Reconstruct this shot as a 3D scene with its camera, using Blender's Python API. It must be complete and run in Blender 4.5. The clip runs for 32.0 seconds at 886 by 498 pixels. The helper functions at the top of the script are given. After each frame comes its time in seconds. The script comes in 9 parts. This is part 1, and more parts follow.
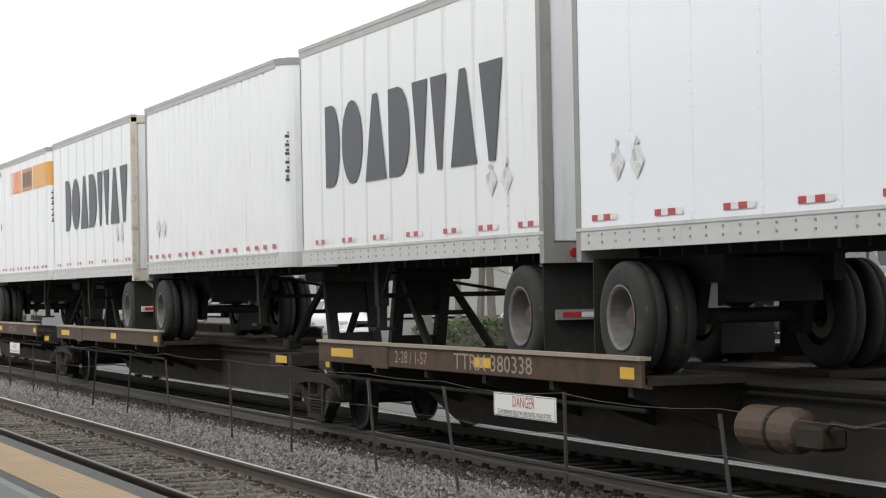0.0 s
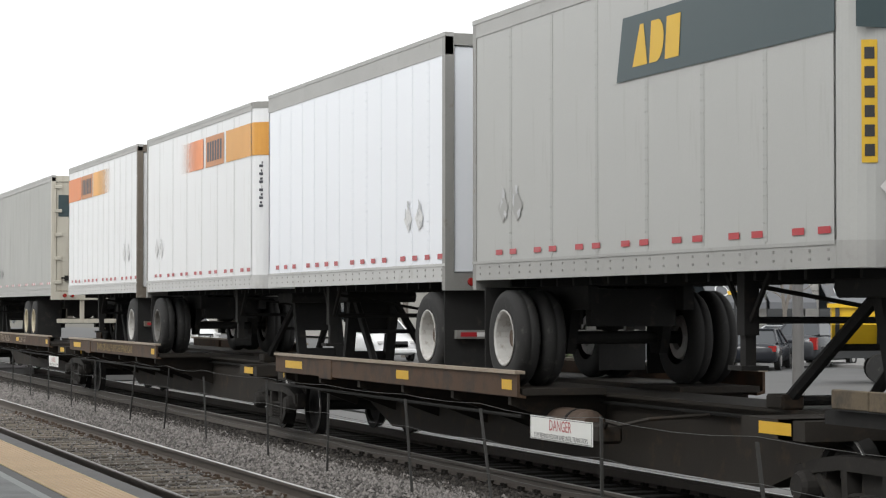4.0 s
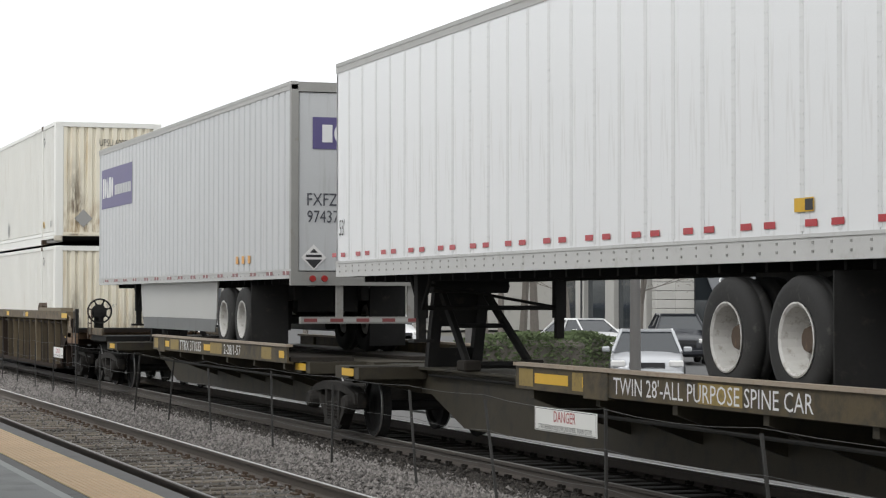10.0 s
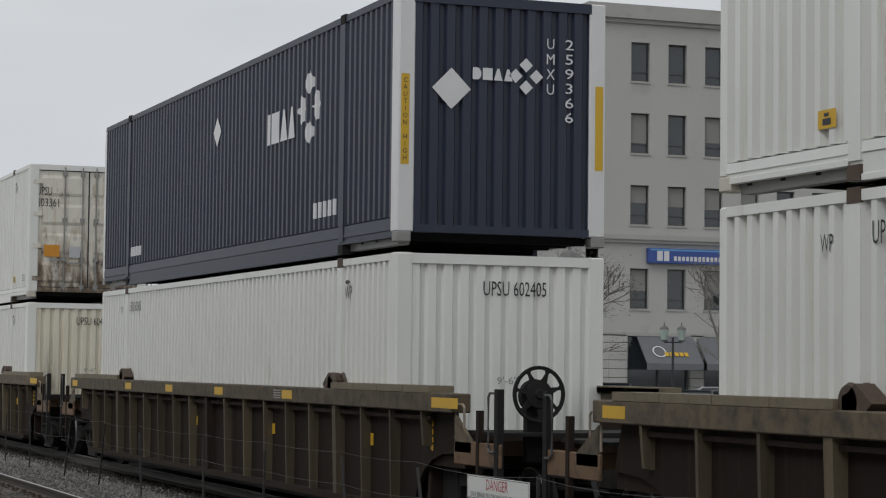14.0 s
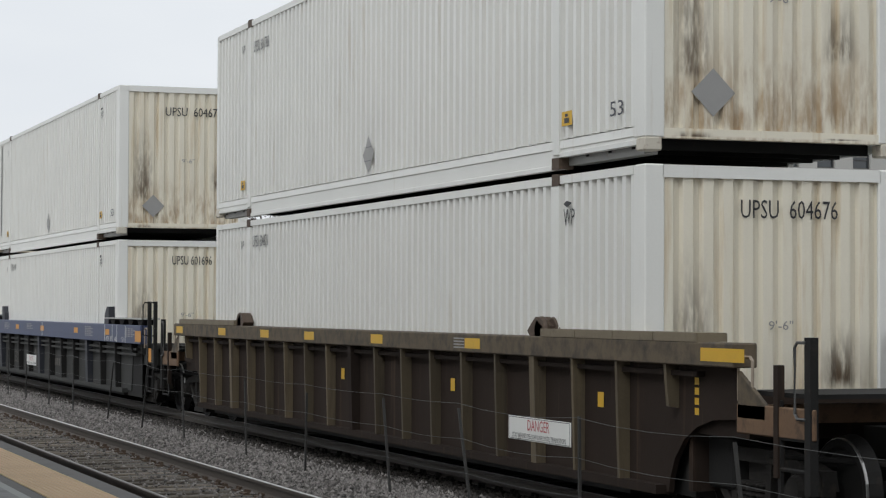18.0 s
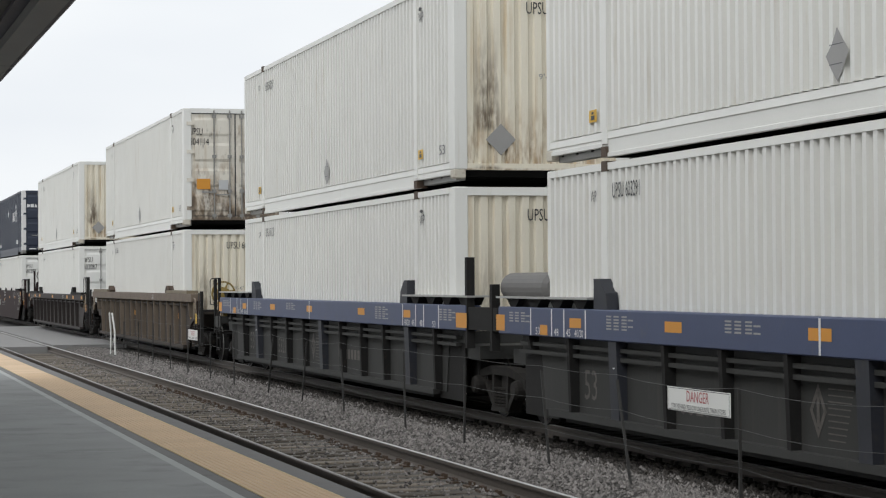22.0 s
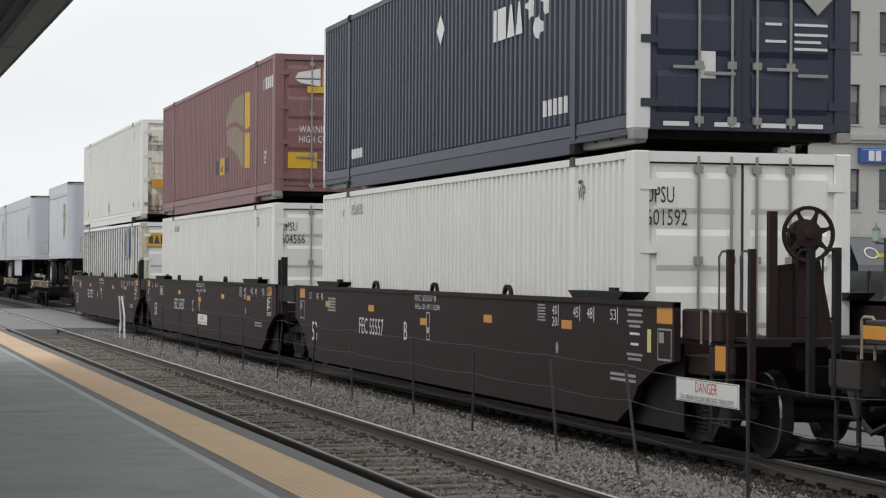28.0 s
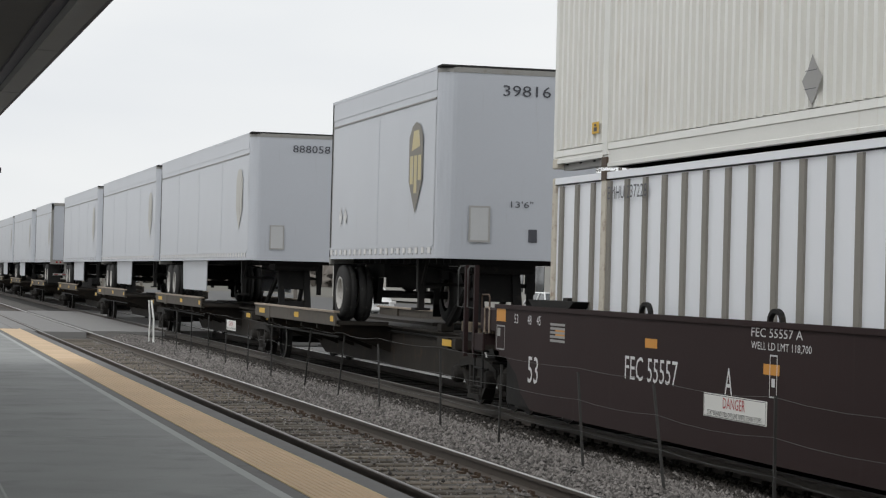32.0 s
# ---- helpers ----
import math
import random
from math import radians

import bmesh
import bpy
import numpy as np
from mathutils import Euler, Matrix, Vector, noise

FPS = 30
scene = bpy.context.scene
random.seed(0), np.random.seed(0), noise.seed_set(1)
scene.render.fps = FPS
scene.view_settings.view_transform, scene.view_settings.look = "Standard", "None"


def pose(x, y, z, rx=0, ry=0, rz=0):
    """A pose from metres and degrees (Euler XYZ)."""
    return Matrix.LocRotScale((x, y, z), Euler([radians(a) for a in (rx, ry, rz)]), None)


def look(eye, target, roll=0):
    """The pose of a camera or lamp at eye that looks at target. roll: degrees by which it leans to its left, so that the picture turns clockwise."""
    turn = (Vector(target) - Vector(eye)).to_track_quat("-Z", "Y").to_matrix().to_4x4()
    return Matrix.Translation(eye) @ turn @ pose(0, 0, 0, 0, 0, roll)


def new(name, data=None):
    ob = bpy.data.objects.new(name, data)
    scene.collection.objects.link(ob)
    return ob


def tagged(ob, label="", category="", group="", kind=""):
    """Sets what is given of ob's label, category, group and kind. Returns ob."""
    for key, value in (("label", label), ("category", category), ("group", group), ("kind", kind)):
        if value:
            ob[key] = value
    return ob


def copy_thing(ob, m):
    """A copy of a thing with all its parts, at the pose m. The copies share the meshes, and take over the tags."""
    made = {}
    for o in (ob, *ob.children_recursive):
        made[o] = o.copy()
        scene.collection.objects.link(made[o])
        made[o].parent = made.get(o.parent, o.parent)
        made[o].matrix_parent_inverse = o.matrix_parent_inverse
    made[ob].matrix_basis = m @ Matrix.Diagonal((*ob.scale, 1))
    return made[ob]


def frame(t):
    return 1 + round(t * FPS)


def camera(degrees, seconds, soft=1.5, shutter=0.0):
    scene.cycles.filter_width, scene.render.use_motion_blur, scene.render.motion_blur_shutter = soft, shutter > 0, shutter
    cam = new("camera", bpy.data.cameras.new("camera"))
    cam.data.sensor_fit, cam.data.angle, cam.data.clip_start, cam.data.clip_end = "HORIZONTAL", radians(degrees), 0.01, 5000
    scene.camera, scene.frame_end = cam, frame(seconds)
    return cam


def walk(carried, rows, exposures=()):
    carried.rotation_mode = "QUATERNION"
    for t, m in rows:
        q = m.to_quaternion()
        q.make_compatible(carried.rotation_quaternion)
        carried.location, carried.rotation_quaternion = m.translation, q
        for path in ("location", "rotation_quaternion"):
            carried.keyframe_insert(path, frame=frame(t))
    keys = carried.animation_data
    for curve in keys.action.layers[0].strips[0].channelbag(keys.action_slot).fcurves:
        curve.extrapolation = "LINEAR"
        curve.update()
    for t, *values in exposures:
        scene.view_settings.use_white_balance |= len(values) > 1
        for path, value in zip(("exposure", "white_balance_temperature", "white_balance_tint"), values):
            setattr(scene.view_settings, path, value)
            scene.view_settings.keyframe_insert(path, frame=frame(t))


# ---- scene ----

DEG = 22.85
cam = camera(DEG, 32.0, soft=1.2)
EYE = (0.0, 0.0, 1.85)
# seconds, yaw, pitch, roll: the camera stands on the platform and is panned by hand
PANS = [
    (0.0, -20.04, 0.98, -1.10),
    (0.5, -20.10, 1.32, -0.91),
    (1.0, -19.46, 1.29, -0.71),
    (1.5, -19.22, 1.22, -0.51),
    (2.0, -19.33, 1.33, -0.41),
    (2.5, -19.34, 1.23, -0.40),
    (3.0, -19.29, 1.21, -0.04),
    (3.5, -19.00, 1.39, 0.03),
    (5.5, -19.12, 1.74, 0.11),
    (6.0, -18.97, 1.64, 0.32),
    (6.5, -18.79, 1.72, 0.26),
    (7.0, -18.73, 1.51, 0.06),
    (7.5, -18.80, 1.49, 0.07),
    (8.0, -18.70, 1.40, -0.12),
    (8.5, -18.73, 1.29, -0.04),
    (9.0, -18.62, 1.12, 0.08),
    (9.5, -18.21, 1.29, 0.09),
    (10.0, -18.89, 1.33, 0.05),
    (10.5, -19.31, 1.78, 0.24),
    (11.0, -19.67, 1.71, 0.10),
    (11.5, -19.88, 2.13, 0.18),
    (12.0, -20.49, 2.02, 0.26),
    (12.5, -20.55, 2.34, 0.35),
    (13.0, -20.47, 2.56, 0.53),
    (13.5, -20.44, 2.63, 0.59),
    (14.0, -20.59, 3.09, 0.64),
    (14.5, -20.66, 3.37, 0.63),
    (16.5, -20.51, 3.34, 0.69),
    (17.0, -20.27, 2.35, 0.70),
    (17.5, -19.86, 1.63, 0.41),
    (18.0, -19.56, 1.55, 0.22),
    (18.5, -19.79, 1.44, 0.30),
    (19.0, -19.43, 1.32, 0.26),
    (19.5, -19.33, 1.39, 0.41),
    (20.0, -19.70, 1.42, 0.35),
    (20.5, -19.45, 1.39, 0.44),
    (21.0, -19.20, 1.45, 0.56),
    (21.5, -16.50, 0.94, -0.05),
    (22.0, -15.47, 0.83, -0.38),
    (22.5, -15.70, 0.83, 0.06),
    (23.0, -15.78, 0.84, -0.20),
    (23.5, -15.82, 0.85, -0.09),
    (24.0, -15.70, 0.76, -0.12),
    (24.5, -15.59, 0.74, -0.13),
    (25.0, -15.54, 0.75, 0.10),
    (25.5, -15.54, 0.68, -0.05),
    (27.5, -15.25, 0.49, 0.22),
    (28.0, -15.20, 0.51, 0.36),
    (28.5, -14.97, 0.62, 0.30),
    (29.0, -14.64, 0.59, 0.42),
    (29.5, -14.46, 0.46, 0.44),
    (30.0, -14.20, 0.48, 0.40),
    (30.5, -14.01, 0.58, 0.39),
    (31.0, -13.80, 0.46, 0.39),
    (31.5, -13.80, 0.56, 0.69),
    (32.0, -14.41, 0.77, 1.50),
]


def aimed(yaw, pitch, roll):
    a, b = radians(yaw), radians(pitch)
    ahead = Vector((-math.sin(a) * math.cos(b), math.cos(a) * math.cos(b), math.sin(b)))
    return look(EYE, Vector(EYE) + ahead, roll)


walk(cam, [(t, aimed(*r)) for t, *r in PANS],
     exposures=[(0, 0.30, 6500, 10), (5, 0.30, 6500, 10), (8, 0.14, 6450, 10), (9, 0.20, 6450, 10), (11, 0.10, 6480, 10), (12, -0.02, 6620, 10), (13, -0.42, 6420, 10), (14, -0.68, 6280, 10), (14.5, -0.78, 6260, 10),
                (16.5, -0.95, 6240, 10), (17, -0.93, 6240, 10), (18, -0.30, 6250, 10), (20, -0.26, 6400, 10), (21, -0.26, 6480, 10), (22, -0.14, 6330, 10), (27, -0.15, 6400, 10), (30, -0.18, 6430, 10), (31, -0.24, 6440, 10), (32, -0.24, 6440, 10)])

# ---- sky and light ----
world = bpy.data.worlds.new("overcast")
scene.world = world
world.use_nodes = True
wn, wl = world.node_tree.nodes, world.node_tree.links
wn.clear()
sky = wn.new("ShaderNodeTexSky")
sky.sky_type, sky.sun_disc, sky.sun_elevation, sky.sun_rotation = "NISHITA", False, radians(47), radians(234)
grey = wn.new("ShaderNodeHueSaturation")
grey.inputs["Saturation"].default_value, grey.inputs["Value"].default_value = 0.12, 0.10
wl.new(sky.outputs[0], grey.inputs["Color"])
tc = wn.new("ShaderNodeTexCoord")
mp = wn.new("ShaderNodeMapping")
mp.inputs["Scale"].default_value = (1.2, 1.2, 4.0)
cl = wn.new("ShaderNodeTexNoise")
cl.inputs["Scale"].default_value, cl.inputs["Detail"].default_value = 2.2, 4
ramp = wn.new("ShaderNodeValToRGB")
ramp.color_ramp.elements[0].position, ramp.color_ramp.elements[0].color = 0.32, (0.818, 0.845, 0.872, 1)
ramp.color_ramp.elements[1].position, ramp.color_ramp.elements[1].color = 0.66, (0.994, 1.0, 0.982, 1)
wl.new(tc.outputs["Generated"], mp.inputs[0])
wl.new(mp.outputs[0], cl.inputs["Vector"])
wl.new(cl.outputs[0], ramp.inputs[0])
add = wn.new("ShaderNodeMix")
add.data_type, add.blend_type = "RGBA", "MIX"
add.inputs[0].default_value = 0.82
wl.new(grey.outputs[0], add.inputs[6])
wl.new(ramp.outputs[0], add.inputs[7])
bg = wn.new("ShaderNodeBackground")
bg.inputs[1].default_value = 1.20
out = wn.new("ShaderNodeOutputWorld")
wl.new(add.outputs[2], bg.inputs[0])
wl.new(bg.outputs[0], out.inputs[0])
sun = new("sun", bpy.data.lights.new("sun", "SUN"))
sun.data.energy, sun.data.angle, sun.data.color = 1.25, radians(30), (0.99, 0.985, 0.955)
sun.matrix_basis = look((0, 0, 28), (21, 14, 0))


# ---- materials ----
def surface(name, base, rough=0.6, metal=0.0, dirt=None, amount=0.0, streak=False, scale=3.0, grain=40.0, bump=0.15, shade=0.12, vary=0.0, island=0.0):
    """A painted or raw surface with grain, blotches, and dirt in blotches or running streaks."""
    m = bpy.data.materials.new(name)
    m.use_nodes = True
    n, l = m.node_tree.nodes, m.node_tree.links
    b = n["Principled BSDF"]
    b.inputs["Roughness"].default_value, b.inputs["Metallic"].default_value = rough, metal
    c = n.new("ShaderNodeTexCoord")
    big = n.new("ShaderNodeTexNoise")
    big.inputs["Scale"].default_value, big.inputs["Detail"].default_value = scale, 5
    fine = n.new("ShaderNodeTexNoise")
    fine.inputs["Scale"].default_value, fine.inputs["Detail"].default_value = grain, 3
    l.new(c.outputs["Object"], big.inputs["Vector"])
    l.new(c.outputs["Object"], fine.inputs["Vector"])
    tone = n.new("ShaderNodeMix")
    tone.data_type = "RGBA"
    tone.inputs[6].default_value = (*[v * (1 - shade) for v in base], 1)
    tone.inputs[7].default_value = (*[min(1, v * (1 + shade)) for v in base], 1)
    mixed = n.new("ShaderNodeMath")
    mixed.operation = "MULTIPLY_ADD"
    mixed.inputs[1].default_value = 0.35
    l.new(fine.outputs[0], mixed.inputs[0])
    half = n.new("ShaderNodeMath")
    half.operation = "MULTIPLY"
    half.inputs[1].default_value = 0.65
    l.new(big.outputs[0], half.inputs[0])
    l.new(half.outputs[0], mixed.inputs[2])
    l.new(mixed.outputs[0], tone.inputs[0])
    colour = tone.outputs[2]
    if dirt:
        mpp = n.new("ShaderNodeMapping")
        mpp.inputs["Scale"].default_value = (5, 5, 0.35) if streak else (1, 1, 1)
        l.new(c.outputs["Object"], mpp.inputs[0])
        spots = n.new("ShaderNodeTexNoise")
        spots.inputs["Scale"].default_value, spots.inputs["Detail"].default_value, spots.inputs["Roughness"].default_value = (1.4 if streak else scale * 1.7), 8, 0.65
        l.new(mpp.outputs[0], spots.inputs["Vector"])
        cut = n.new("ShaderNodeMapRange")
        cut.inputs[1].default_value, cut.inputs[2].default_value = 0.72 - amount * 0.4, 0.86 - amount * 0.25
        cut.inputs[4].default_value = min(1.0, 0.35 + amount)
        l.new(spots.outputs[0], cut.inputs[0])
        soil = n.new("ShaderNodeMix")
        soil.data_type = "RGBA"
        soil.inputs[7].default_value = (*dirt, 1)
        l.new(cut.outputs[0], soil.inputs[0])
        l.new(colour, soil.inputs[6])
        colour = soil.outputs[2]
    if vary:
        info = n.new("ShaderNodeObjectInfo")
        hsv = n.new("ShaderNodeHueSaturation")
        rng = n.new("ShaderNodeMapRange")
        rng.inputs[3].default_value, rng.inputs[4].default_value = 1 - vary, 1 + vary
        l.new(info.outputs["Random"], rng.inputs[0])
        l.new(rng.outputs[0], hsv.inputs["Value"])
        l.new(colour, hsv.inputs["Color"])
        colour = hsv.outputs[0]
    if island:
        geo = n.new("ShaderNodeNewGeometry")
        hsv = n.new("ShaderNodeHueSaturation")
        rng = n.new("ShaderNodeMapRange")
        rng.inputs[3].default_value, rng.inputs[4].default_value = 1 - island, 1 + island
        l.new(geo.outputs["Random Per Island"], rng.inputs[0])
        l.new(rng.outputs[0], hsv.inputs["Value"])
        l.new(colour, hsv.inputs["Color"])
        colour = hsv.outputs[0]
    l.new(colour, b.inputs["Base Color"])
    if bump:
        bp = n.new("ShaderNodeBump")
        bp.inputs["Strength"].default_value, bp.inputs["Distance"].default_value = bump, 0.01
        l.new(mixed.outputs[0], bp.inputs["Height"])
        l.new(bp.outputs[0], b.inputs["Normal"])
    return m


def plain(name, base, rough=0.6, metal=0.0):
    return surface(name, base, rough, metal, shade=0.06, bump=0.05, scale=6)


GREY_DIRT, RUST = (0.20, 0.18, 0.155), (0.16, 0.065, 0.028)
M = dict(
    white=surface("white_trailer_skin", (0.74, 0.745, 0.75), 0.42, dirt=(0.45, 0.43, 0.40), amount=0.33, streak=True, scale=0.7, bump=0.10, shade=0.05),
    bluewhite=surface("bright_white_skin", (0.76, 0.78, 0.82), 0.30, dirt=(0.55, 0.54, 0.53), amount=0.10, streak=True, scale=0.7, bump=0.08, shade=0.03),
    greyskin=surface("grey_trailer_skin", (0.40, 0.40, 0.385), 0.45, dirt=(0.27, 0.255, 0.23), amount=0.3, streak=True, scale=0.6, bump=0.25, shade=0.10),
    silver=surface("pale_grey_skin", (0.465, 0.472, 0.478), 0.40, dirt=(0.33, 0.325, 0.315), amount=0.34, streak=True, scale=0.8, bump=0.12, shade=0.09),
    ups=surface("dull_silver_skin", (0.47, 0.49, 0.53), 0.34, 0.15, dirt=(0.33, 0.33, 0.33), amount=0.2, streak=True, scale=0.6, bump=0.08, shade=0.07),
    cream=surface("cream_container_paint", (0.745, 0.742, 0.705), 0.5, dirt=(0.54, 0.48, 0.39), amount=0.28, streak=True, scale=0.8, bump=0.10, shade=0.08, vary=0.03),
    creamend=surface("rust_streaked_cream_paint", (0.68, 0.645, 0.565), 0.55, dirt=(0.29, 0.20, 0.115), amount=0.42, streak=True, scale=1.6, bump=0.12, shade=0.14, vary=0.05),
    # Darker cream for slopes and troughs: valley shade in the colour, plus grime streaks.
    creamshade=surface("grimy_cream_with_valley_shade", (0.680, 0.672, 0.632), 0.6, dirt=(0.50, 0.44, 0.355), amount=0.34, streak=True, scale=0.8, bump=0.12, shade=0.10, vary=0.04),
    polished=surface("polished_aluminium_corner", (0.62, 0.63, 0.65), 0.28, 0.85, scale=2, shade=0.08),
    navy=surface("navy_container_paint", (0.021, 0.028, 0.050), 0.45, dirt=(0.068, 0.073, 0.086), amount=0.24, streak=True, scale=0.8, shade=0.15),
    maroon=surface("faded_maroon_paint", (0.210, 0.103, 0.103), 0.5, dirt=(0.29, 0.165, 0.155), amount=0.38, streak=True, scale=0.8, shade=0.15),
    rib=surface("dull_grey_rib", (0.22, 0.205, 0.18), 0.6, scale=3),
    rail=surface("grey_aluminium_rail", (0.36, 0.355, 0.34), 0.45, 0.25, dirt=(0.2, 0.19, 0.17), amount=0.3, scale=2, shade=0.14),
    frame=surface("dull_steel_frame", (0.28, 0.275, 0.26), 0.5, 0.3, dirt=(0.17, 0.13, 0.09), amount=0.35, scale=3, shade=0.2),
    rustframe=surface("rusty_white_frame", (0.55, 0.51, 0.43), 0.6, dirt=RUST, amount=0.5, scale=4, shade=0.15),
    under=surface("black_underframe", (0.024, 0.0235, 0.023), 0.75, dirt=(0.070, 0.060, 0.048), amount=0.35, scale=3, shade=0.3),
    dark=surface("dark_steel", (0.020, 0.0193, 0.0186), 0.75, dirt=(0.046, 0.036, 0.028), amount=0.35, scale=4, shade=0.3),
    spine=surface("brown_black_car_paint", (0.031, 0.027, 0.023), 0.75, dirt=(0.075, 0.048, 0.030), amount=0.42, scale=1.8, shade=0.3, bump=0.3),
    pan=surface("rusty_brown_sill_paint", (0.068, 0.036, 0.018), 0.75, dirt=(0.022, 0.018, 0.015), amount=0.62, scale=2.2, shade=0.35, bump=0.4),
    lip=surface("worn_bare_lip", (0.30, 0.245, 0.19), 0.65, dirt=RUST, amount=0.35, scale=5, shade=0.2),
    well=surface("brown_well_car_paint", (0.026, 0.0185, 0.0145), 0.85, dirt=(0.066, 0.043, 0.029), amount=0.40, streak=True, scale=1.2, shade=0.35, bump=0.4, vary=0.2),
    welltop=surface("tan_top_chord_paint", (0.118, 0.089, 0.055), 0.75, dirt=(0.042, 0.035, 0.027), amount=0.70, scale=3.2, shade=0.35, bump=0.4, vary=0.15),
    wellrib=surface("dusty_tan_rib_paint", (0.100, 0.077, 0.045), 0.75, dirt=(0.040, 0.030, 0.022), amount=0.58, streak=True, scale=2.0, shade=0.35, bump=0.3, vary=0.35),
    guidetan=surface("worn_tan_guide_plate", (0.170, 0.138, 0.090), 0.65, dirt=(0.085, 0.067, 0.047), amount=0.5, scale=4.0, shade=0.25, bump=0.3),
    guidebrown=surface("rusty_brown_roller", (0.075, 0.050, 0.034), 0.7, dirt=(0.15, 0.10, 0.06), amount=0.4, scale=9.0, shade=0.3, bump=0.4),
    mustard=surface("dull_mustard_paint", (0.25, 0.175, 0.045), 0.6, dirt=(0.09, 0.07, 0.035), amount=0.45, scale=6.0, shade=0.25, bump=0.2),
    wellgrey=surface("grey_black_well_paint", (0.030, 0.030, 0.0275), 0.8, dirt=(0.048, 0.044, 0.038), amount=0.40, streak=True, scale=1.2, shade=0.3, bump=0.25),
    bluetop=surface("blue_top_chord_paint", (0.044, 0.060, 0.125), 0.5, dirt=(0.085, 0.085, 0.095), amount=0.32, scale=2.0, shade=0.2, bump=0.2),
    brownwell=surface("dark_brown_well_paint", (0.0275, 0.0160, 0.0158), 0.65, dirt=(0.040, 0.027, 0.0255), amount=0.30, streak=True, scale=0.9, shade=0.2, bump=0.15),
    truck=surface("cast_steel_truck", (0.027, 0.025, 0.023), 0.8, dirt=(0.058, 0.047, 0.036), amount=0.4, scale=6, shade=0.3, bump=0.4),
    tread=surface("polished_wheel_tread", (0.45, 0.44, 0.43), 0.3, 0.9, scale=5),
    tyre=surface("worn_tyre_rubber", (0.022, 0.0215, 0.021), 0.85, dirt=(0.085, 0.080, 0.072), amount=0.4, scale=5, shade=0.25, bump=0.3),
    rim=surface("white_wheel_rim", (0.46, 0.45, 0.43), 0.45, dirt=(0.16, 0.13, 0.09), amount=0.48, scale=7, shade=0.12, vary=0.15),
    greyrim=surface("dusty_dark_rim", (0.15, 0.145, 0.135), 0.55, 0.3, dirt=(0.085, 0.065, 0.045), amount=0.5, scale=7, shade=0.2),
    red=plain("red_reflector", (0.40, 0.022, 0.030), 0.35),
    tapewhite=plain("white_reflector", (0.68, 0.67, 0.66), 0.35),
    lampred=plain("red_lamp_lens", (0.30, 0.02, 0.018), 0.2),
    amber=plain("amber_patch", (0.60, 0.26, 0.025), 0.5),
    yellow=surface("yellow_patch", (0.62, 0.37, 0.020), 0.5, dirt=(0.25, 0.16, 0.06), amount=0.3, scale=6),
    black=plain("black_marking", (0.022, 0.022, 0.024), 0.5),
    charcoal=plain("charcoal_marking", (0.060, 0.062, 0.075), 0.5),
    orange=surface("orange_stripe", (0.63, 0.30, 0.055), 0.45, dirt=(0.66, 0.42, 0.20), amount=0.25, scale=2),
    redorange=surface("red_orange_stripe", (0.66, 0.20, 0.05), 0.45, dirt=(0.66, 0.34, 0.16), amount=0.25, scale=2),
    plateorange=surface("brown_orange_plate", (0.50, 0.205, 0.07), 0.45, dirt=(0.36, 0.20, 0.11), amount=0.4, streak=True, scale=2),
    creamrim=surface("rusty_cream_rim", (0.50, 0.45, 0.33), 0.5, dirt=(0.26, 0.15, 0.06), amount=0.5, scale=7, shade=0.15),
    shield=surface("faint_beige_shield", (0.45, 0.44, 0.41), 0.45, scale=2),
    shieldgold=surface("faded_gold_mark", (0.52, 0.44, 0.22), 0.45, dirt=(0.48, 0.47, 0.44), amount=0.4, scale=3),
    whiterail=surface("dusty_white_rail", (0.50, 0.497, 0.485), 0.5, dirt=(0.34, 0.33, 0.30), amount=0.4, scale=2.5, shade=0.10),
    skirtflap=surface("grey_rubber_flap", (0.13, 0.135, 0.135), 0.6, dirt=(0.08, 0.08, 0.075), amount=0.4, streak=True, scale=2),
    brownframe=surface("grimy_brown_frame", (0.15, 0.125, 0.10), 0.7, dirt=(0.30, 0.28, 0.25), amount=0.35, scale=4, shade=0.2),
    greytarp=surface("weathered_grey_sheet", (0.345, 0.345, 0.325), 0.5, dirt=(0.21, 0.20, 0.18), amount=0.45, streak=True, scale=0.7, bump=0.3, shade=0.14),
    creamdoor=surface("stained_cream_door", (0.50, 0.47, 0.40), 0.5, dirt=(0.34, 0.29, 0.22), amount=0.45, streak=True, scale=1.2, shade=0.12),
    teal=plain("dark_teal_band", (0.036, 0.060, 0.066), 0.45),
    gold=plain("gold_yellow_marking", (0.62, 0.38, 0.02), 0.45),
    purple=surface("purple_panel", (0.085, 0.070, 0.185), 0.45, scale=3, shade=0.1),
    palewhite=plain("white_marking", (0.66, 0.66, 0.66), 0.5),
    whitemark=surface("scuffed_white_placard", (0.66, 0.66, 0.655), 0.5, dirt=(0.36, 0.35, 0.34), amount=0.5, scale=16, grain=70),
    seamwhite=surface("dusty_white_seam", (0.66, 0.663, 0.662), 0.5, dirt=(0.47, 0.46, 0.44), amount=0.4, streak=True, scale=2),
    seamgrey=surface("dusty_grey_seam", (0.375, 0.375, 0.36), 0.5, dirt=(0.27, 0.26, 0.24), amount=0.4, streak=True, scale=2),
    greymark=plain("grey_marking", (0.30, 0.295, 0.285), 0.5),
    cyan=plain("sky_blue_marking", (0.12, 0.30, 0.55), 0.5),
    bluesign=plain("blue_sign_face", (0.035, 0.075, 0.28), 0.35),
    signwhite=surface("weathered_white_sign", (0.72, 0.72, 0.69), 0.5, dirt=(0.5, 0.47, 0.42), amount=0.2, scale=8, shade=0.04),
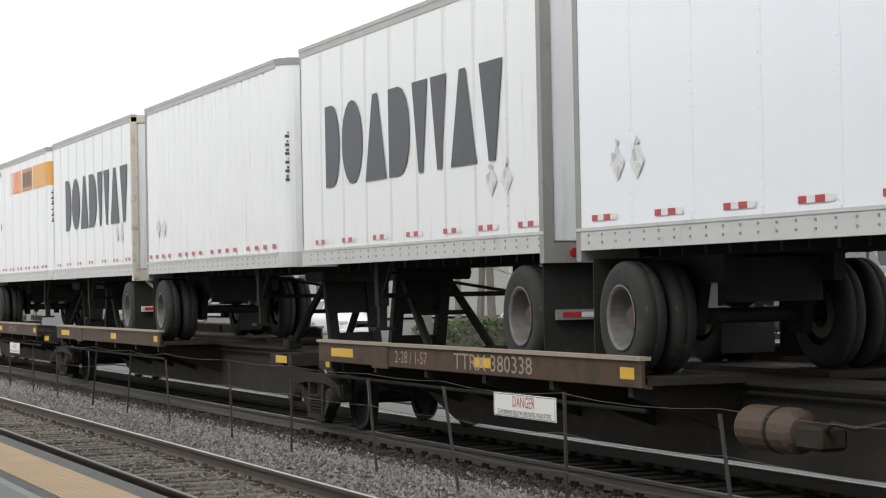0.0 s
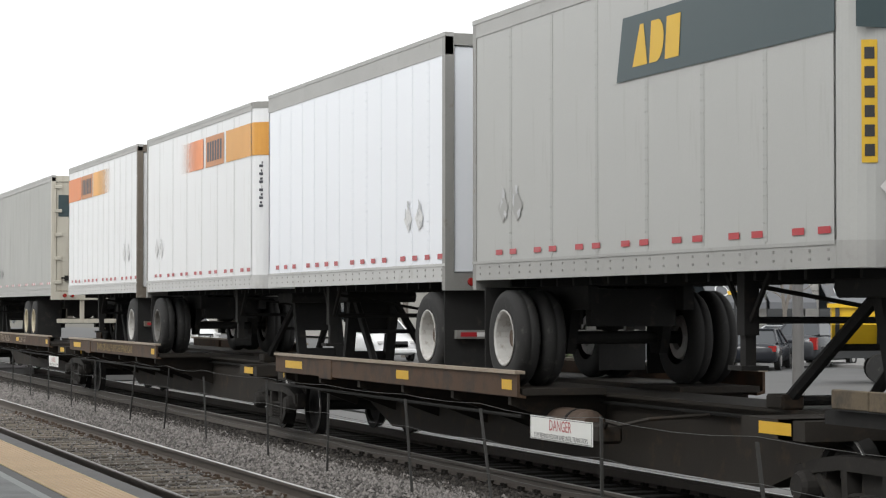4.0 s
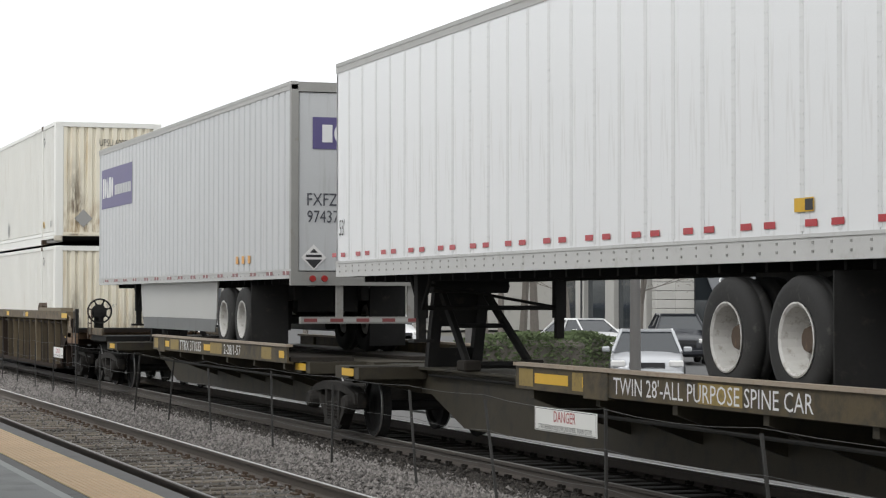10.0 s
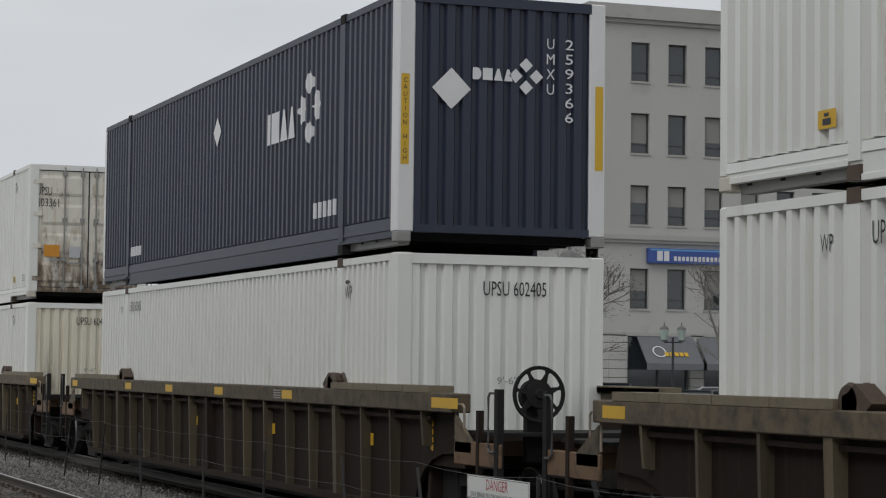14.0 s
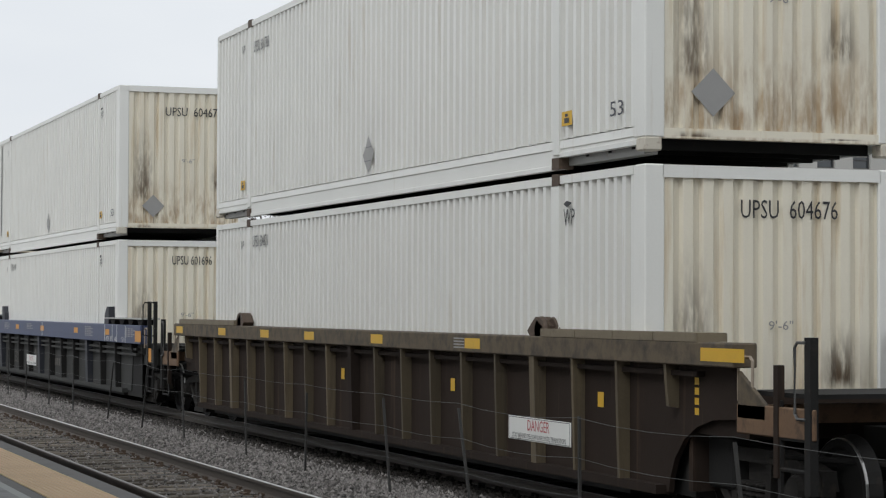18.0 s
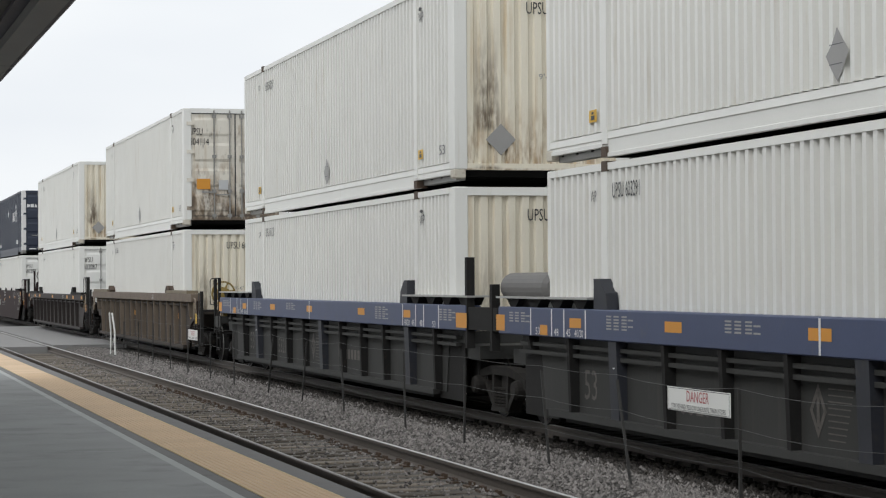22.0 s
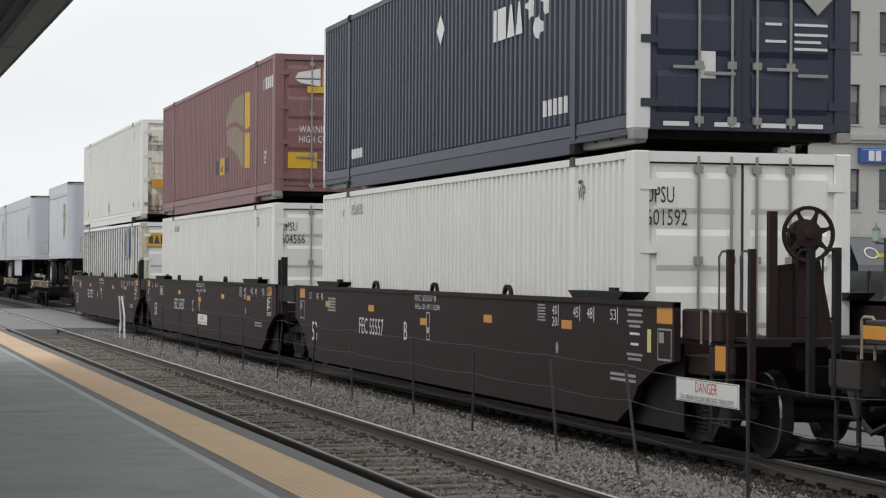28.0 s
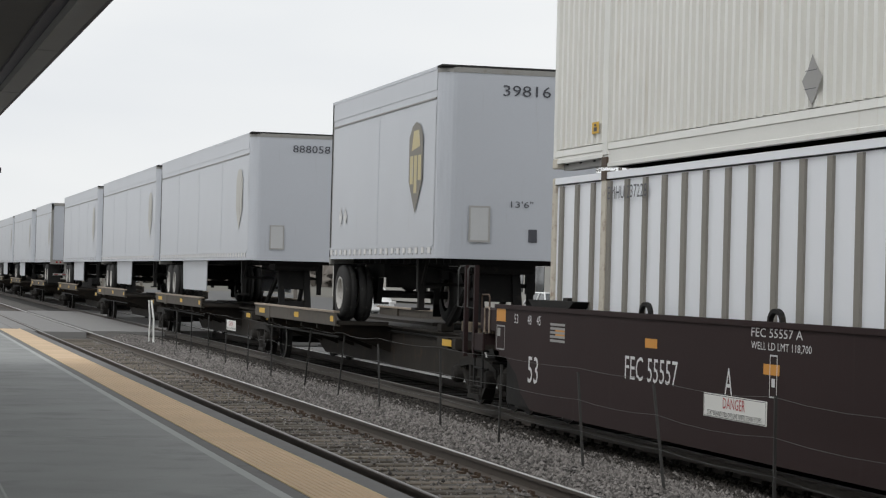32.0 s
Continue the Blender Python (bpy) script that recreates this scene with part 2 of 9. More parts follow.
    # Rail web under the train: oil and the train's shade share this colour.
    oilrail=surface("oily_train_shaded_rail_web", (0.055, 0.045, 0.037), 0.75, dirt=(0.030, 0.026, 0.022), amount=0.5, scale=8, shade=0.2),
    steelrail=surface("rusted_rail_web", (0.080, 0.065, 0.053), 0.75, dirt=(0.046, 0.038, 0.032), amount=0.4, scale=8, shade=0.2),
    # Pale base stands in for the sky's sheen on the worn head.
    railtop=surface("sky_sheen_rail_head", (0.66, 0.66, 0.65), 0.42, 0.25, scale=4),
    dullhead=surface("dull_rail_head", (0.26, 0.25, 0.24), 0.5, 0.2, dirt=(0.14, 0.12, 0.10), amount=0.4, scale=4),
    tie=surface("weathered_tie_timber", (0.135, 0.115, 0.092), 0.9, dirt=(0.065, 0.055, 0.045), amount=0.5, scale=6, grain=60, shade=0.35, bump=0.5, vary=0.42),
    # Ties and plates below the train: its shade is in the colour, with oil.
    oiltie=surface("oily_train_shaded_tie", (0.019, 0.017, 0.015), 0.9, dirt=(0.036, 0.029, 0.022), amount=0.4, scale=6, grain=60, shade=0.3, bump=0.5, vary=0.25),
    ballast=surface("ballast_bed", (0.080, 0.074, 0.068), 0.95, dirt=(0.045, 0.041, 0.037), amount=0.5, scale=9, grain=55, shade=0.4, bump=1.0),
    stone=surface("ballast_stone", (0.192, 0.178, 0.168), 0.9, scale=14, grain=80, shade=0.45, bump=0.3, island=0.62),
    # Bed and stones by the train: oily, with the train's shade painted in.
    oilbed=surface("oily_train_shaded_bed", (0.015, 0.0135, 0.012), 0.95, dirt=(0.026, 0.022, 0.018), amount=0.5, scale=9, grain=55, shade=0.4, bump=1.0),
    oilshadestone=surface("oily_train_shaded_stone", (0.048, 0.042, 0.037), 0.9, scale=14, grain=80, shade=0.4, bump=0.3, island=0.6),
    spike=surface("rusty_tie_plate", (0.085, 0.057, 0.038), 0.8, scale=12, shade=0.3),
    asphalt=surface("dark_platform_asphalt", (0.255, 0.262, 0.258), 0.9, dirt=(0.165, 0.170, 0.168), amount=0.50, scale=0.7, grain=60, shade=0.42, bump=0.6),
    concrete=surface("grey_concrete_edge", (0.155, 0.152, 0.150), 0.9, dirt=(0.085, 0.08, 0.075), amount=0.4, scale=2, grain=60, shade=0.2, bump=0.3),
    joint=surface("pale_concrete_line", (0.36, 0.37, 0.365), 0.9, dirt=(0.24, 0.245, 0.24), amount=0.35, scale=1.5, grain=60, shade=0.2),
    tactile=surface("worn_yellow_tactile", (0.59, 0.435, 0.285), 0.8, dirt=(0.46, 0.36, 0.25), amount=0.45, scale=1.2, grain=60, shade=0.15, bump=0.2, vary=0.07),
    tactileline=surface("bright_tactile_edge", (0.60, 0.47, 0.27), 0.8, scale=2),
    road=surface("street_asphalt", (0.10, 0.10, 0.10), 0.9, dirt=(0.14, 0.14, 0.14), amount=0.35, scale=0.4, grain=60, shade=0.15),
    palegravel=surface("pale_gravel", (0.20, 0.195, 0.19), 0.9, dirt=(0.13, 0.125, 0.12), amount=0.3, scale=1.5, grain=40, shade=0.2),
    blackpan=surface("worn_olive_sill_paint", (0.078, 0.058, 0.028), 0.7, dirt=(0.020, 0.018, 0.015), amount=0.66, scale=2.2, shade=0.3, bump=0.3),
    crossing=surface("crossing_concrete", (0.23, 0.225, 0.22), 0.9, dirt=(0.13, 0.125, 0.12), amount=0.35, scale=0.8, grain=60, shade=0.15),
    ground=surface("dull_ground", (0.115, 0.108, 0.09), 0.95, dirt=(0.075, 0.085, 0.045), amount=0.45, scale=0.15, grain=12, shade=0.3, bump=0.4),
    fence=surface("dark_fence_post", (0.030, 0.029, 0.027), 0.7, dirt=(0.075, 0.052, 0.034), amount=0.3, scale=15),
    wire=surface("dull_wire", (0.10, 0.10, 0.098), 0.6, 0.4, scale=20),
    limestone=surface("grey_limestone", (0.44, 0.43, 0.405), 0.85, dirt=(0.30, 0.29, 0.27), amount=0.35, scale=0.35, grain=14, shade=0.10, bump=0.2, vary=0.04),
    trim=surface("stone_trim", (0.38, 0.37, 0.345), 0.85, dirt=(0.23, 0.22, 0.20), amount=0.4, scale=0.8, grain=14, shade=0.12),
    winframe=plain("dark_window_frame", (0.055, 0.055, 0.055), 0.5),
    blind=plain("pale_window_blind", (0.25, 0.245, 0.23), 0.8),
    awning=surface("grey_awning_cloth", (0.145, 0.15, 0.16), 0.85, scale=2, shade=0.1),
    lamp=surface("dark_lamp_iron", (0.035, 0.036, 0.038), 0.55, scale=10),
    lampgrey=surface("grey_lamp_column", (0.13, 0.125, 0.12), 0.6, scale=6),
    bark=surface("grey_bark", (0.165, 0.148, 0.130), 0.9, scale=12, shade=0.3, bump=0.5),
    leaf=surface("dull_green_leaves", (0.085, 0.088, 0.048), 0.8, scale=5, shade=0.3, vary=0.2),
    bud=surface("brown_buds", (0.165, 0.145, 0.115), 0.85, scale=5, shade=0.3),
    hedge=surface("hedge_green", (0.060, 0.085, 0.030), 0.85, scale=6, shade=0.35),
    silvercar=surface("silver_car_paint", (0.50, 0.51, 0.53), 0.25, 0.3, scale=2, bump=0, shade=0.04),
    whitecar=surface("white_car_paint", (0.72, 0.72, 0.72), 0.25, scale=2, bump=0, shade=0.03),
    darkcar=surface("black_car_paint", (0.022, 0.024, 0.03), 0.2, scale=2, bump=0, shade=0.1),
    greycar=surface("dark_grey_car_paint", (0.055, 0.058, 0.064), 0.22, 0.2, scale=2, bump=0, shade=0.08),
    hopperyellow=surface("yellow_hopper_paint", (0.70, 0.44, 0.012), 0.45, dirt=(0.3, 0.2, 0.05), amount=0.25, scale=3, shade=0.1),
    canopy=surface("dark_canopy_soffit", (0.105, 0.098, 0.090), 0.8, scale=2, shade=0.12),
    fascia=surface("grey_canopy_fascia", (0.24, 0.235, 0.225), 0.6, scale=2, shade=0.1),
    olive=surface("rusty_olive_frame_paint", (0.040, 0.033, 0.020), 0.75, dirt=(0.018, 0.016, 0.014), amount=0.55, scale=2.0, shade=0.3, bump=0.3),
    dimpan=surface("dull_grey_brown_sill", (0.070, 0.058, 0.045), 0.7, dirt=(0.030, 0.026, 0.022), amount=0.5, scale=2.5, shade=0.3, bump=0.3),
    greybrown=surface("grimy_black_brown_paint", (0.026, 0.020, 0.018), 0.75, dirt=(0.046, 0.037, 0.032), amount=0.4, streak=True, scale=1.2, shade=0.3, bump=0.3),
    tanwell=surface("dull_red_brown_wall", (0.040, 0.031, 0.025), 0.85, dirt=(0.088, 0.066, 0.049), amount=0.40, streak=True, scale=1.2, shade=0.3, bump=0.4),
    tanrib=surface("dusty_brown_rib", (0.150, 0.120, 0.090), 0.8, dirt=(0.060, 0.047, 0.037), amount=0.45, streak=True, scale=2.0, shade=0.3, bump=0.3, vary=0.2),
    tantop=surface("dusty_red_brown_chord", (0.145, 0.112, 0.084), 0.75, dirt=(0.070, 0.054, 0.043), amount=0.50, scale=3.0, shade=0.3, bump=0.4),
    faint=surface("worn_grey_stencil", (0.100, 0.090, 0.080), 0.7, dirt=(0.035, 0.033, 0.031), amount=0.5, scale=9),
    dullred=plain("dulled_red_reflector", (0.19, 0.045, 0.045), 0.4),
    palerail=surface("pale_dusty_bottom_rail", (0.43, 0.43, 0.42), 0.45, dirt=(0.26, 0.25, 0.23), amount=0.35, scale=2, shade=0.10),
    paleyellow=plain("pale_yellow_label", (0.60, 0.60, 0.20), 0.5),
    tankrust=surface("rust_brown_tank", (0.078, 0.052, 0.037), 0.7, dirt=(0.034, 0.030, 0.023), amount=0.5, scale=5, shade=0.3, bump=0.3),
    bluefin=surface("blue_black_fin_paint", (0.022, 0.024, 0.032), 0.6, dirt=(0.045, 0.04, 0.036), amount=0.40, scale=4, shade=0.25, bump=0.2),
    canopytrim=surface("dark_violet_canopy_trim", (0.060, 0.052, 0.066), 0.6, scale=2, shade=0.1),
)


def glassy(name, tint, rough=0.05):
    m = bpy.data.materials.new(name)
    m.use_nodes = True
    b = m.node_tree.nodes["Principled BSDF"]
    b.inputs["Base Color"].default_value = (*tint, 1)
    b.inputs["Roughness"].default_value = rough
    b.inputs["Specular IOR Level"].default_value = 0.8
    return m


def stained_end(name):
    """Cream paint whose end wall carries two soot smudges and rust that creeps up in ragged streaks."""
    m = surface(name, (0.735, 0.685, 0.565), 0.55, dirt=(0.54, 0.41, 0.24), amount=0.46, streak=True, scale=1.6, bump=0.12, shade=0.10, vary=0.04)
    n, l = m.node_tree.nodes, m.node_tree.links
    b = n["Principled BSDF"]
    colour = b.inputs["Base Color"].links[0].from_socket
    c = n.new("ShaderNodeTexCoord")
    info = n.new("ShaderNodeObjectInfo")
    sep = n.new("ShaderNodeSeparateXYZ")
    l.new(c.outputs["Generated"], sep.inputs[0])

    def calc(op, a, q, r=None):
        k = n.new("ShaderNodeMath")
        k.operation = op
        for i, w in enumerate((a, q, r)):
            if w is None:
                continue
            if isinstance(w, (int, float)):
                k.inputs[i].default_value = w
            else:
                l.new(w, k.inputs[i])
        return k.outputs[0]

    def ramp_of(v, a, q):
        k = n.new("ShaderNodeMapRange")
        k.interpolation_type = "SMOOTHSTEP"
        k.inputs[1].default_value, k.inputs[2].default_value = a, q
        l.new(v, k.inputs[0])
        return k.outputs[0]

    def noise(scale, sx, sz):
        mpp = n.new("ShaderNodeMapping")
        mpp.inputs["Scale"].default_value = (sx, 1, sz)
        l.new(c.outputs["Object"], mpp.inputs[0])
        k = n.new("ShaderNodeTexNoise")
        k.noise_dimensions = "4D"
        k.inputs["Scale"].default_value, k.inputs["Detail"].default_value = scale, 6
        l.new(mpp.outputs[0], k.inputs["Vector"])
        l.new(calc("MULTIPLY", info.outputs["Random"], 40.0), k.inputs["W"])
        return k.outputs[0]

    x, z = sep.outputs["X"], sep.outputs["Z"]
    fine, coarse = noise(9.0, 2.2, 0.5), noise(2.6, 2.0, 0.8)
    soot = None
    for cx, lo, hi in ((0.14, 0.16, 0.86), (0.82, 0.24, 0.52)):
        d = calc("ABSOLUTE", calc("ADD", calc("SUBTRACT", x, cx), calc("MULTIPLY_ADD", coarse, 0.10, -0.05)), 0)
        w = calc("SUBTRACT", 1.0, ramp_of(d, 0.02, 0.11))
        v = calc("MULTIPLY", ramp_of(z, lo, lo + 0.05), calc("SUBTRACT", 1.0, ramp_of(z, lo + 0.05, hi)))
        s = calc("MULTIPLY", w, v)
        soot = s if soot is None else calc("MAXIMUM", soot, s)
    soot = calc("MULTIPLY", soot, ramp_of(fine, 0.25, 0.62))
    soot = calc("MULTIPLY", soot, calc("MULTIPLY_ADD", info.outputs["Random"], 0.5, 0.62))
    creep = calc("MULTIPLY", calc("SUBTRACT", 1.0, ramp_of(z, 0.02, 0.42)), ramp_of(calc("MULTIPLY_ADD", fine, 0.55, calc("MULTIPLY", coarse, 0.5)), 0.42, 0.68))
    for f, tint in ((calc("MULTIPLY", creep, 0.82), (0.31, 0.195, 0.09)), (soot, (0.100, 0.068, 0.040))):
        k = n.new("ShaderNodeMix")
        k.data_type = "RGBA"
        k.inputs[7].default_value = (*tint, 1)
        l.new(f, k.inputs[0])
        l.new(colour, k.inputs[6])
        colour = k.outputs[2]
    l.new(colour, b.inputs["Base Color"])
    return m


M["endrust"] = surface("rusty_brown_end_paint", (0.150, 0.088, 0.048), 0.75, dirt=(0.045, 0.032, 0.022), amount=0.5, scale=4.0, shade=0.3, bump=0.3)
for grimy in ("under", "dark", "truck", "spine", "oiltie", "well", "brownwell"):
    M[grimy].node_tree.nodes["Principled BSDF"].inputs["Specular IOR Level"].default_value = 0.15


def fading(name, flip, colour):
    """A stripe whose paint thins out to nothing along its length."""
    m = bpy.data.materials.new(name)
    m.use_nodes = True
    n, l = m.node_tree.nodes, m.node_tree.links
    b = n["Principled BSDF"]
    b.inputs["Roughness"].default_value = 0.45
    c, sep, grain = n.new("ShaderNodeTexCoord"), n.new("ShaderNodeSeparateXYZ"), n.new("ShaderNodeTexNoise")
    l.new(c.outputs["Generated"], sep.inputs[0])
    l.new(c.outputs["Object"], grain.inputs["Vector"])
    grain.inputs["Scale"].default_value = 9.0
    k, add_ = n.new("ShaderNodeMapRange"), n.new("ShaderNodeMath")
    add_.operation = "MULTIPLY_ADD"
    add_.inputs[1].default_value = 0.12
    l.new(grain.outputs[0], add_.inputs[0])
    l.new(sep.outputs["Y"], add_.inputs[2])
    k.inputs[1].default_value, k.inputs[2].default_value = (0.95, 0.12) if flip else (0.12, 0.95)
    k.interpolation_type = "SMOOTHSTEP"
    l.new(add_.outputs[0], k.inputs[0])
    b.inputs["Base Color"].default_value = (*colour, 1)
    clear, mix = n.new("ShaderNodeBsdfTransparent"), n.new("ShaderNodeMixShader")
    l.new(k.outputs[0], mix.inputs[0])
    l.new(b.outputs[0], mix.inputs[1])
    l.new(clear.outputs[0], mix.inputs[2])
    l.new(mix.outputs[0], n["Material Output"].inputs["Surface"])
    return m


M["fadefar"], M["fadenear"] = fading("red_orange_fading_away", False, (0.78, 0.25, 0.075)), fading("orange_fading_back", True, (0.74, 0.37, 0.085))
M["creamend"] = stained_end("rust_streaked_cream_end")


def stained_door(name):
    """Cream door paint with rust and soot that run down and creep up from the sill in ragged streaks."""
    m = surface(name, (0.68, 0.645, 0.565), 0.55, dirt=(0.44, 0.34, 0.21), amount=0.42, streak=True, scale=1.6, bump=0.12, shade=0.12)
    n, l = m.node_tree.nodes, m.node_tree.links
    b = n["Principled BSDF"]
    colour = b.inputs["Base Color"].links[0].from_socket
    c, sep = n.new("ShaderNodeTexCoord"), n.new("ShaderNodeSeparateXYZ")
    l.new(c.outputs["Object"], sep.inputs[0])
    for scale, low, high, cut, most, tint in ((2.2, 3.3, 5.3, 0.47, 0.75, (0.27, 0.17, 0.08)), (4.5, 3.3, 4.5, 0.45, 0.85, (0.075, 0.050, 0.032))):
        mpp, k, fall, gate_, mul = n.new("ShaderNodeMapping"), n.new("ShaderNodeTexNoise"), n.new("ShaderNodeMapRange"), n.new("ShaderNodeMapRange"), n.new("ShaderNodeMath")
        mpp.inputs["Scale"].default_value = (1.6, 1.0, 0.7)
        l.new(c.outputs["Object"], mpp.inputs[0])
        l.new(mpp.outputs[0], k.inputs["Vector"])
        k.inputs["Scale"].default_value, k.inputs["Detail"].default_value, k.inputs["Roughness"].default_value = scale, 7, 0.62
        fall.inputs[1].default_value, fall.inputs[2].default_value, fall.inputs[3].default_value, fall.inputs[4].default_value = low, high, 0.16, -0.12
        l.new(sep.outputs["Z"], fall.inputs[0])
        mul.operation = "ADD"
        l.new(k.outputs[0], mul.inputs[0])
        l.new(fall.outputs[0], mul.inputs[1])
        gate_.inputs[1].default_value, gate_.inputs[2].default_value, gate_.inputs[4].default_value = cut, cut + 0.2, most
        l.new(mul.outputs[0], gate_.inputs[0])
        mix = n.new("ShaderNodeMix")
        mix.data_type = "RGBA"
        mix.inputs[7].default_value = (*tint, 1)
        l.new(gate_.outputs[0], mix.inputs[0])
        l.new(colour, mix.inputs[6])
        colour = mix.outputs[2]
    l.new(colour, b.inputs["Base Color"])
    return m


M["doorrust"] = stained_door("rust_stained_door_paint")
M["glass"] = glassy("dark_window_glass", (0.035, 0.042, 0.048))
M["carglass"] = glassy("tinted_car_glass", (0.03, 0.035, 0.04))
M["lantern"] = glassy("pale_green_lantern_glass", (0.42, 0.50, 0.46), 0.3)


# ---- building blocks ----
def box(bm, x0, x1, y0, y1, z0, z1):
    v = [bm.verts.new(p) for p in ((x0, y0, z0), (x1, y0, z0), (x1, y1, z0), (x0, y1, z0), (x0, y0, z1), (x1, y0, z1), (x1, y1, z1), (x0, y1, z1))]
    for f in ((3, 2, 1, 0), (4, 5, 6, 7), (0, 1, 5, 4), (1, 2, 6, 5), (2, 3, 7, 6), (3, 0, 4, 7)):
        bm.faces.new([v[i] for i in f])
    return bm


def prism(bm, outline, axis, a, b):
    """A solid of that outline, drawn along an axis from a to b. Outline pairs: x -> (y, z), y -> (x, z), z -> (x, y)."""
    def at(p, q):
        return {"x": (q, p[0], p[1]), "y": (p[0], q, p[1]), "z": (p[0], p[1], q)}[axis]
    lo = [bm.verts.new(at(p, a)) for p in outline]
    hi = [bm.verts.new(at(p, b)) for p in outline]
    k = len(outline)
    bm.faces.new(lo)
    bm.faces.new(hi[::-1])
    for i in range(k):
        bm.faces.new((lo[i], hi[i], hi[(i + 1) % k], lo[(i + 1) % k]))
    return bm


def rod(bm, p, q, r, sides=8, r2=None):
    p, q = Vector(p), Vector(q)
    d = (q - p).normalized()
    s = d.orthogonal().normalized()
    t = d.cross(s)
    r2 = r if r2 is None else r2
    rings = []
    for c, rr in ((p, r), (q, r2)):
        rings.append([bm.verts.new(c + rr * (math.cos(2 * math.pi * i / sides) * s + math.sin(2 * math.pi * i / sides) * t)) for i in range(sides)])
    bm.faces.new(rings[0][::-1])
    bm.faces.new(rings[1])
    for i in range(sides):
        bm.faces.new((rings[0][i], rings[0][(i + 1) % sides], rings[1][(i + 1) % sides], rings[1][i]))
    return bm


def turned(bm, profile, centre, axis="x", sides=28, cap=True):
    """A turned shape: profile of (radius, place along the axis), closed on itself."""
    c = Vector(centre)
    rings = []
    for r, h in profile:
        ring = []
        for i in range(sides):
            a = 2 * math.pi * i / sides
            u, w = r * math.cos(a), r * math.sin(a)
            ring.append(bm.verts.new(c + Vector({"x": (h, u, w), "y": (u, h, w), "z": (u, w, h)}[axis])))
        rings.append(ring)
    k = len(rings)
    for j in range(k - 1):
        for i in range(sides):
            bm.faces.new((rings[j][i], rings[j][(i + 1) % sides], rings[j + 1][(i + 1) % sides], rings[j + 1][i]))
    if cap and profile[0][0] > 0.001:
        bm.faces.new(rings[0][::-1])
    if cap and profile[-1][0] > 0.001:
        bm.faces.new(rings[-1])
    return bm


def soft(bm, width=0.01):
    bmesh.ops.bevel(bm, geom=bm.edges[:], offset=width, segments=1, affect="EDGES", clamp_overlap=True)
    return bm


def corrugated(bm, a0, a1, z0, z1, face, depth, pitch, back, axis, gap=0.5, grime=False):
    """A wall of upright waves. axis "y": runs along y with its face at x = face; axis "x": runs along x with its face at y = face."""
    n = max(1, round((a1 - a0) / pitch))
    step = (a1 - a0) / n
    pts = []
    s = 1 if back > face else -1
    for i in range(n):
        a = a0 + i * step
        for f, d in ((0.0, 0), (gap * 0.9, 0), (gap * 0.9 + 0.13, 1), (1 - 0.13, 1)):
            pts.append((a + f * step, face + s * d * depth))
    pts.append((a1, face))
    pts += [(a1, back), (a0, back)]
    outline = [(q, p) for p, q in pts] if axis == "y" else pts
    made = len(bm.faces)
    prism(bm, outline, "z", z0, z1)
    # Slopes and troughs take the second material, which carries the valleys' shade.
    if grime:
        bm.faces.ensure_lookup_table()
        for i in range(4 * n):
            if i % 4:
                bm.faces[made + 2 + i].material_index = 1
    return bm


def finish(bm, smooth=False):
    bmesh.ops.recalc_face_normals(bm, faces=bm.faces[:])
    if smooth:
        for f in bm.faces:
            f.smooth = True
    return bm


def part(name, bm, material, parent, label="", smooth=False, kind=""):
    """Links a bmesh as one mesh object under a thing or a part."""
    finish(bm, smooth)
    me = bpy.data.meshes.new(name)
    bm.to_mesh(me)
    bm.free()
    me.materials.append(M[material])
    ob = new(name, me)
    ob.parent = parent
    return tagged(ob, label, kind=kind)


def shared(name, me, parent, label="", m=None):
    ob = new(name, me)
    ob.parent = parent
    if m is not None:
        ob.matrix_basis = m
    return tagged(ob, label)


def thing(name, label, category, group="", kind=""):
    return tagged(new(name), label, category, group, kind)


def lone(name, bm, material, label, category="", kind="", smooth=False, group=""):
    finish(bm, smooth)
    me = bpy.data.meshes.new(name)
    bm.to_mesh(me)
    bm.free()
    me.materials.append(M[material])
    return tagged(new(name, me), label, category, group, kind)


# flat markings: outlines in (u, v), u to the right and v up as one reads them
def mark(bm, shapes, where, u0, v0, face):
    """where "side": on a face looking to -x, u0 counted along y; "end": on a face looking to -y, u0 along x."""
    for shape in shapes:
        vs = []
        for u, v in shape:
            p = (face, u0 - u, v0 + v) if where == "side" else (u0 + u, face, v0 + v)
            vs.append(bm.verts.new(p))
        bm.faces.new(vs)
    return bm


def rect(u0, u1, v0, v1):
    return [(u0, v0), (u1, v0), (u1, v1), (u0, v1)]


def disc(u, v, ru, rv, k=20):
    return [(u + ru * math.cos(2 * math.pi * i / k), v + rv * math.sin(2 * math.pi * i / k)) for i in range(k)]


def diamond(u, v, r):
    return [(u - r, v), (u, v - r), (u + r, v), (u, v + r)]


LETTERS = {}


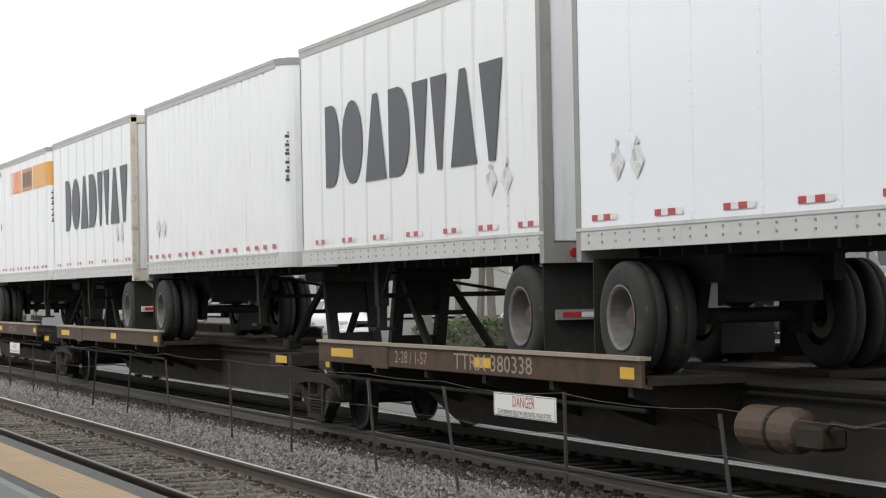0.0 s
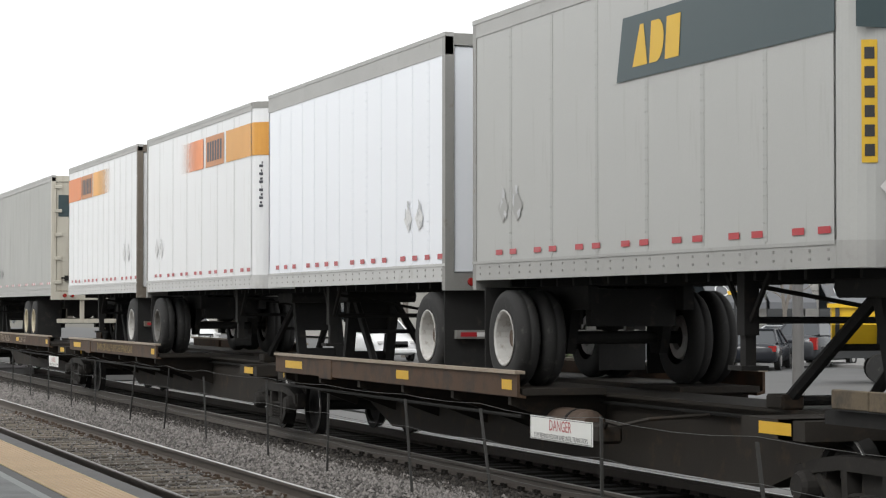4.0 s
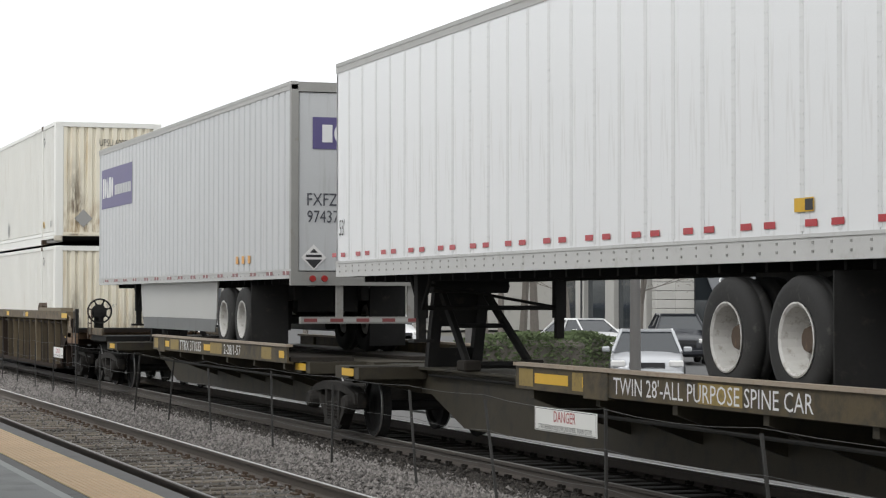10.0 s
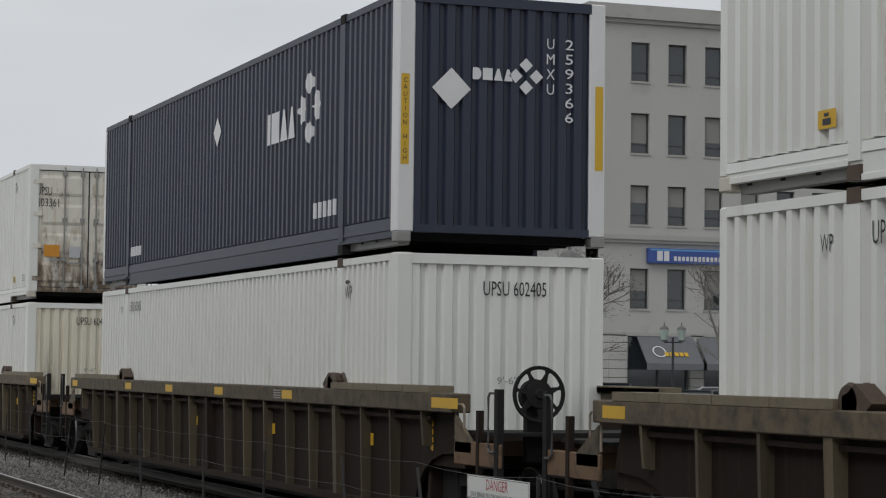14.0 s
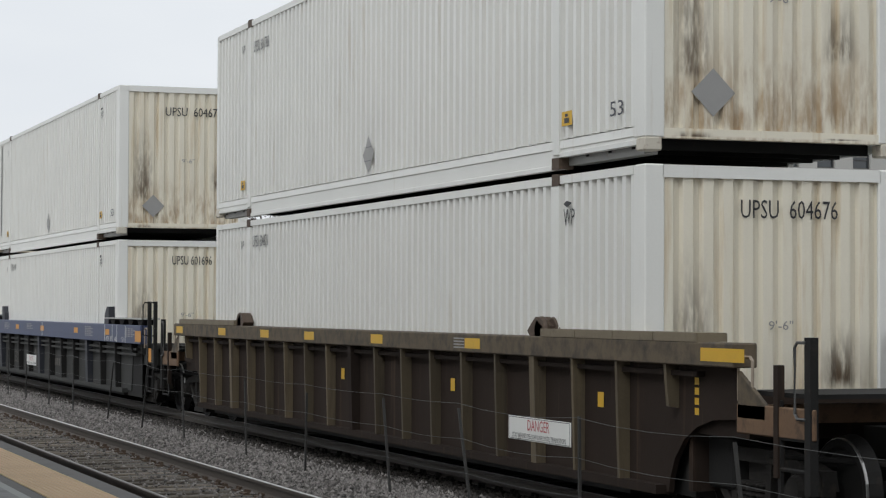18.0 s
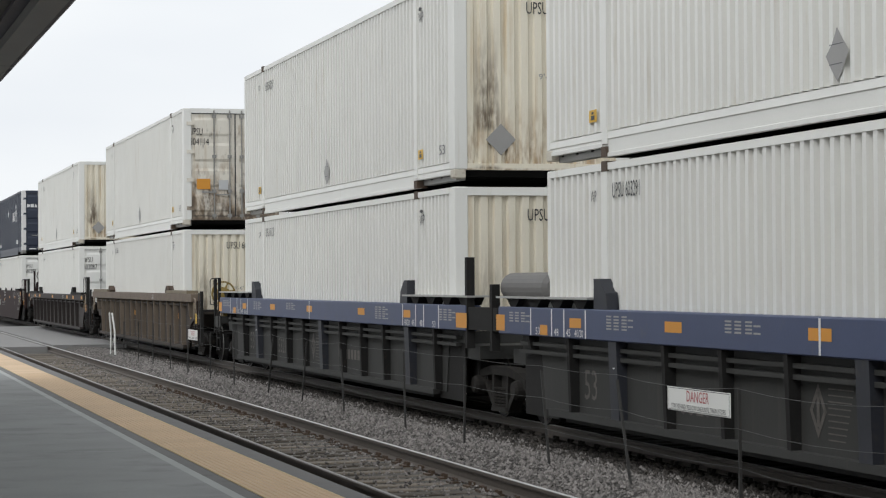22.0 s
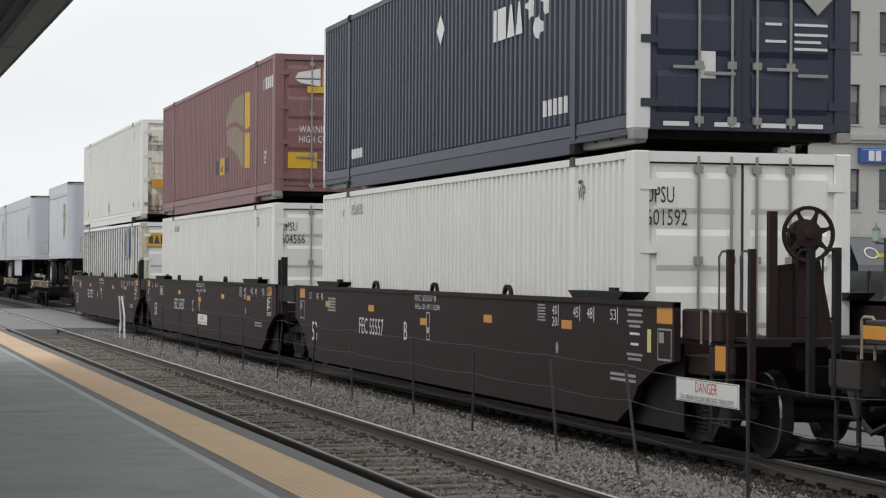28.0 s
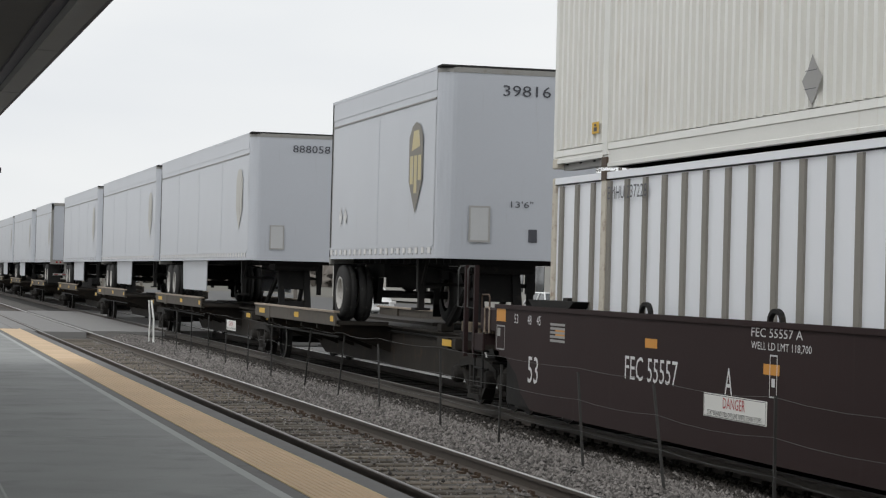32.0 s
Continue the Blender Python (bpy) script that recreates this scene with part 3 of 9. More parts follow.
def lettering(parent, text, material, where, u, v, face, height, width, name="lettering", label="", upright=False):
    """Text centred at (u, v), fitted to a height and width; upright: the letters stand one above another."""
    key = (text, upright)
    if key not in LETTERS:
        cu = bpy.data.curves.new("text", "FONT")
        cu.body = "\n".join(text) if upright else text
        cu.align_x = "CENTER"
        cu.resolution_u = 2
        ob = bpy.data.objects.new("text", cu)
        me = bpy.data.meshes.new_from_object(ob)
        co = np.array([w.co[:2] for w in me.vertices])
        lo, hi = co.min(0), co.max(0)
        LETTERS[key] = ((co - (lo + hi) / 2) / (hi - lo), [tuple(p.vertices) for p in me.polygons])
        bpy.data.objects.remove(ob)
        bpy.data.curves.remove(cu)
        bpy.data.meshes.remove(me)
    co, faces = LETTERS[key]
    if where == "side":
        verts = [(face, u - a * width, v + b * height) for a, b in co]
    elif where == "end":
        verts = [(u + a * width, face, v + b * height) for a, b in co]
    me = bpy.data.meshes.new(name)
    me.from_pydata(verts, [], faces)
    me.materials.append(M[material])
    ob = new(name, me)
    ob.parent = parent
    return tagged(ob, label)


def decal(parent, name, shapes, material, where, u, v, face, label=""):
    return part(name, mark(bmesh.new(), shapes, where, u, v, face), material, parent, label)


def wave_face(y):
    """How far out the corrugated middle of a container's near side stands at y."""
    y0, y1 = P40 + 0.17, L53 - P40 - 0.17
    if y < y0 or y > y1:
        y0, y1 = 0.24, P40
    step = (y1 - y0) / round((y1 - y0) / 0.2045)
    f = (y - y0) / step % 1.0
    d = 0.0 if f <= 0.378 else (f - 0.378) / 0.13 if f < 0.508 else 1.0 if f < 0.87 else (1.0 - f) / 0.13
    return -HW + 0.008 + 0.05 * d


def painted(parent, name, shapes, material, y, z, label=""):
    """Paint laid over the waves of a container's near side; shapes in u (towards -y) and v (up)."""
    y0, y1 = P40 + 0.17, L53 - P40 - 0.17
    step = (y1 - y0) / round((y1 - y0) / 0.2045)
    cuts = [y0 + (i + f) * step for i in range(60) for f in (0.0, 0.378, 0.508, 0.87)]
    bm = bmesh.new()
    for shape in shapes:
        poly = [(y - u, z + v) for u, v in shape]
        for a, b in zip(cuts, cuts[1:]):
            piece = poly
            for keep, edge in ((1, a), (-1, b)):
                out = []
                for p, q in zip(piece, piece[1:] + piece[:1]):
                    pin, qin = keep * (p[0] - edge) >= 0, keep * (q[0] - edge) >= 0
                    if pin:
                        out.append(p)
                    if pin != qin:
                        k = (edge - p[0]) / (q[0] - p[0])
                        out.append((edge, p[1] + k * (q[1] - p[1])))
                piece = out
                if not piece:
                    break
            if len(piece) > 2:
                ea, eb = wave_face(a + 1e-5), wave_face(b - 1e-5)
                bm.faces.new([bm.verts.new((ea + (eb - ea) * (p[0] - a) / (b - a) - 0.003, p[0], p[1])) for p in piece])
    bmesh.ops.remove_doubles(bm, verts=bm.verts[:], dist=0.0004)
    return part(name, bm, material, parent, label)


def tube(bm, pts, r, sides=5):
    """One bent tube through the points."""
    rings = []
    n = len(pts)
    for i, p in enumerate(pts):
        d = (Vector(pts[min(i + 1, n - 1)]) - Vector(pts[max(i - 1, 0)])).normalized()
        s = d.cross(Vector((0, 0, 1)))
        s = s.normalized() if s.length > 0.01 else d.orthogonal().normalized()
        t = d.cross(s)
        rings.append([bm.verts.new(Vector(p) + r * (math.cos(6.2832 * k / sides) * s + math.sin(6.2832 * k / sides) * t)) for k in range(sides)])
    for a, b in zip(rings, rings[1:]):
        for k in range(sides):
            bm.faces.new((a[k], a[(k + 1) % sides], b[(k + 1) % sides], b[k]))
    bm.faces.new(rings[0][::-1])
    bm.faces.new(rings[-1])
    return bm


def mesh_of(name, bm, material, smooth=False):
    finish(bm, smooth)
    me = bpy.data.meshes.new(name)
    bm.to_mesh(me)
    bm.free()
    me.materials.append(M[material])
    return me

# ---- the ground, the two tracks, the platform ----
ZT1 = -0.10  # rail head of the near track; the train's rail head is 0


def slab(name, material, x0, x1, y0, y1, z0, z1, label, kind="structure"):
    return lone(name, box(bmesh.new(), x0, x1, y0, y1, z0, z1), material, label, kind=kind)


def sheet(name, material, xs, ys, zfun, label):
    verts, faces = [], []
    for y in ys:
        for x in xs:
            verts.append((x, y, zfun(x, y)))
    n = len(xs)
    for j in range(len(ys) - 1):
        for i in range(n - 1):
            a = j * n + i
            faces.append((a, a + 1, a + n + 1, a + n))
    me = bpy.data.meshes.new(name)
    me.from_pydata(verts, [], faces)
    me.materials.append(M[material])
    return tagged(new(name, me), label, kind="structure")


gx = sorted(set([-900, -300, -60, -12, 3.5, 13.5, 16, 20, 30, 60, 140, 400, 900]))
gy = [-600, -100, -20, 0, 20, 40, 60, 80, 120, 200, 400, 1200, 3000]
sheet("ground", "ground", gx, gy, lambda x, y: -0.62 if x < 14 else -0.5, "flat dull ground beside the tracks")

# ballast: one bed under both tracks, heaped towards the train's track
BED = [(4.05, -0.36), (4.6, -0.34), (5.0, -0.31), (5.6, -0.29), (6.3, -0.27), (6.75, -0.20), (7.1, -0.09), (7.6, -0.11), (8.2, -0.17), (9.0, -0.19), (10.5, -0.19), (11.4, -0.24), (12.4, -0.50), (13.2, -0.64)]


def bed(x):
    for (a, za), (b, zb) in zip(BED, BED[1:]):
        if a <= x <= b:
            return za + (zb - za) * (x - a) / (b - a)
    return -0.6


BED_Y = [-60, 0, 30, 66, 97, 200, 500, 900]
sheet("ballast_bed", "ballast", [p[0] for p in BED if p[0] < 7.65], BED_Y, lambda x, y: bed(x), "grey crushed stone ballast under the tracks")
# This strip's colour holds the shade under the train as well as oil.
sheet("track_bed", "oilbed", [p[0] for p in BED if p[0] > 7.55], BED_Y, lambda x, y: bed(x), "ballast under the train, darkened by oil and painted-in shade")

TRACKS = []
RAIL = [(-0.075, 0.0), (0.075, 0.0), (0.075, 0.012), (0.012, 0.035), (0.010, 0.115), (0.036, 0.125), (0.036, 0.152), (-0.036, 0.152), (-0.036, 0.125), (-0.010, 0.115), (-0.012, 0.035), (-0.075, 0.012)]
for centre, top, name in ((5.62, ZT1, "near_track"), (9.555, 0.0, "train_track")):
    tr = thing(name, "pair of steel rails spiked to weathered timber ties" if top < 0 else "rusty rails under the passing freight train", "railway track", "tracks", "structure")
    tr.location = (centre, 0, top)
    TRACKS.append(tr)
    for s in (-1, 1):
        r = part("rail", prism(bmesh.new(), [(s * 0.745 + x, z - 0.155) for x, z in RAIL], "y", -60, 900), "steelrail" if top < 0 else "oilrail", tr)
        # Only the farther rail gets the band with the painted sheen.
        part("rail_head", box(bmesh.new(), s * 0.745 - 0.020, s * 0.745 + 0.020, -60, 900, -0.002, 0.002), "railtop" if s > 0 else "dullhead", r, "worn running surface with sky sheen painted in" if s > 0 else "dull worn running surface")

rnd = random.Random(4)


def stones(name, spots, label, material="stone"):
    """Many small broken stones as one mesh."""
    base = np.array([(1, 0, 0), (-1, 0, 0), (0, 1, 0), (0, -1, 0), (0, 0, 1), (0, 0, -0.6)], float)
    tri = np.array([(0, 2, 4), (2, 1, 4), (1, 3, 4), (3, 0, 4), (2, 0, 5), (1, 2, 5), (3, 1, 5), (0, 3, 5)])
    g = np.random.RandomState(7)
    n = len(spots)
    size = g.uniform(0.011, 0.031, (n, 1, 1))
    v = base[None] * size * g.uniform(0.55, 1.3, (n, 6, 3))
    a = g.uniform(0, 6.28, n)
    c, s = np.cos(a), np.sin(a)
    rot = np.stack([np.stack([c, -s, 0 * c], -1), np.stack([s, c, 0 * c], -1), np.stack([0 * c, 0 * c, 0 * c + 1], -1)], 1)
    v = np.einsum("nij,nkj->nki", rot, v) + np.asarray(spots)[:, None, :]
    f = (tri[None] + 6 * np.arange(n)[:, None, None]).reshape(-1, 3)
    me = bpy.data.meshes.new(name)
    me.from_pydata(v.reshape(-1, 3).tolist(), [], f.tolist())
    me.materials.append(M[material])
    return tagged(new(name, me), label, "ballast", kind="stuff")


def sow(n, x0, x1, y0, y1, seed, lift=0.005):
    g = np.random.RandomState(seed)
    xs = g.uniform(x0, x1, n)
    ys = y0 + (y1 - y0) * g.uniform(0, 1, n) ** 1.8
    return [(x, y, bed(x) + lift + g.uniform(-0.012, 0.02)) for x, y in zip(xs, ys)]


stones("ballast_stones", sow(50000, 6.45, 7.72, 14, 66, 1) + sow(4500, 7.68, 8.25, 14, 66, 6) + sow(13000, 4.95, 6.30, 14, 66, 2, -0.020) + sow(2600, 4.98, 6.26, 14, 60, 3, 0.028), "loose grey and pinkish crushed stones between the rails")
stones("oily_stones", sow(14000, 7.60, 8.72, 14, 66, 5), "crushed stones beside the train, darkened by oil and painted-in shade", "oilshadestone")

# platform
plat = lone("platform", box(bmesh.new(), -14, 3.10, -40, 64, -0.6, 0.10), "asphalt", "dark asphalt station platform", kind="structure")
slab("platform_joint", "joint", 3.10, 3.20, -40, 64, -0.6, 0.098, "pale worn concrete strip along the asphalt")
slab("tactile_bed", "concrete", 3.20, 3.95, -40, 64, -0.6, 0.094, "concrete bed under the tactile strip")
slab("platform_edge", "concrete", 3.95, 4.20, -40, 64, -0.6, 0.088, "dark weathered concrete platform edge")

part("pavement_joint", box(bmesh.new(), 0.978, 0.998, -40, 63.9, 0.098, 0.1015), "joint", plat, "pale worn joint along the platform")
for i in range(6):
    y = 13.9 + 9.0 * i
    part("pavement_joint", prism(bmesh.new(), [(-8, y + 3.2), (-8, y + 3.18), (3.098, y - 0.14), (3.098, y - 0.12)], "z", 0.098, 0.1015), "joint", plat)

# ---- ties, tactile strip, crossing, fence ----
def tie_mesh(w, h, l):
    b = soft(box(bmesh.new(), -l / 2, l / 2, -w / 2, w / 2, -h, 0), 0.012)
    finish(b)
    me = bpy.data.meshes.new("tie")
    b.to_mesh(me)
    b.free()
    me.materials.append(M["tie"])
    return me


def plate_mesh():
    b = box(bmesh.new(), -0.17, 0.17, -0.09, 0.09, 0.0, 0.02)
    for x in (-0.10, 0.10):
        for y in (-0.05, 0.05):
            box(b, x - 0.02, x + 0.02, y - 0.02, y + 0.02, 0.02, 0.055)
    finish(b)
    me = bpy.data.meshes.new("tie_plate")
    b.to_mesh(me)
    b.free()
    me.materials.append(M["spike"])
    return me


TIE, PLATE = tie_mesh(0.23, 0.18, 2.55), plate_mesh()
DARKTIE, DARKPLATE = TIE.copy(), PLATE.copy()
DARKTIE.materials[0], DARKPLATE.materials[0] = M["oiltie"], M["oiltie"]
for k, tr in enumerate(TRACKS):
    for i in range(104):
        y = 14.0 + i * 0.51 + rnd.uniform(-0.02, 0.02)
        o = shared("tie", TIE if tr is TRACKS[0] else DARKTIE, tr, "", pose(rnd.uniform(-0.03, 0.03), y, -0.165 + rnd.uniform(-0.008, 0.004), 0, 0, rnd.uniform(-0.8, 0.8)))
        if y < (45 if tr is TRACKS[0] else 30):
            for s in (-1, 1):
                shared("tie_plate", PLATE if tr is TRACKS[0] else DARKPLATE, o, "", pose(s * 0.745, 0, 0))

# tactile panels of 0.57 by 0.61 m, with rows of small domes
b = box(bmesh.new(), 3.365, 3.935, 0.004, 0.606, 0.094, 0.104)
finish(b)
panel = bpy.data.meshes.new("tactile_panel")
b.to_mesh(panel)
b.free()
panel.materials.append(M["tactile"])
strip = tagged(bpy.data.objects["tactile_bed"], "worn orange-yellow tactile strip along the platform edge", kind="structure")
for i in range(84):
    shared("tactile_panel", panel, strip, "", pose(0, 12.2 + i * 0.61, 0))
dv, df = [], []
for j in range(520):
    for i in range(10):
        x, y = 3.393 + i * 0.057, 13.5 + j * 0.057
        n = len(dv)
        dv += [(x + 0.013 * math.cos(a), y + 0.013 * math.sin(a), 0.104) for a in (0, 1.257, 2.513, 3.77, 5.027)]
        dv += [(x + 0.006 * math.cos(a), y + 0.006 * math.sin(a), 0.110) for a in (0, 1.257, 2.513, 3.77, 5.027)]
        df += [(n + q, n + (q + 1) % 5, n + 5 + (q + 1) % 5, n + 5 + q) for q in range(5)] + [tuple(n + 5 + q for q in range(5))]
me = bpy.data.meshes.new("domes")
me.from_pydata(dv, [], df)
me.materials.append(M["tactile"])
ob = new("domes", me)
ob.parent = strip
tagged(ob, kind="stuff")
for x0, x1 in ((3.345, 3.362), (3.938, 3.952)):
    part("edge_line", box(bmesh.new(), x0, x1, -40, 64, 0.092, 0.1045), "tactileline", strip, "bright worn edge line")

b = box(bmesh.new(), 4.22, 4.79, 69, 99, -0.3, -0.108)
lone("crossing_apron", b, "crossing", "pale concrete road crossing beside the platform", kind="structure")
b = bmesh.new()
for x0, x1, z in ((4.96, 6.28, -0.104), (6.46, 8.72, -0.06), (8.90, 10.20, -0.006), (10.38, 14.0, -0.02)):
    box(b, x0, x1, 68.6, 99.5, -0.4, z)
lone("crossing", b, "crossing", "pale concrete panels of a road crossing", kind="structure")
slab("crossing_road", "crossing", -14, 4.2, 68.6, 99.5, -0.5, -0.115, "street running up to the crossing")

# the wire fence between the tracks
FX, FZ = 7.15, -0.10
fence = thing("fence", "low fence of thin dark posts with three sagging wires", "fence")
POSTS = [10.6, 13.7, 16.72, 19.28, 21.72, 24.95, 27.72, 31.3, 34.35, 37.2, 40.5, 43.2, 46.1, 48.6, 51.4, 54.0, 56.8]
LEAN = {37.2: -26, 34.35: -22, 31.3: 12, 27.72: 5, 24.95: -3, 21.72: 14, 19.28: 20, 16.72: 1, 13.7: 13}
tops = []
for y in POSTS:
    a = radians(LEAN.get(y, rnd.uniform(-3, 3)))
    h = 1.05 + (0.06 if y == 16.72 else rnd.uniform(-0.05, 0.03))
    b = bmesh.new()
    dy = math.tan(a) * h
    w = 0.012
    prism(b, [(-w, -w), (w, -w), (w, -w + 0.007), (-w + 0.007, -w + 0.007), (-w + 0.007, w), (-w, w)], "z", 0, h)
    for v in b.verts:
        v.co.y += math.tan(a) * v.co.z
        v.co += Vector((FX, y, FZ - 0.05))
    part("post", b, "fence", fence)
    tops.append((y, dy, h))
for z in (0.30, 0.62, 0.95):
    pts = []
    for (ya, da, ha), (yb, db, hb) in zip(tops, tops[1:]):
        p = Vector((FX - 0.025, ya + da * z / 1.05, z))
        q = Vector((FX - 0.025, yb + db * z / 1.05, z))
        sag = rnd.uniform(0.015, 0.05)
        for k in range(4):
            pts.append(p.lerp(q, k / 4) - Vector((0, 0, sag * 4 * (k / 4) * (1 - k / 4))))
    part("wire", tube(bmesh.new(), pts, 0.0022), "wire", fence, "thin sagging fence wire")
for n, (ya, yb, za, zb_) in enumerate(((16.80, 18.22, 0.70, 0.905), (44.5, 45.7, 0.66, 0.87))):
    s = thing("warning_sign", "white warning sign with red and black lettering on the fence", "sign", "danger signs")
    b = soft(box(bmesh.new(), FX - 0.052, FX - 0.046, ya, yb, za, zb_), 0.002)
    part("board", b, "signwhite", s)
    yc, zc = 0.5 * (ya + yb), 0.5 * (za + zb_)
    lettering(s, "DANGER", "red", "side", yc, zc + 0.035, FX - 0.054, 0.095, 0.50)
    lettering(s, "STAY BEHIND YELLOW LINE UNTIL TRAIN STOPS", "black", "side", yc, zc - 0.062, FX - 0.054, 0.042, 1.22)
    b = bmesh.new()
    mark(b, [rect(-0.695, 0.695, -0.096, -0.091), rect(-0.695, 0.695, 0.091, 0.096), rect(-0.695, -0.688, -0.09, 0.09), rect(0.688, 0.695, -0.09, 0.09)], "side", yc, zc, FX - 0.0535)
    part("border", b, "black", s) if n == 0 else b.free()
# white barrier posts at the end of the fence
gate = thing("barrier_posts", "pair of bent white steel barrier posts", "barrier")
for y, lean in ((58.6, 0.10), (59.6, -0.06)):
    b = bmesh.new()
    rod(b, (FX, y, -0.2), (FX, y + lean, 0.55), 0.026, 8)
    rod(b, (FX, y + lean, 0.55), (FX - 0.05, y + lean * 2.6, 1.05), 0.026, 8)
    part("post", b, "signwhite", gate)
part("brace", rod(bmesh.new(), (FX, 58.65, 0.45), (FX, 59.6, 0.05), 0.020, 8), "signwhite", gate)

# ---- canopy over the platform ----
can = thing("platform_canopy", "dark platform canopy with a grey metal fascia", "canopy", kind="structure")
part("soffit", box(bmesh.new(), -6.0, 1.30, -30, 38.9, 4.34, 4.40), "canopy", can)
part("soffit_edge", prism(bmesh.new(), [(1.24, 4.30), (1.366, 4.30), (1.366, 4.50), (1.24, 4.50)], "y", -30, 39), "canopytrim", can, "dark recessed gutter line")
b = finish(prism(bmesh.new(), [(1.37, 4.205), (1.50, 4.20), (1.61, 4.20), (1.61, 4.50), (1.37, 4.50)], "y", 0.004, 2.996))
panel_me = bpy.data.meshes.new("fascia_panel")
b.to_mesh(panel_me)
b.free()
panel_me.materials.append(M["fascia"])
for i in range(23):
    shared("fascia_panel", panel_me, can, "grey sheet metal fascia", pose(0, -30 + 3.0 * i, 0.003 * (i % 2)))
part("edge_trim", prism(bmesh.new(), [(1.612, 4.203), (1.66, 4.22), (1.70, 4.25), (1.70, 4.53), (1.612, 4.53)], "y", -30, 39), "canopytrim", can, "dark violet edge trim")
part("roof", box(bmesh.new(), -6.0, 1.70, -30, 39, 4.53, 4.62), "fascia", can)
part("end_board", box(bmesh.new(), -6.0, 1.36, 38.9, 39.0, 4.24, 4.52), "canopytrim", can)
for y in (-20, -4, 28):
    part("column", rod(bmesh.new(), (-2.6, y, 0.1), (-2.6, y, 4.35), 0.11, 12), "canopy", can)
can.matrix_basis = pose(0.45, 0, 0, 0, 0, 0.573)
sg = thing("platform_sign", "dark hanging platform sign with a small red display", "sign")
part("pole", rod(bmesh.new(), (2.35, 60, 0.0), (2.35, 60, 4.6), 0.06, 8), "lamp", sg)
part("board", box(bmesh.new(), 2.3, 3.10, 59.95, 60.05, 4.38, 4.52), "lamp", sg)
part("board", box(bmesh.new(), 2.3, 2.98, 59.95, 60.05, 3.92, 4.22), "lamp", sg)
part("display", box(bmesh.new(), 2.62, 2.86, 59.935, 59.95, 4.0, 4.12), "lampred", sg)

# ---- the train ----
XC, SPEED, W = 9.555, 13.38, 2.591
HW = W / 2
ROLLING = []


def rolling(ob, y0):
    ob.matrix_basis = pose(XC, y0, 0)
    ROLLING.append((ob, y0))
    return ob


TEMPLATES = {}


def wheel_mesh(kind):
    if kind not in TEMPLATES:
        r, w = 0.515, 0.26
        b = bmesh.new()
        turned(b, [(0.300, -w / 2 + 0.02), (0.42, -w / 2), (0.485, -w / 2 + 0.02), (r, -w / 2 + 0.06), (r, -0.01), (r - 0.012, 0.0), (r, 0.01), (r, w / 2 - 0.06), (0.485, w / 2 - 0.02), (0.42, w / 2), (0.300, w / 2 - 0.02)], (0, 0, 0), "x", 30, False)
        finish(b, True)
        me = bpy.data.meshes.new("tyre")
        b.to_mesh(me)
        b.free()
        me.materials.append(M["tyre"])
        TEMPLATES["tyre"] = me
        b = bmesh.new()
        turned(b, [(0.304, -0.122), (0.290, -0.126), (0.268, -0.11), (0.250, 0.02), (0.235, 0.085), (0.14, 0.095), (0.125, 0.04), (0.095, -0.02), (0.0005, -0.025)], (0, 0, 0), "x", 26, False)
        for i in range(8):
            a = i * math.pi / 4
            rod(b, (0.095, 0.19 * math.cos(a), 0.19 * math.sin(a)), (0.06, 0.19 * math.cos(a), 0.19 * math.sin(a)), 0.018, 6)
        finish(b)
        for k in ("rim", "greyrim", "creamrim"):
            me = bpy.data.meshes.new(k)
            b.to_mesh(me)
            me.materials.append(M[k])
            me.materials.append(M["guidebrown"])
            for f in me.polygons:
                ctr = f.center
                f.material_index = 1 if math.hypot(ctr.y, ctr.z) < 0.128 and ctr.x < 0.06 else 0
            TEMPLATES[k] = me
        b.free()
    return TEMPLATES[kind]


def road_wheels(t, y, z=1.535, rim="rim"):
    """An axle of a trailer with its two pairs of wheels."""
    ax = part("axle", rod(bmesh.new(), (-1.0, y, z), (1.0, y, z), 0.07, 10), "under", t)
    for s in (-1, 1):
        for k, x in enumerate((1.155, 0.86)):
            w = shared("wheel", wheel_mesh("tyre"), t, "" if k else "dusty black truck tyre", pose(s * x, y, z, 0, 0, 0 if s < 0 else 180))
            shared("rim", wheel_mesh(rim), w)


def banded(t, spans, where, u, v, face, half=0.028, red="red", white="tapewhite"):
    """One strip of tape whose pieces alternate red and white."""
    b = mark(bmesh.new(), [rect(p, q, -half, half) for p, q in spans], where, u, v, face)
    bmesh.ops.remove_doubles(b, verts=b.verts[:], dist=0.002)
    ob = part("reflector", b, red, t)
    ob.data.materials.append(M[white])
    for i, f in enumerate(ob.data.polygons):
        f.material_index = i % 2
    return ob


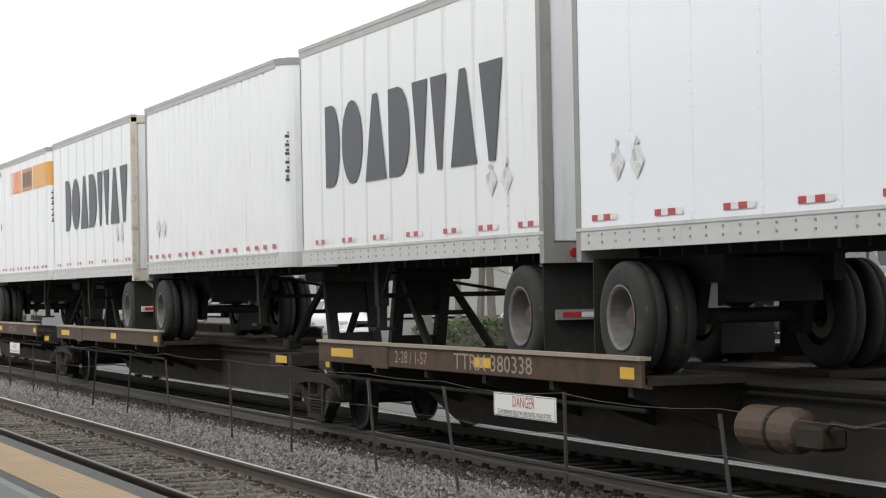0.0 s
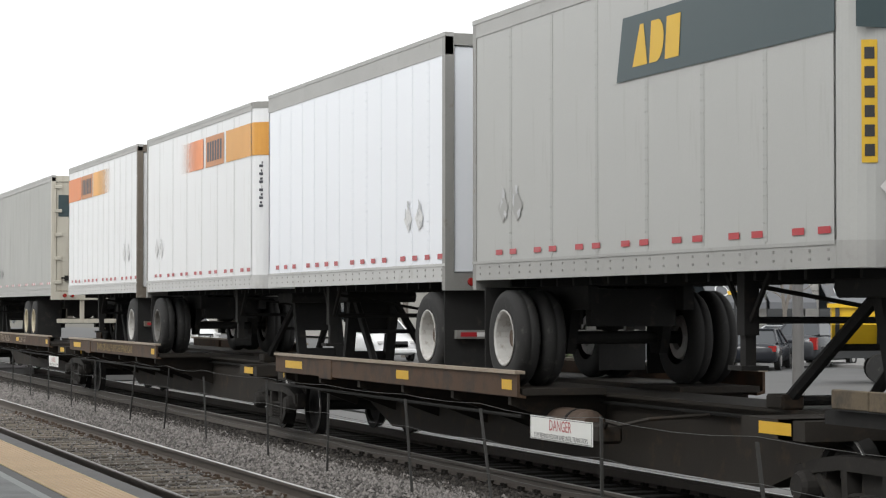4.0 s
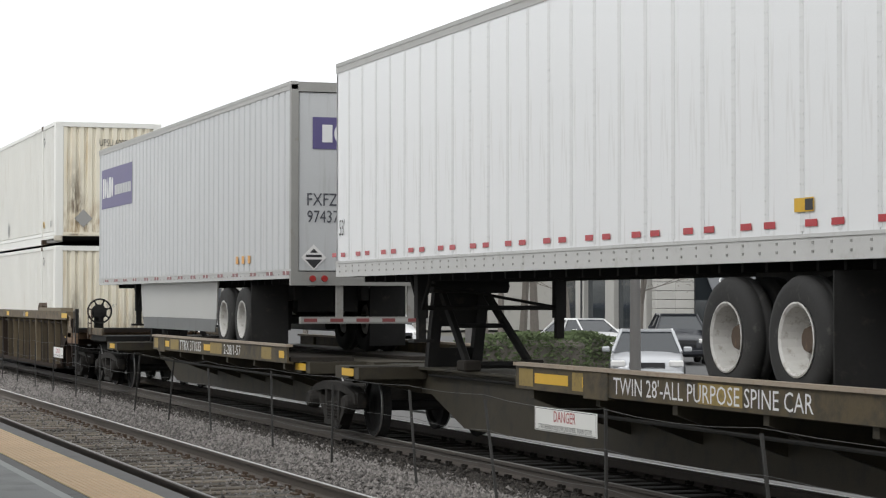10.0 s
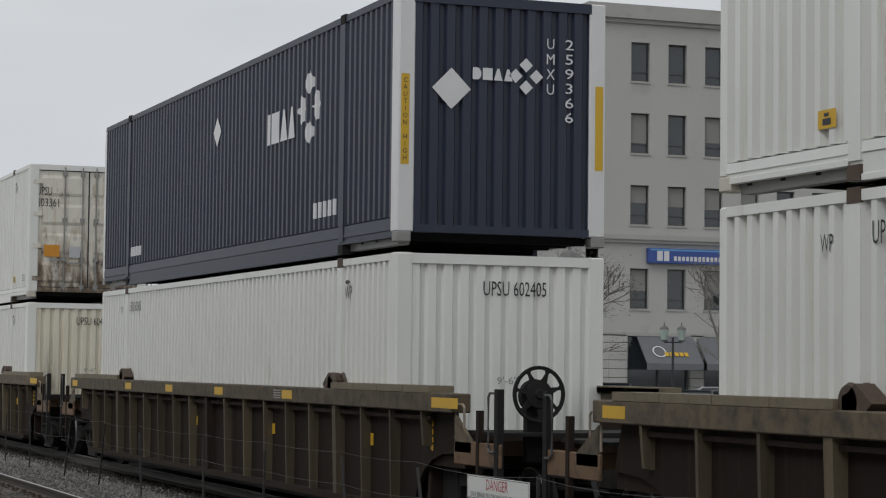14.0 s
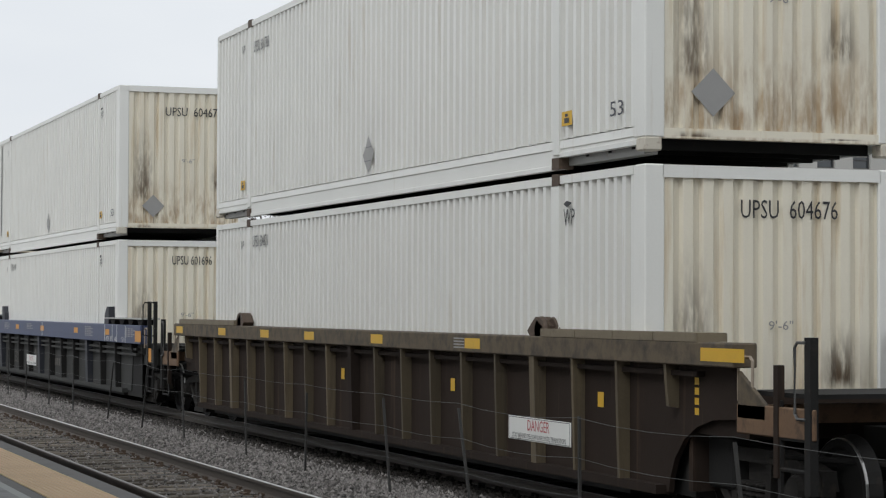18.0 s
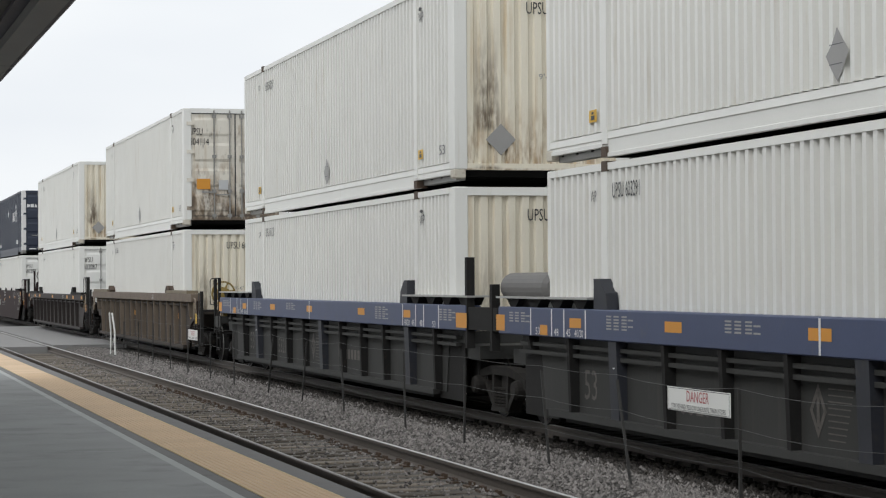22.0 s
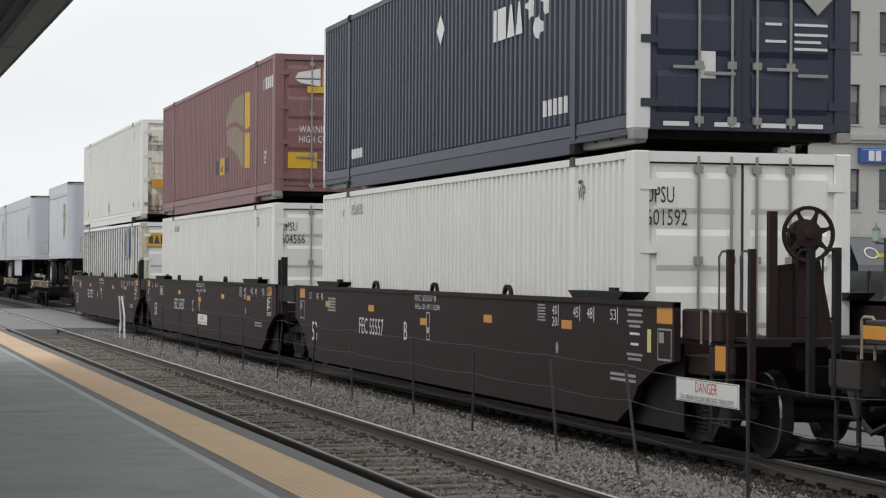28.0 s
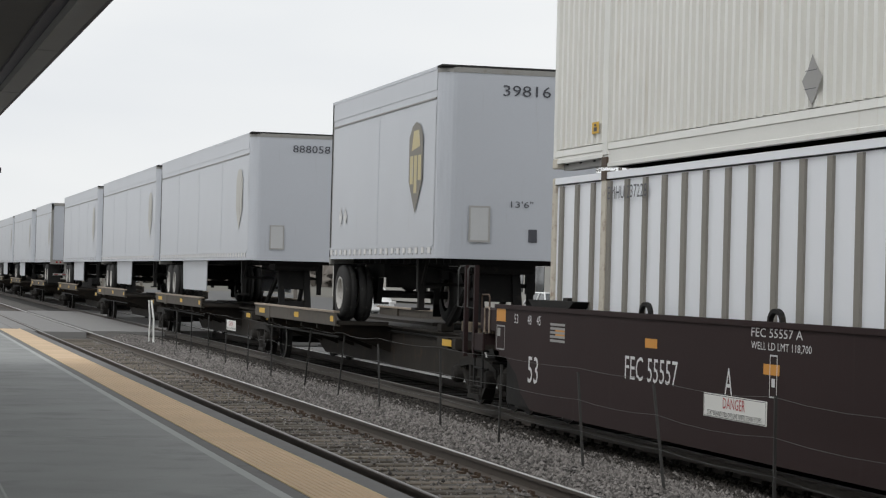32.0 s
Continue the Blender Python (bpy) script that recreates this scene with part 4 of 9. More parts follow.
def tape(t, L, zt, style, face):
    """Reflector tape along the lower side."""
    if style == "none":
        return
    y = 0.18
    k = 0
    rr = random.Random(int(L * 10) + len(style))
    while y < L - 0.3:
        if style == "pairs":
            for d in (0.0, 0.42):
                part("reflector", mark(bmesh.new(), [rect(-0.10, 0.10, -0.028, 0.028)], "side", y + d, zt, face), "red", t)
            y += 1.12
        elif style == "dull":
            banded(t, [(-0.19, -0.02), (-0.02, 0.02), (0.02, 0.19)], "side", y + 0.1, zt, face, 0.030, "dullred")
            y += 1.05 + rr.uniform(-0.1, 0.15)
        elif style == "striped":
            banded(t, [(-0.28, -0.15), (-0.15, -0.02), (-0.02, 0.13), (0.13, 0.27)], "side", y + 0.2, zt, face)
            y += 1.15 + rr.uniform(-0.1, 0.2)
        else:
            part("reflector", mark(bmesh.new(), [rect(-0.09, 0.09, -0.03, 0.03)], "side", y, zt, face), "red", t)
            y += 0.47 if k % 4 != 3 else 0.75
            k += 1


def wrinkled(bm, face, y0, y1, z0, z1):
    """A slack sheet with upright wrinkles between its edges, its face at x = face or a little behind it."""
    nu, nv = int((y1 - y0) / 0.07), 14
    rows = []
    for i in range(nu + 1):
        y = y0 + (y1 - y0) * i / nu
        col = []
        for j in range(nv + 1):
            v = j / nv
            q = Vector((y * 2.6 + 0.5 * v, v * 1.3, 7.0))
            d = 0.5 + 0.5 * noise.noise(q) + 0.22 * noise.noise(q * 2.3)
            d *= (0.35 + 0.65 * math.sin(math.pi * v)) * (0.5 + 0.5 * noise.noise(Vector((y * 0.35, v, 2.0))) + 0.25)
            col.append(bm.verts.new((face + 0.030 * max(0.0, d), y, z0 + (z1 - z0) * v)))
        rows.append(col)
    for a, b in zip(rows, rows[1:]):
        for j in range(nv):
            bm.faces.new((a[j], b[j], b[j + 1], a[j + 1]))
    return bm


def trailer(name, label, L, skin, front, zb=2.16, zt=5.05, seam=0.61, ribs=False, axles=1, tapes="pairs", topband=0.26, rim="rim", frame="frame", doors="plain", skirt=False, hinges=True, gear="plain", topmat="rail", railh=0.21, railmat="rail", doorskin=None):
    """A box trailer from y = 0 (near end) to L; front: which end is its front, "near" or "far"."""
    t = thing(name, label, "semi-trailer", "trailers on the train")
    fs = -HW
    rear_near = front == "far"
    if skin == "white":
        topband, railmat = 0.13, "whiterail"
    elif skin == "bluewhite" and railmat == "rail":
        railmat = "whiterail"
    # walls
    wt, wb = zt - topband, zb + railh
    b = bmesh.new()
    if ribs:
        corrugated(b, 0.28 if front == "near" else 0.10, L - 0.10, wb, wt, fs, 0.030, ribs, fs + 0.06, "y", 0.80)
        if front == "near":
            box(b, fs + 0.002, fs + 0.06, 0.0, 0.28, wb, wt)
    elif skin == "greytarp":
        wrinkled(b, fs, 0.01, L - 0.01, wb, wt)
    else:
        n = round(L / seam)
        st = L / n
        box(b, fs + 0.006, fs + 0.06, 0.01, L - 0.01, wb, wt)
    wall = part("side_wall", b, skin, t, smooth=skin == "greytarp")
    if not ribs and skin != "greytarp":
        b = finish(box(bmesh.new(), fs, fs + 0.006, 0.004, st - 0.004, wb, wt))
        sheet_me = bpy.data.meshes.new("panel")
        b.to_mesh(sheet_me)
        b.free()
        sheet_me.materials.append(M[skin])
        b = box(bmesh.new(), fs - 0.0035, fs + 0.004, -0.035, 0.035, wb + 0.02, wt - 0.02)
        for k in range(int((wt - wb) / 0.11)):
            z = wb + 0.06 + k * 0.11
            for dy in (-0.030, 0.016):
                box(b, fs - 0.008, fs - 0.003, dy, dy + 0.014, z, z + 0.014)
        finish(b)
        post_me = bpy.data.meshes.new("riveted_seam")
        b.to_mesh(post_me)
        b.free()
        post_me.materials.append(M[{"white": "seamwhite", "greyskin": "seamgrey"}.get(skin, skin)])
        for i in range(n):
            shared("panel", sheet_me, wall, "", pose(0, i * st, 0))
            if i:
                shared("riveted_seam", post_me, wall, "", pose(0, i * st, 0))
    part("far_wall", box(bmesh.new(), HW - 0.05, HW, 0, L, wb, wt), skin, t)
    for x0, x1 in ((fs - 0.008, fs + 0.09), (HW - 0.09, HW + 0.008)):
        b = bmesh.new()
        box(b, x0, x1, -0.004, L + 0.004, wt, zt - 0.03)
        box(b, x0 - 0.006, x1 + 0.006, -0.006, L + 0.006, zt - 0.05, zt)
        part("top_rail", b, topmat, t, "grey metal top rail")
        b = bmesh.new()
        box(b, x0, x1, 0, L, zb, wb)
        box(b, x0 - 0.008, x1, 0, L, wb - 0.03, wb)
        part("bottom_rail", b, railmat, t, "grey metal bottom rail")
    b = bmesh.new()
    for i in range(int(L / 0.3)):
        for z in (zb + 0.06, zb + 0.13) if railh > 0.2 else (zb + 0.05,):
            box(b, fs - 0.014, fs - 0.008, 0.1 + i * 0.3, 0.13 + i * 0.3, z, z + 0.022)
    part("rail_rivets", b, "frame", t, kind="stuff")
    part("roof", box(bmesh.new(), -HW + 0.02, HW - 0.02, 0.02, L - 0.02, zt - 0.06, zt - 0.015), "rail", t)
    b = box(bmesh.new(), -HW + 0.06, HW - 0.06, 0.05, L - 0.05, zb + 0.02, zb + 0.14)
    part("floor", b, "under", t)
    b = bmesh.new()
    for i in range(int(L / 0.45)):
        box(b, -HW + 0.34, HW - 0.34, 0.2 + i * 0.45, 0.25 + i * 0.45, zb - 0.07, zb + 0.02)
    part("crossmember", b, "under", t, "dark crossmembers under the floor", kind="stuff")
    # ends
    for end in ("near", "far"):
        ye, s = (0.0, 1) if end == "near" else (L, -1)
        if end == front:
            if end == "near":
                b = bmesh.new()
                k = 6
                out = [(fs + 0.26 - 0.26 * math.cos(i * math.pi / 12), 0.26 - 0.26 * math.sin(i * math.pi / 12)) for i in range(k + 1)]
                out = [(x, y - 0.262) for x, y in out]
                out += [(-x, y) for x, y in out[::-1]]
                out += [(HW, 0.04), (fs, 0.04)]
                prism(b, out, "z", wb, zt - 0.03)
                part("front_wall", b, skin, t)
                b = bmesh.new()
                prism(b, [(x * 1.004, y - 0.006 if y < 0.03 else y) for x, y in out], "z", zb, wb)
                part("front_sill", b, railmat, t)
                b = bmesh.new()
                prism(b, [(x * 1.004, y - 0.008 if y < 0.03 else y) for x, y in out], "z", zt - 0.10, zt)
                part("front_cap", b, "frame", t)
            else:
                part("front_wall", box(bmesh.new(), -HW, HW, L - 0.06, L, zb, zt - 0.02), skin, t)
        else:
            y0, y1 = (ye, ye + 0.10) if s > 0 else (ye - 0.10, ye)
            b = bmesh.new()
            for x in (-1, 1):
                xo = x * HW
                box(b, min(xo, xo - x * 0.10) - (0.009 if x < 0 else -0.009) * 1, max(xo, xo - x * 0.10) + (0 if x < 0 else 0.009), y0 - 0.004, y1 + 0.004, zb - 0.10, zt - 0.01)
            box(b, -HW + 0.1, HW - 0.1, y0, y1, zt - 0.15, zt - 0.01)
            box(b, -HW + 0.1, HW - 0.1, y0, y1, zb - 0.10, zb + 0.10)
            part("rear_frame", b, frame, t, "scuffed rear door frame")
            yd = ye + s * 0.02
            for x0, x1 in ((-HW + 0.105, -0.012), (0.012, HW - 0.105)):
                d = part("door", soft(box(bmesh.new(), x0, x1, min(yd, yd + s * 0.06), max(yd, yd + s * 0.06), zb + 0.11, zt - 0.16), 0.012), doorskin or skin, t, "closed rear door")
                if doors == "rods" and end == "near":
                    b = bmesh.new()
                    for x in (x0 + 0.30 * (x1 - x0), x0 + 0.78 * (x1 - x0)):
                        rod(b, (x, -0.02, zb - 0.02), (x, -0.02, zt - 0.05), 0.019, 8)
                        for z in (zb + 0.06, zb + 0.36, 0.5 * (zb + zt), zt - 0.25):
                            box(b, x - 0.05, x + 0.05, -0.03, 0.02, z - 0.035, z + 0.035)
                    part("lock_rod", b, "frame", d, "grey steel locking rods")
                    b = bmesh.new()
                    box(b, x0 + 0.12, x1 - 0.25, -0.045, -0.02, zb + 0.40, zb + 0.44)
                    box(b, x0 + 0.2, x0 + 0.3, -0.05, 0.0, zb + 0.36, zb + 0.48)
                    part("handle", b, "dark", d)
                    for k in range(5):
                        z = zb + 0.32 + k * (zt - zb - 0.6) / 4
                        xa = x0 if x0 < 0 else x1
                        sg = 1 if x0 < 0 else -1
                        part("hinge", soft(box(bmesh.new(), min(xa - sg * 0.05, xa + sg * 0.13), max(xa - sg * 0.05, xa + sg * 0.13), -0.025, 0.02, z - 0.04, z + 0.04), 0.008), frame, d)
            if end == "near":
                for x in (-0.98, -0.80, 0.80, 0.98):
                    part("tail_lamp", turned(bmesh.new(), [(0.0005, -0.03), (0.045, -0.03), (0.05, 0.0)], (x, ye, zb + 0.0), "y", 14), "lampred", t, "round red tail lamp")
            # bumper and mud flaps
            b = bmesh.new()
            yb = ye + s * 0.08
            box(b, -1.15, 1.15, yb - 0.04, yb + 0.04, zb - 0.66, zb - 0.56)
            for x in (-0.55, 0.55):
                box(b, x - 0.05, x + 0.05, yb - 0.035, yb + 0.035, zb - 0.58, zb)
            if frame == "rustframe":
                for x in (-1, 1):
                    rod(b, (x * 0.55, yb, zb - 0.55), (x * 1.05, yb, zb - 0.10), 0.032, 6)
                    rod(b, (x * 0.50, yb, zb - 0.15), (x * 0.06, yb, zb - 0.55), 0.032, 6)
            part("bumper", b, frame, t, "steel underride bumper")
            if not skin.startswith("grey"):
                banded(t, [(-1.1 + 0.2 * k, -0.9 + 0.2 * k) for k in range(11)], "end", 0, zb - 0.61, yb - 0.046, 0.025, *(("dullred", "rail") if skin in ("silver", "ups") else ("red", "tapewhite")))
    # running gear
    if axles == 1:
        ys = [0.72] if rear_near else [L - 0.90]
    elif rear_near:
        ys = [2.15, 3.40]
    else:
        ys = [L - 2.15, L - 3.40]
    if gear == "back":
        ys = [3.02, 4.27]
    if gear == "fwd":
        ys = [ys[0] + (1.0 if rear_near else -1.0), ys[1] + (1.0 if rear_near else -1.0)]
    for y in ys:
        road_wheels(t, y, rim=rim)
    ya, yb = min(ys) - 0.75, max(ys) + 0.75
    for x in (-0.55, 0.55):
        part("slider_rail", box(bmesh.new(), x - 0.06, x + 0.06, ya, yb, zb - 0.32, zb - 0.06), "under", t)
        for y in ys:
            part("axle_hanger", prism(bmesh.new(), [(y - 0.28, zb - 0.322), (y + 0.28, zb - 0.322), (y + 0.12, 1.36), (y - 0.12, 1.36)], "x", x - 0.05, x + 0.05), "under", t)
    part("slider_brace", box(bmesh.new(), -0.49, 0.49, ya + 0.2, ya + 0.35, zb - 0.5, zb - 0.1), "under", t)
    part("air_tank", rod(bmesh.new(), (0.15, min(ys) + 0.35, 1.75), (0.15, max(ys) + 0.5, 1.75), 0.16, 12), "under", t)
    yf = min(ys) - 0.60 if rear_near else max(ys) + 0.60
    for x in (-1.27, 0.67):
        part("mud_flap", box(bmesh.new(), x, x + 0.6, yf - 0.01, yf + 0.01, 1.12, zb - 0.08), "under", t, "black rubber mud flap")
    # landing gear
    yl = L - 2.55 if rear_near else 2.55
    if L < 10:
        yl = L - 2.2 if rear_near else 2.2
    legpaint = "silver" if gear == "bright" else "dark"
    for x in (-0.93, 0.93):
        b = box(bmesh.new(), x - 0.07, x + 0.07, yl - 0.07, yl + 0.07, 1.62, zb)
        leg = part("landing_leg", box(b, x - 0.05, x + 0.05, yl - 0.05, yl + 0.05, 1.36, 1.62), legpaint, t)
        if x < 0:
            part("foot", box(bmesh.new(), x - 0.13, x + 0.13, yl - 0.13, yl + 0.13, 1.32, 1.36), legpaint, leg)
        if x < 0:
            for d in (-0.42, 0.42):
                part("strut", rod(bmesh.new(), (x, yl + d, zb), (x, yl, 1.68), 0.028, 6), legpaint, leg)
        if gear == "bright":
            for d in (0.30, -0.30):
                part("strut", rod(bmesh.new(), (x, yl + d, zb), (x, yl + d * 0.5, 1.92), 0.02, 6), legpaint, leg)
    b = bmesh.new()
    rod(b, (-0.93, yl, 1.75), (0.93, yl, 1.75), 0.03)
    rod(b, (-0.93, yl, zb - 0.1), (0.93, yl, 1.75), 0.02)
    part("leg_brace", b, "dark", t)
    if skirt:
        y0, y1 = (max(ys) + 1.0, max(ys) + 7.7) if rear_near else (min(ys) - 5.6, min(ys) - 0.85)
        zs, zm = (1.30, 1.52) if rear_near else (1.36, 1.36)
        for x in (-1, 1):
            xa, xb = x * (HW - 0.16) - 0.012, x * (HW - 0.16) + 0.012
            # The rear-near trailer's skirt uses a darker skin to carry its recess shade.
            k = part("side_skirt", prism(bmesh.new(), [(y0, zb), (y1, zb), (y1 - 0.14, zm), (y0 + 0.10, zm)], "x", xa, xb), "greyskin" if rear_near else "ups", t, "pale grey aerodynamic side skirt")
            if rear_near:
                part("skirt_flap", prism(bmesh.new(), [(y0 + 0.10, zm - 0.003), (y1 - 0.14, zm - 0.003), (y1 - 0.32, zs), (y0 + 0.22, zs)], "x", xa + 0.003, xb - 0.003), "skirtflap", k, "darker lower flap of the skirt")
    tape(t, L, zb + 0.085 if tapes == "dull" else wb + 0.085, tapes, fs - (0.0145 if tapes == "dull" else 0.0095))
    # scuffed diamond placard holders near the rear of the side
    yp = 0.95 if rear_near else L - 0.95
    for k, dy in enumerate((0.0, 0.42)):
        if axles == 1:
            y = yp + (dy if rear_near else -dy)
            bb = mark(bmesh.new(), [diamond(0, 0, 0.16)], "side", y, wb + 0.56, fs - 0.010)
            part("placard_holder", bb, "whitemark" if skin != "greyskin" else "rail", t, "scratched diamond placard holder")
            q = random.Random(int(L * 100) + k)
            b2 = mark(bmesh.new(), [[(u + q.uniform(-0.05, 0.05) + 0.05 * math.cos(i * 1.05) * q.uniform(0.3, 1.0), v + 0.09 * math.sin(i * 1.05) * q.uniform(0.3, 1.0)) for i in range(6)] for u, v in ((-0.06, 0.06), (0.05, -0.07), (0.0, 0.16))], "side", y, wb + 0.56, fs - 0.0112)
            part("scratch", b2, "silver", t)
    return t


def hitch(parent, y, s):
    """The stand that holds a trailer's king pin: an upright slotted plate with two raking legs; s points towards the trailer's rear."""
    b = prism(bmesh.new(), [(y - 0.46, 2.02), (y - 0.40, 1.94), (y + 0.40, 1.94), (y + 0.46, 2.02), (y + 0.42, 2.13), (y - 0.42, 2.13)], "x", -0.52, 0.52)
    h = part("hitch", soft(b, 0.015), "under", parent, "black steel trailer hitch stand")

    def lean(z):
        return y - s * 0.30 * (1.98 - z)

    def plate(name, x0, x1, z0, z1, d=0.07):
        part(name, prism(bmesh.new(), [(lean(z0) - d, z0), (lean(z0) + d, z0), (lean(z1) + d, z1), (lean(z1) - d, z1)], "x", x0, x1), "under", h)
    for x in (-1, 1):
        plate("leg", min(x * 0.24, x * 0.38), max(x * 0.24, x * 0.38), 0.95, 1.97)
        part("strut", tube(bmesh.new(), [(x * 0.42, y + s * 1.50, 1.0), (x * 0.40, y + s * 1.28, 1.16), (x * 0.30, y + s * 0.12, 1.95)], 0.058, 6), "under", h)
        part("foot", soft(box(bmesh.new(), x * 0.42 - 0.11, x * 0.42 + 0.11, y + s * 1.5 - 0.16, y + s * 1.5 + 0.16, 0.965, 1.10), 0.02), "spine", h)
    plate("web", -0.24, 0.24, 1.50, 1.97, 0.03)
    plate("web", -0.24, 0.24, 0.95, 1.22, 0.03)
    part("foot_bar", rod(bmesh.new(), (-0.5, y + s * 1.5, 1.04), (0.5, y + s * 1.5, 1.04), 0.045), "under", h)
    part("stay", rod(bmesh.new(), (-0.34, y + s * 0.75, 1.52), (0.34, y + s * 0.75, 1.52), 0.03), "under", h)
    return h


BOGIE = {}


def bogie_meshes():
    """Meshes that all bogies share, about their own centre."""
    if BOGIE:
        return BOGIE
    b = bmesh.new()
    top = [(-1.14, 0.44), (-1.10, 0.58), (-0.80, 0.66), (-0.40, 0.715), (0.40, 0.715), (0.80, 0.66), (1.10, 0.58), (1.14, 0.44), (1.0, 0.47), (0.78, 0.555), (0.40, 0.60), (-0.40, 0.60), (-0.78, 0.555), (-1.0, 0.47)]
    prism(b, top, "x", -0.09, 0.09)
    for q in (-1, 1):
        prism(b, [(q * 0.82, 0.54), (q * 0.70, 0.555), (q * 0.27, 0.20), (q * 0.33, 0.13)], "x", -0.075, 0.075)
        prism(b, [(q * 0.36, 0.60), (q * 0.27, 0.60), (q * 0.24, 0.18), (q * 0.33, 0.18)], "x", -0.085, 0.085)
        prism(b, [(q * 1.16, 0.60), (q * 0.62, 0.60), (q * 0.66, 0.46), (q * 1.14, 0.40)], "x", -0.06, 0.06)
    prism(b, [(-0.34, 0.12), (0.34, 0.12), (0.30, 0.19), (-0.30, 0.19)], "x", -0.11, 0.11)
    BOGIE["side_frame"] = mesh_of("side_frame", b, "truck")
    b = turned(bmesh.new(), [(r, 0.042 * k + dz) for k in range(6) for r, dz in ((0.055, 0.0), (0.085, 0.010), (0.085, 0.026), (0.055, 0.036))], (0, 0, 0.19), "z", 12)
    BOGIE["spring"] = mesh_of("spring", b, "truck")
    b = turned(bmesh.new(), [(0.0005, -0.09), (0.10, -0.09), (0.125, -0.05), (0.135, 0.06)], (0, 0, 0), "x", 16)
    BOGIE["bearing_cap"] = mesh_of("bearing_cap", b, "truck")
    r = 0.42
    b = turned(bmesh.new(), [(0.09, -0.07), (0.16, -0.05), (0.33, -0.02), (0.355, -0.062), (r - 0.006, -0.065), (r + 0.03, 0.055), (r + 0.03, 0.07), (0.35, 0.07), (0.33, 0.02), (0.15, 0.05), (0.09, 0.07)], (0, 0, 0), "x", 30)
    BOGIE["wheel"] = mesh_of("wheel", b, "dark")
    b = turned(bmesh.new(), [(r - 0.004, -0.066), (r + 0.001, -0.062), (r + 0.001, 0.040), (r - 0.01, 0.045)], (0, 0, 0), "x", 30, False)
    BOGIE["tread"] = mesh_of("tread", b, "tread")
    b = bmesh.new()
    box(b, -1.0, 1.0, -0.03, 0.03, 0.34, 0.44)
    BOGIE["brake_beam"] = mesh_of("brake_beam", b, "dark")
    return BOGIE


def truck(parent, y):
    """A two-axle bogie as a part with wheels under it."""
    m = bogie_meshes()
    fr = part("truck", soft(box(bmesh.new(), -1.05, 1.05, y - 0.2, y + 0.2, 0.40, 0.68), 0.03), "truck", parent, "cast steel two-axle bogie")
    for s in (-1, 1):
        shared("side_frame", m["side_frame"], fr, "", pose(s * 1.04, y, 0))
        for u in (-0.17, 0.0, 0.17):
            shared("spring", m["spring"], fr, "", pose(s * 1.07, y + u, 0))
    for u in (-0.89, 0.89):
        part("axle", rod(bmesh.new(), (-0.8, y + u, 0.42), (0.8, y + u, 0.42), 0.075, 10), "dark", fr)
        shared("brake_beam", m["brake_beam"], fr, "", pose(0, y + u * 0.48, 0))
        for s in (-1, 1):
            shared("bearing_cap", m["bearing_cap"], fr, "", pose(s * 1.14, y + u, 0.44, 0, 0, 0 if s < 0 else 180))
            shared("wheel", m["wheel"], fr, "worn steel railway wheel", pose(s * 0.745, y + u, 0.42, 0, 0, 0 if s < 0 else 180))
            shared("tread", m["tread"], fr, "polished wheel tread", pose(s * 0.745, y + u, 0.42, 0, 0, 0 if s < 0 else 180))
    return fr


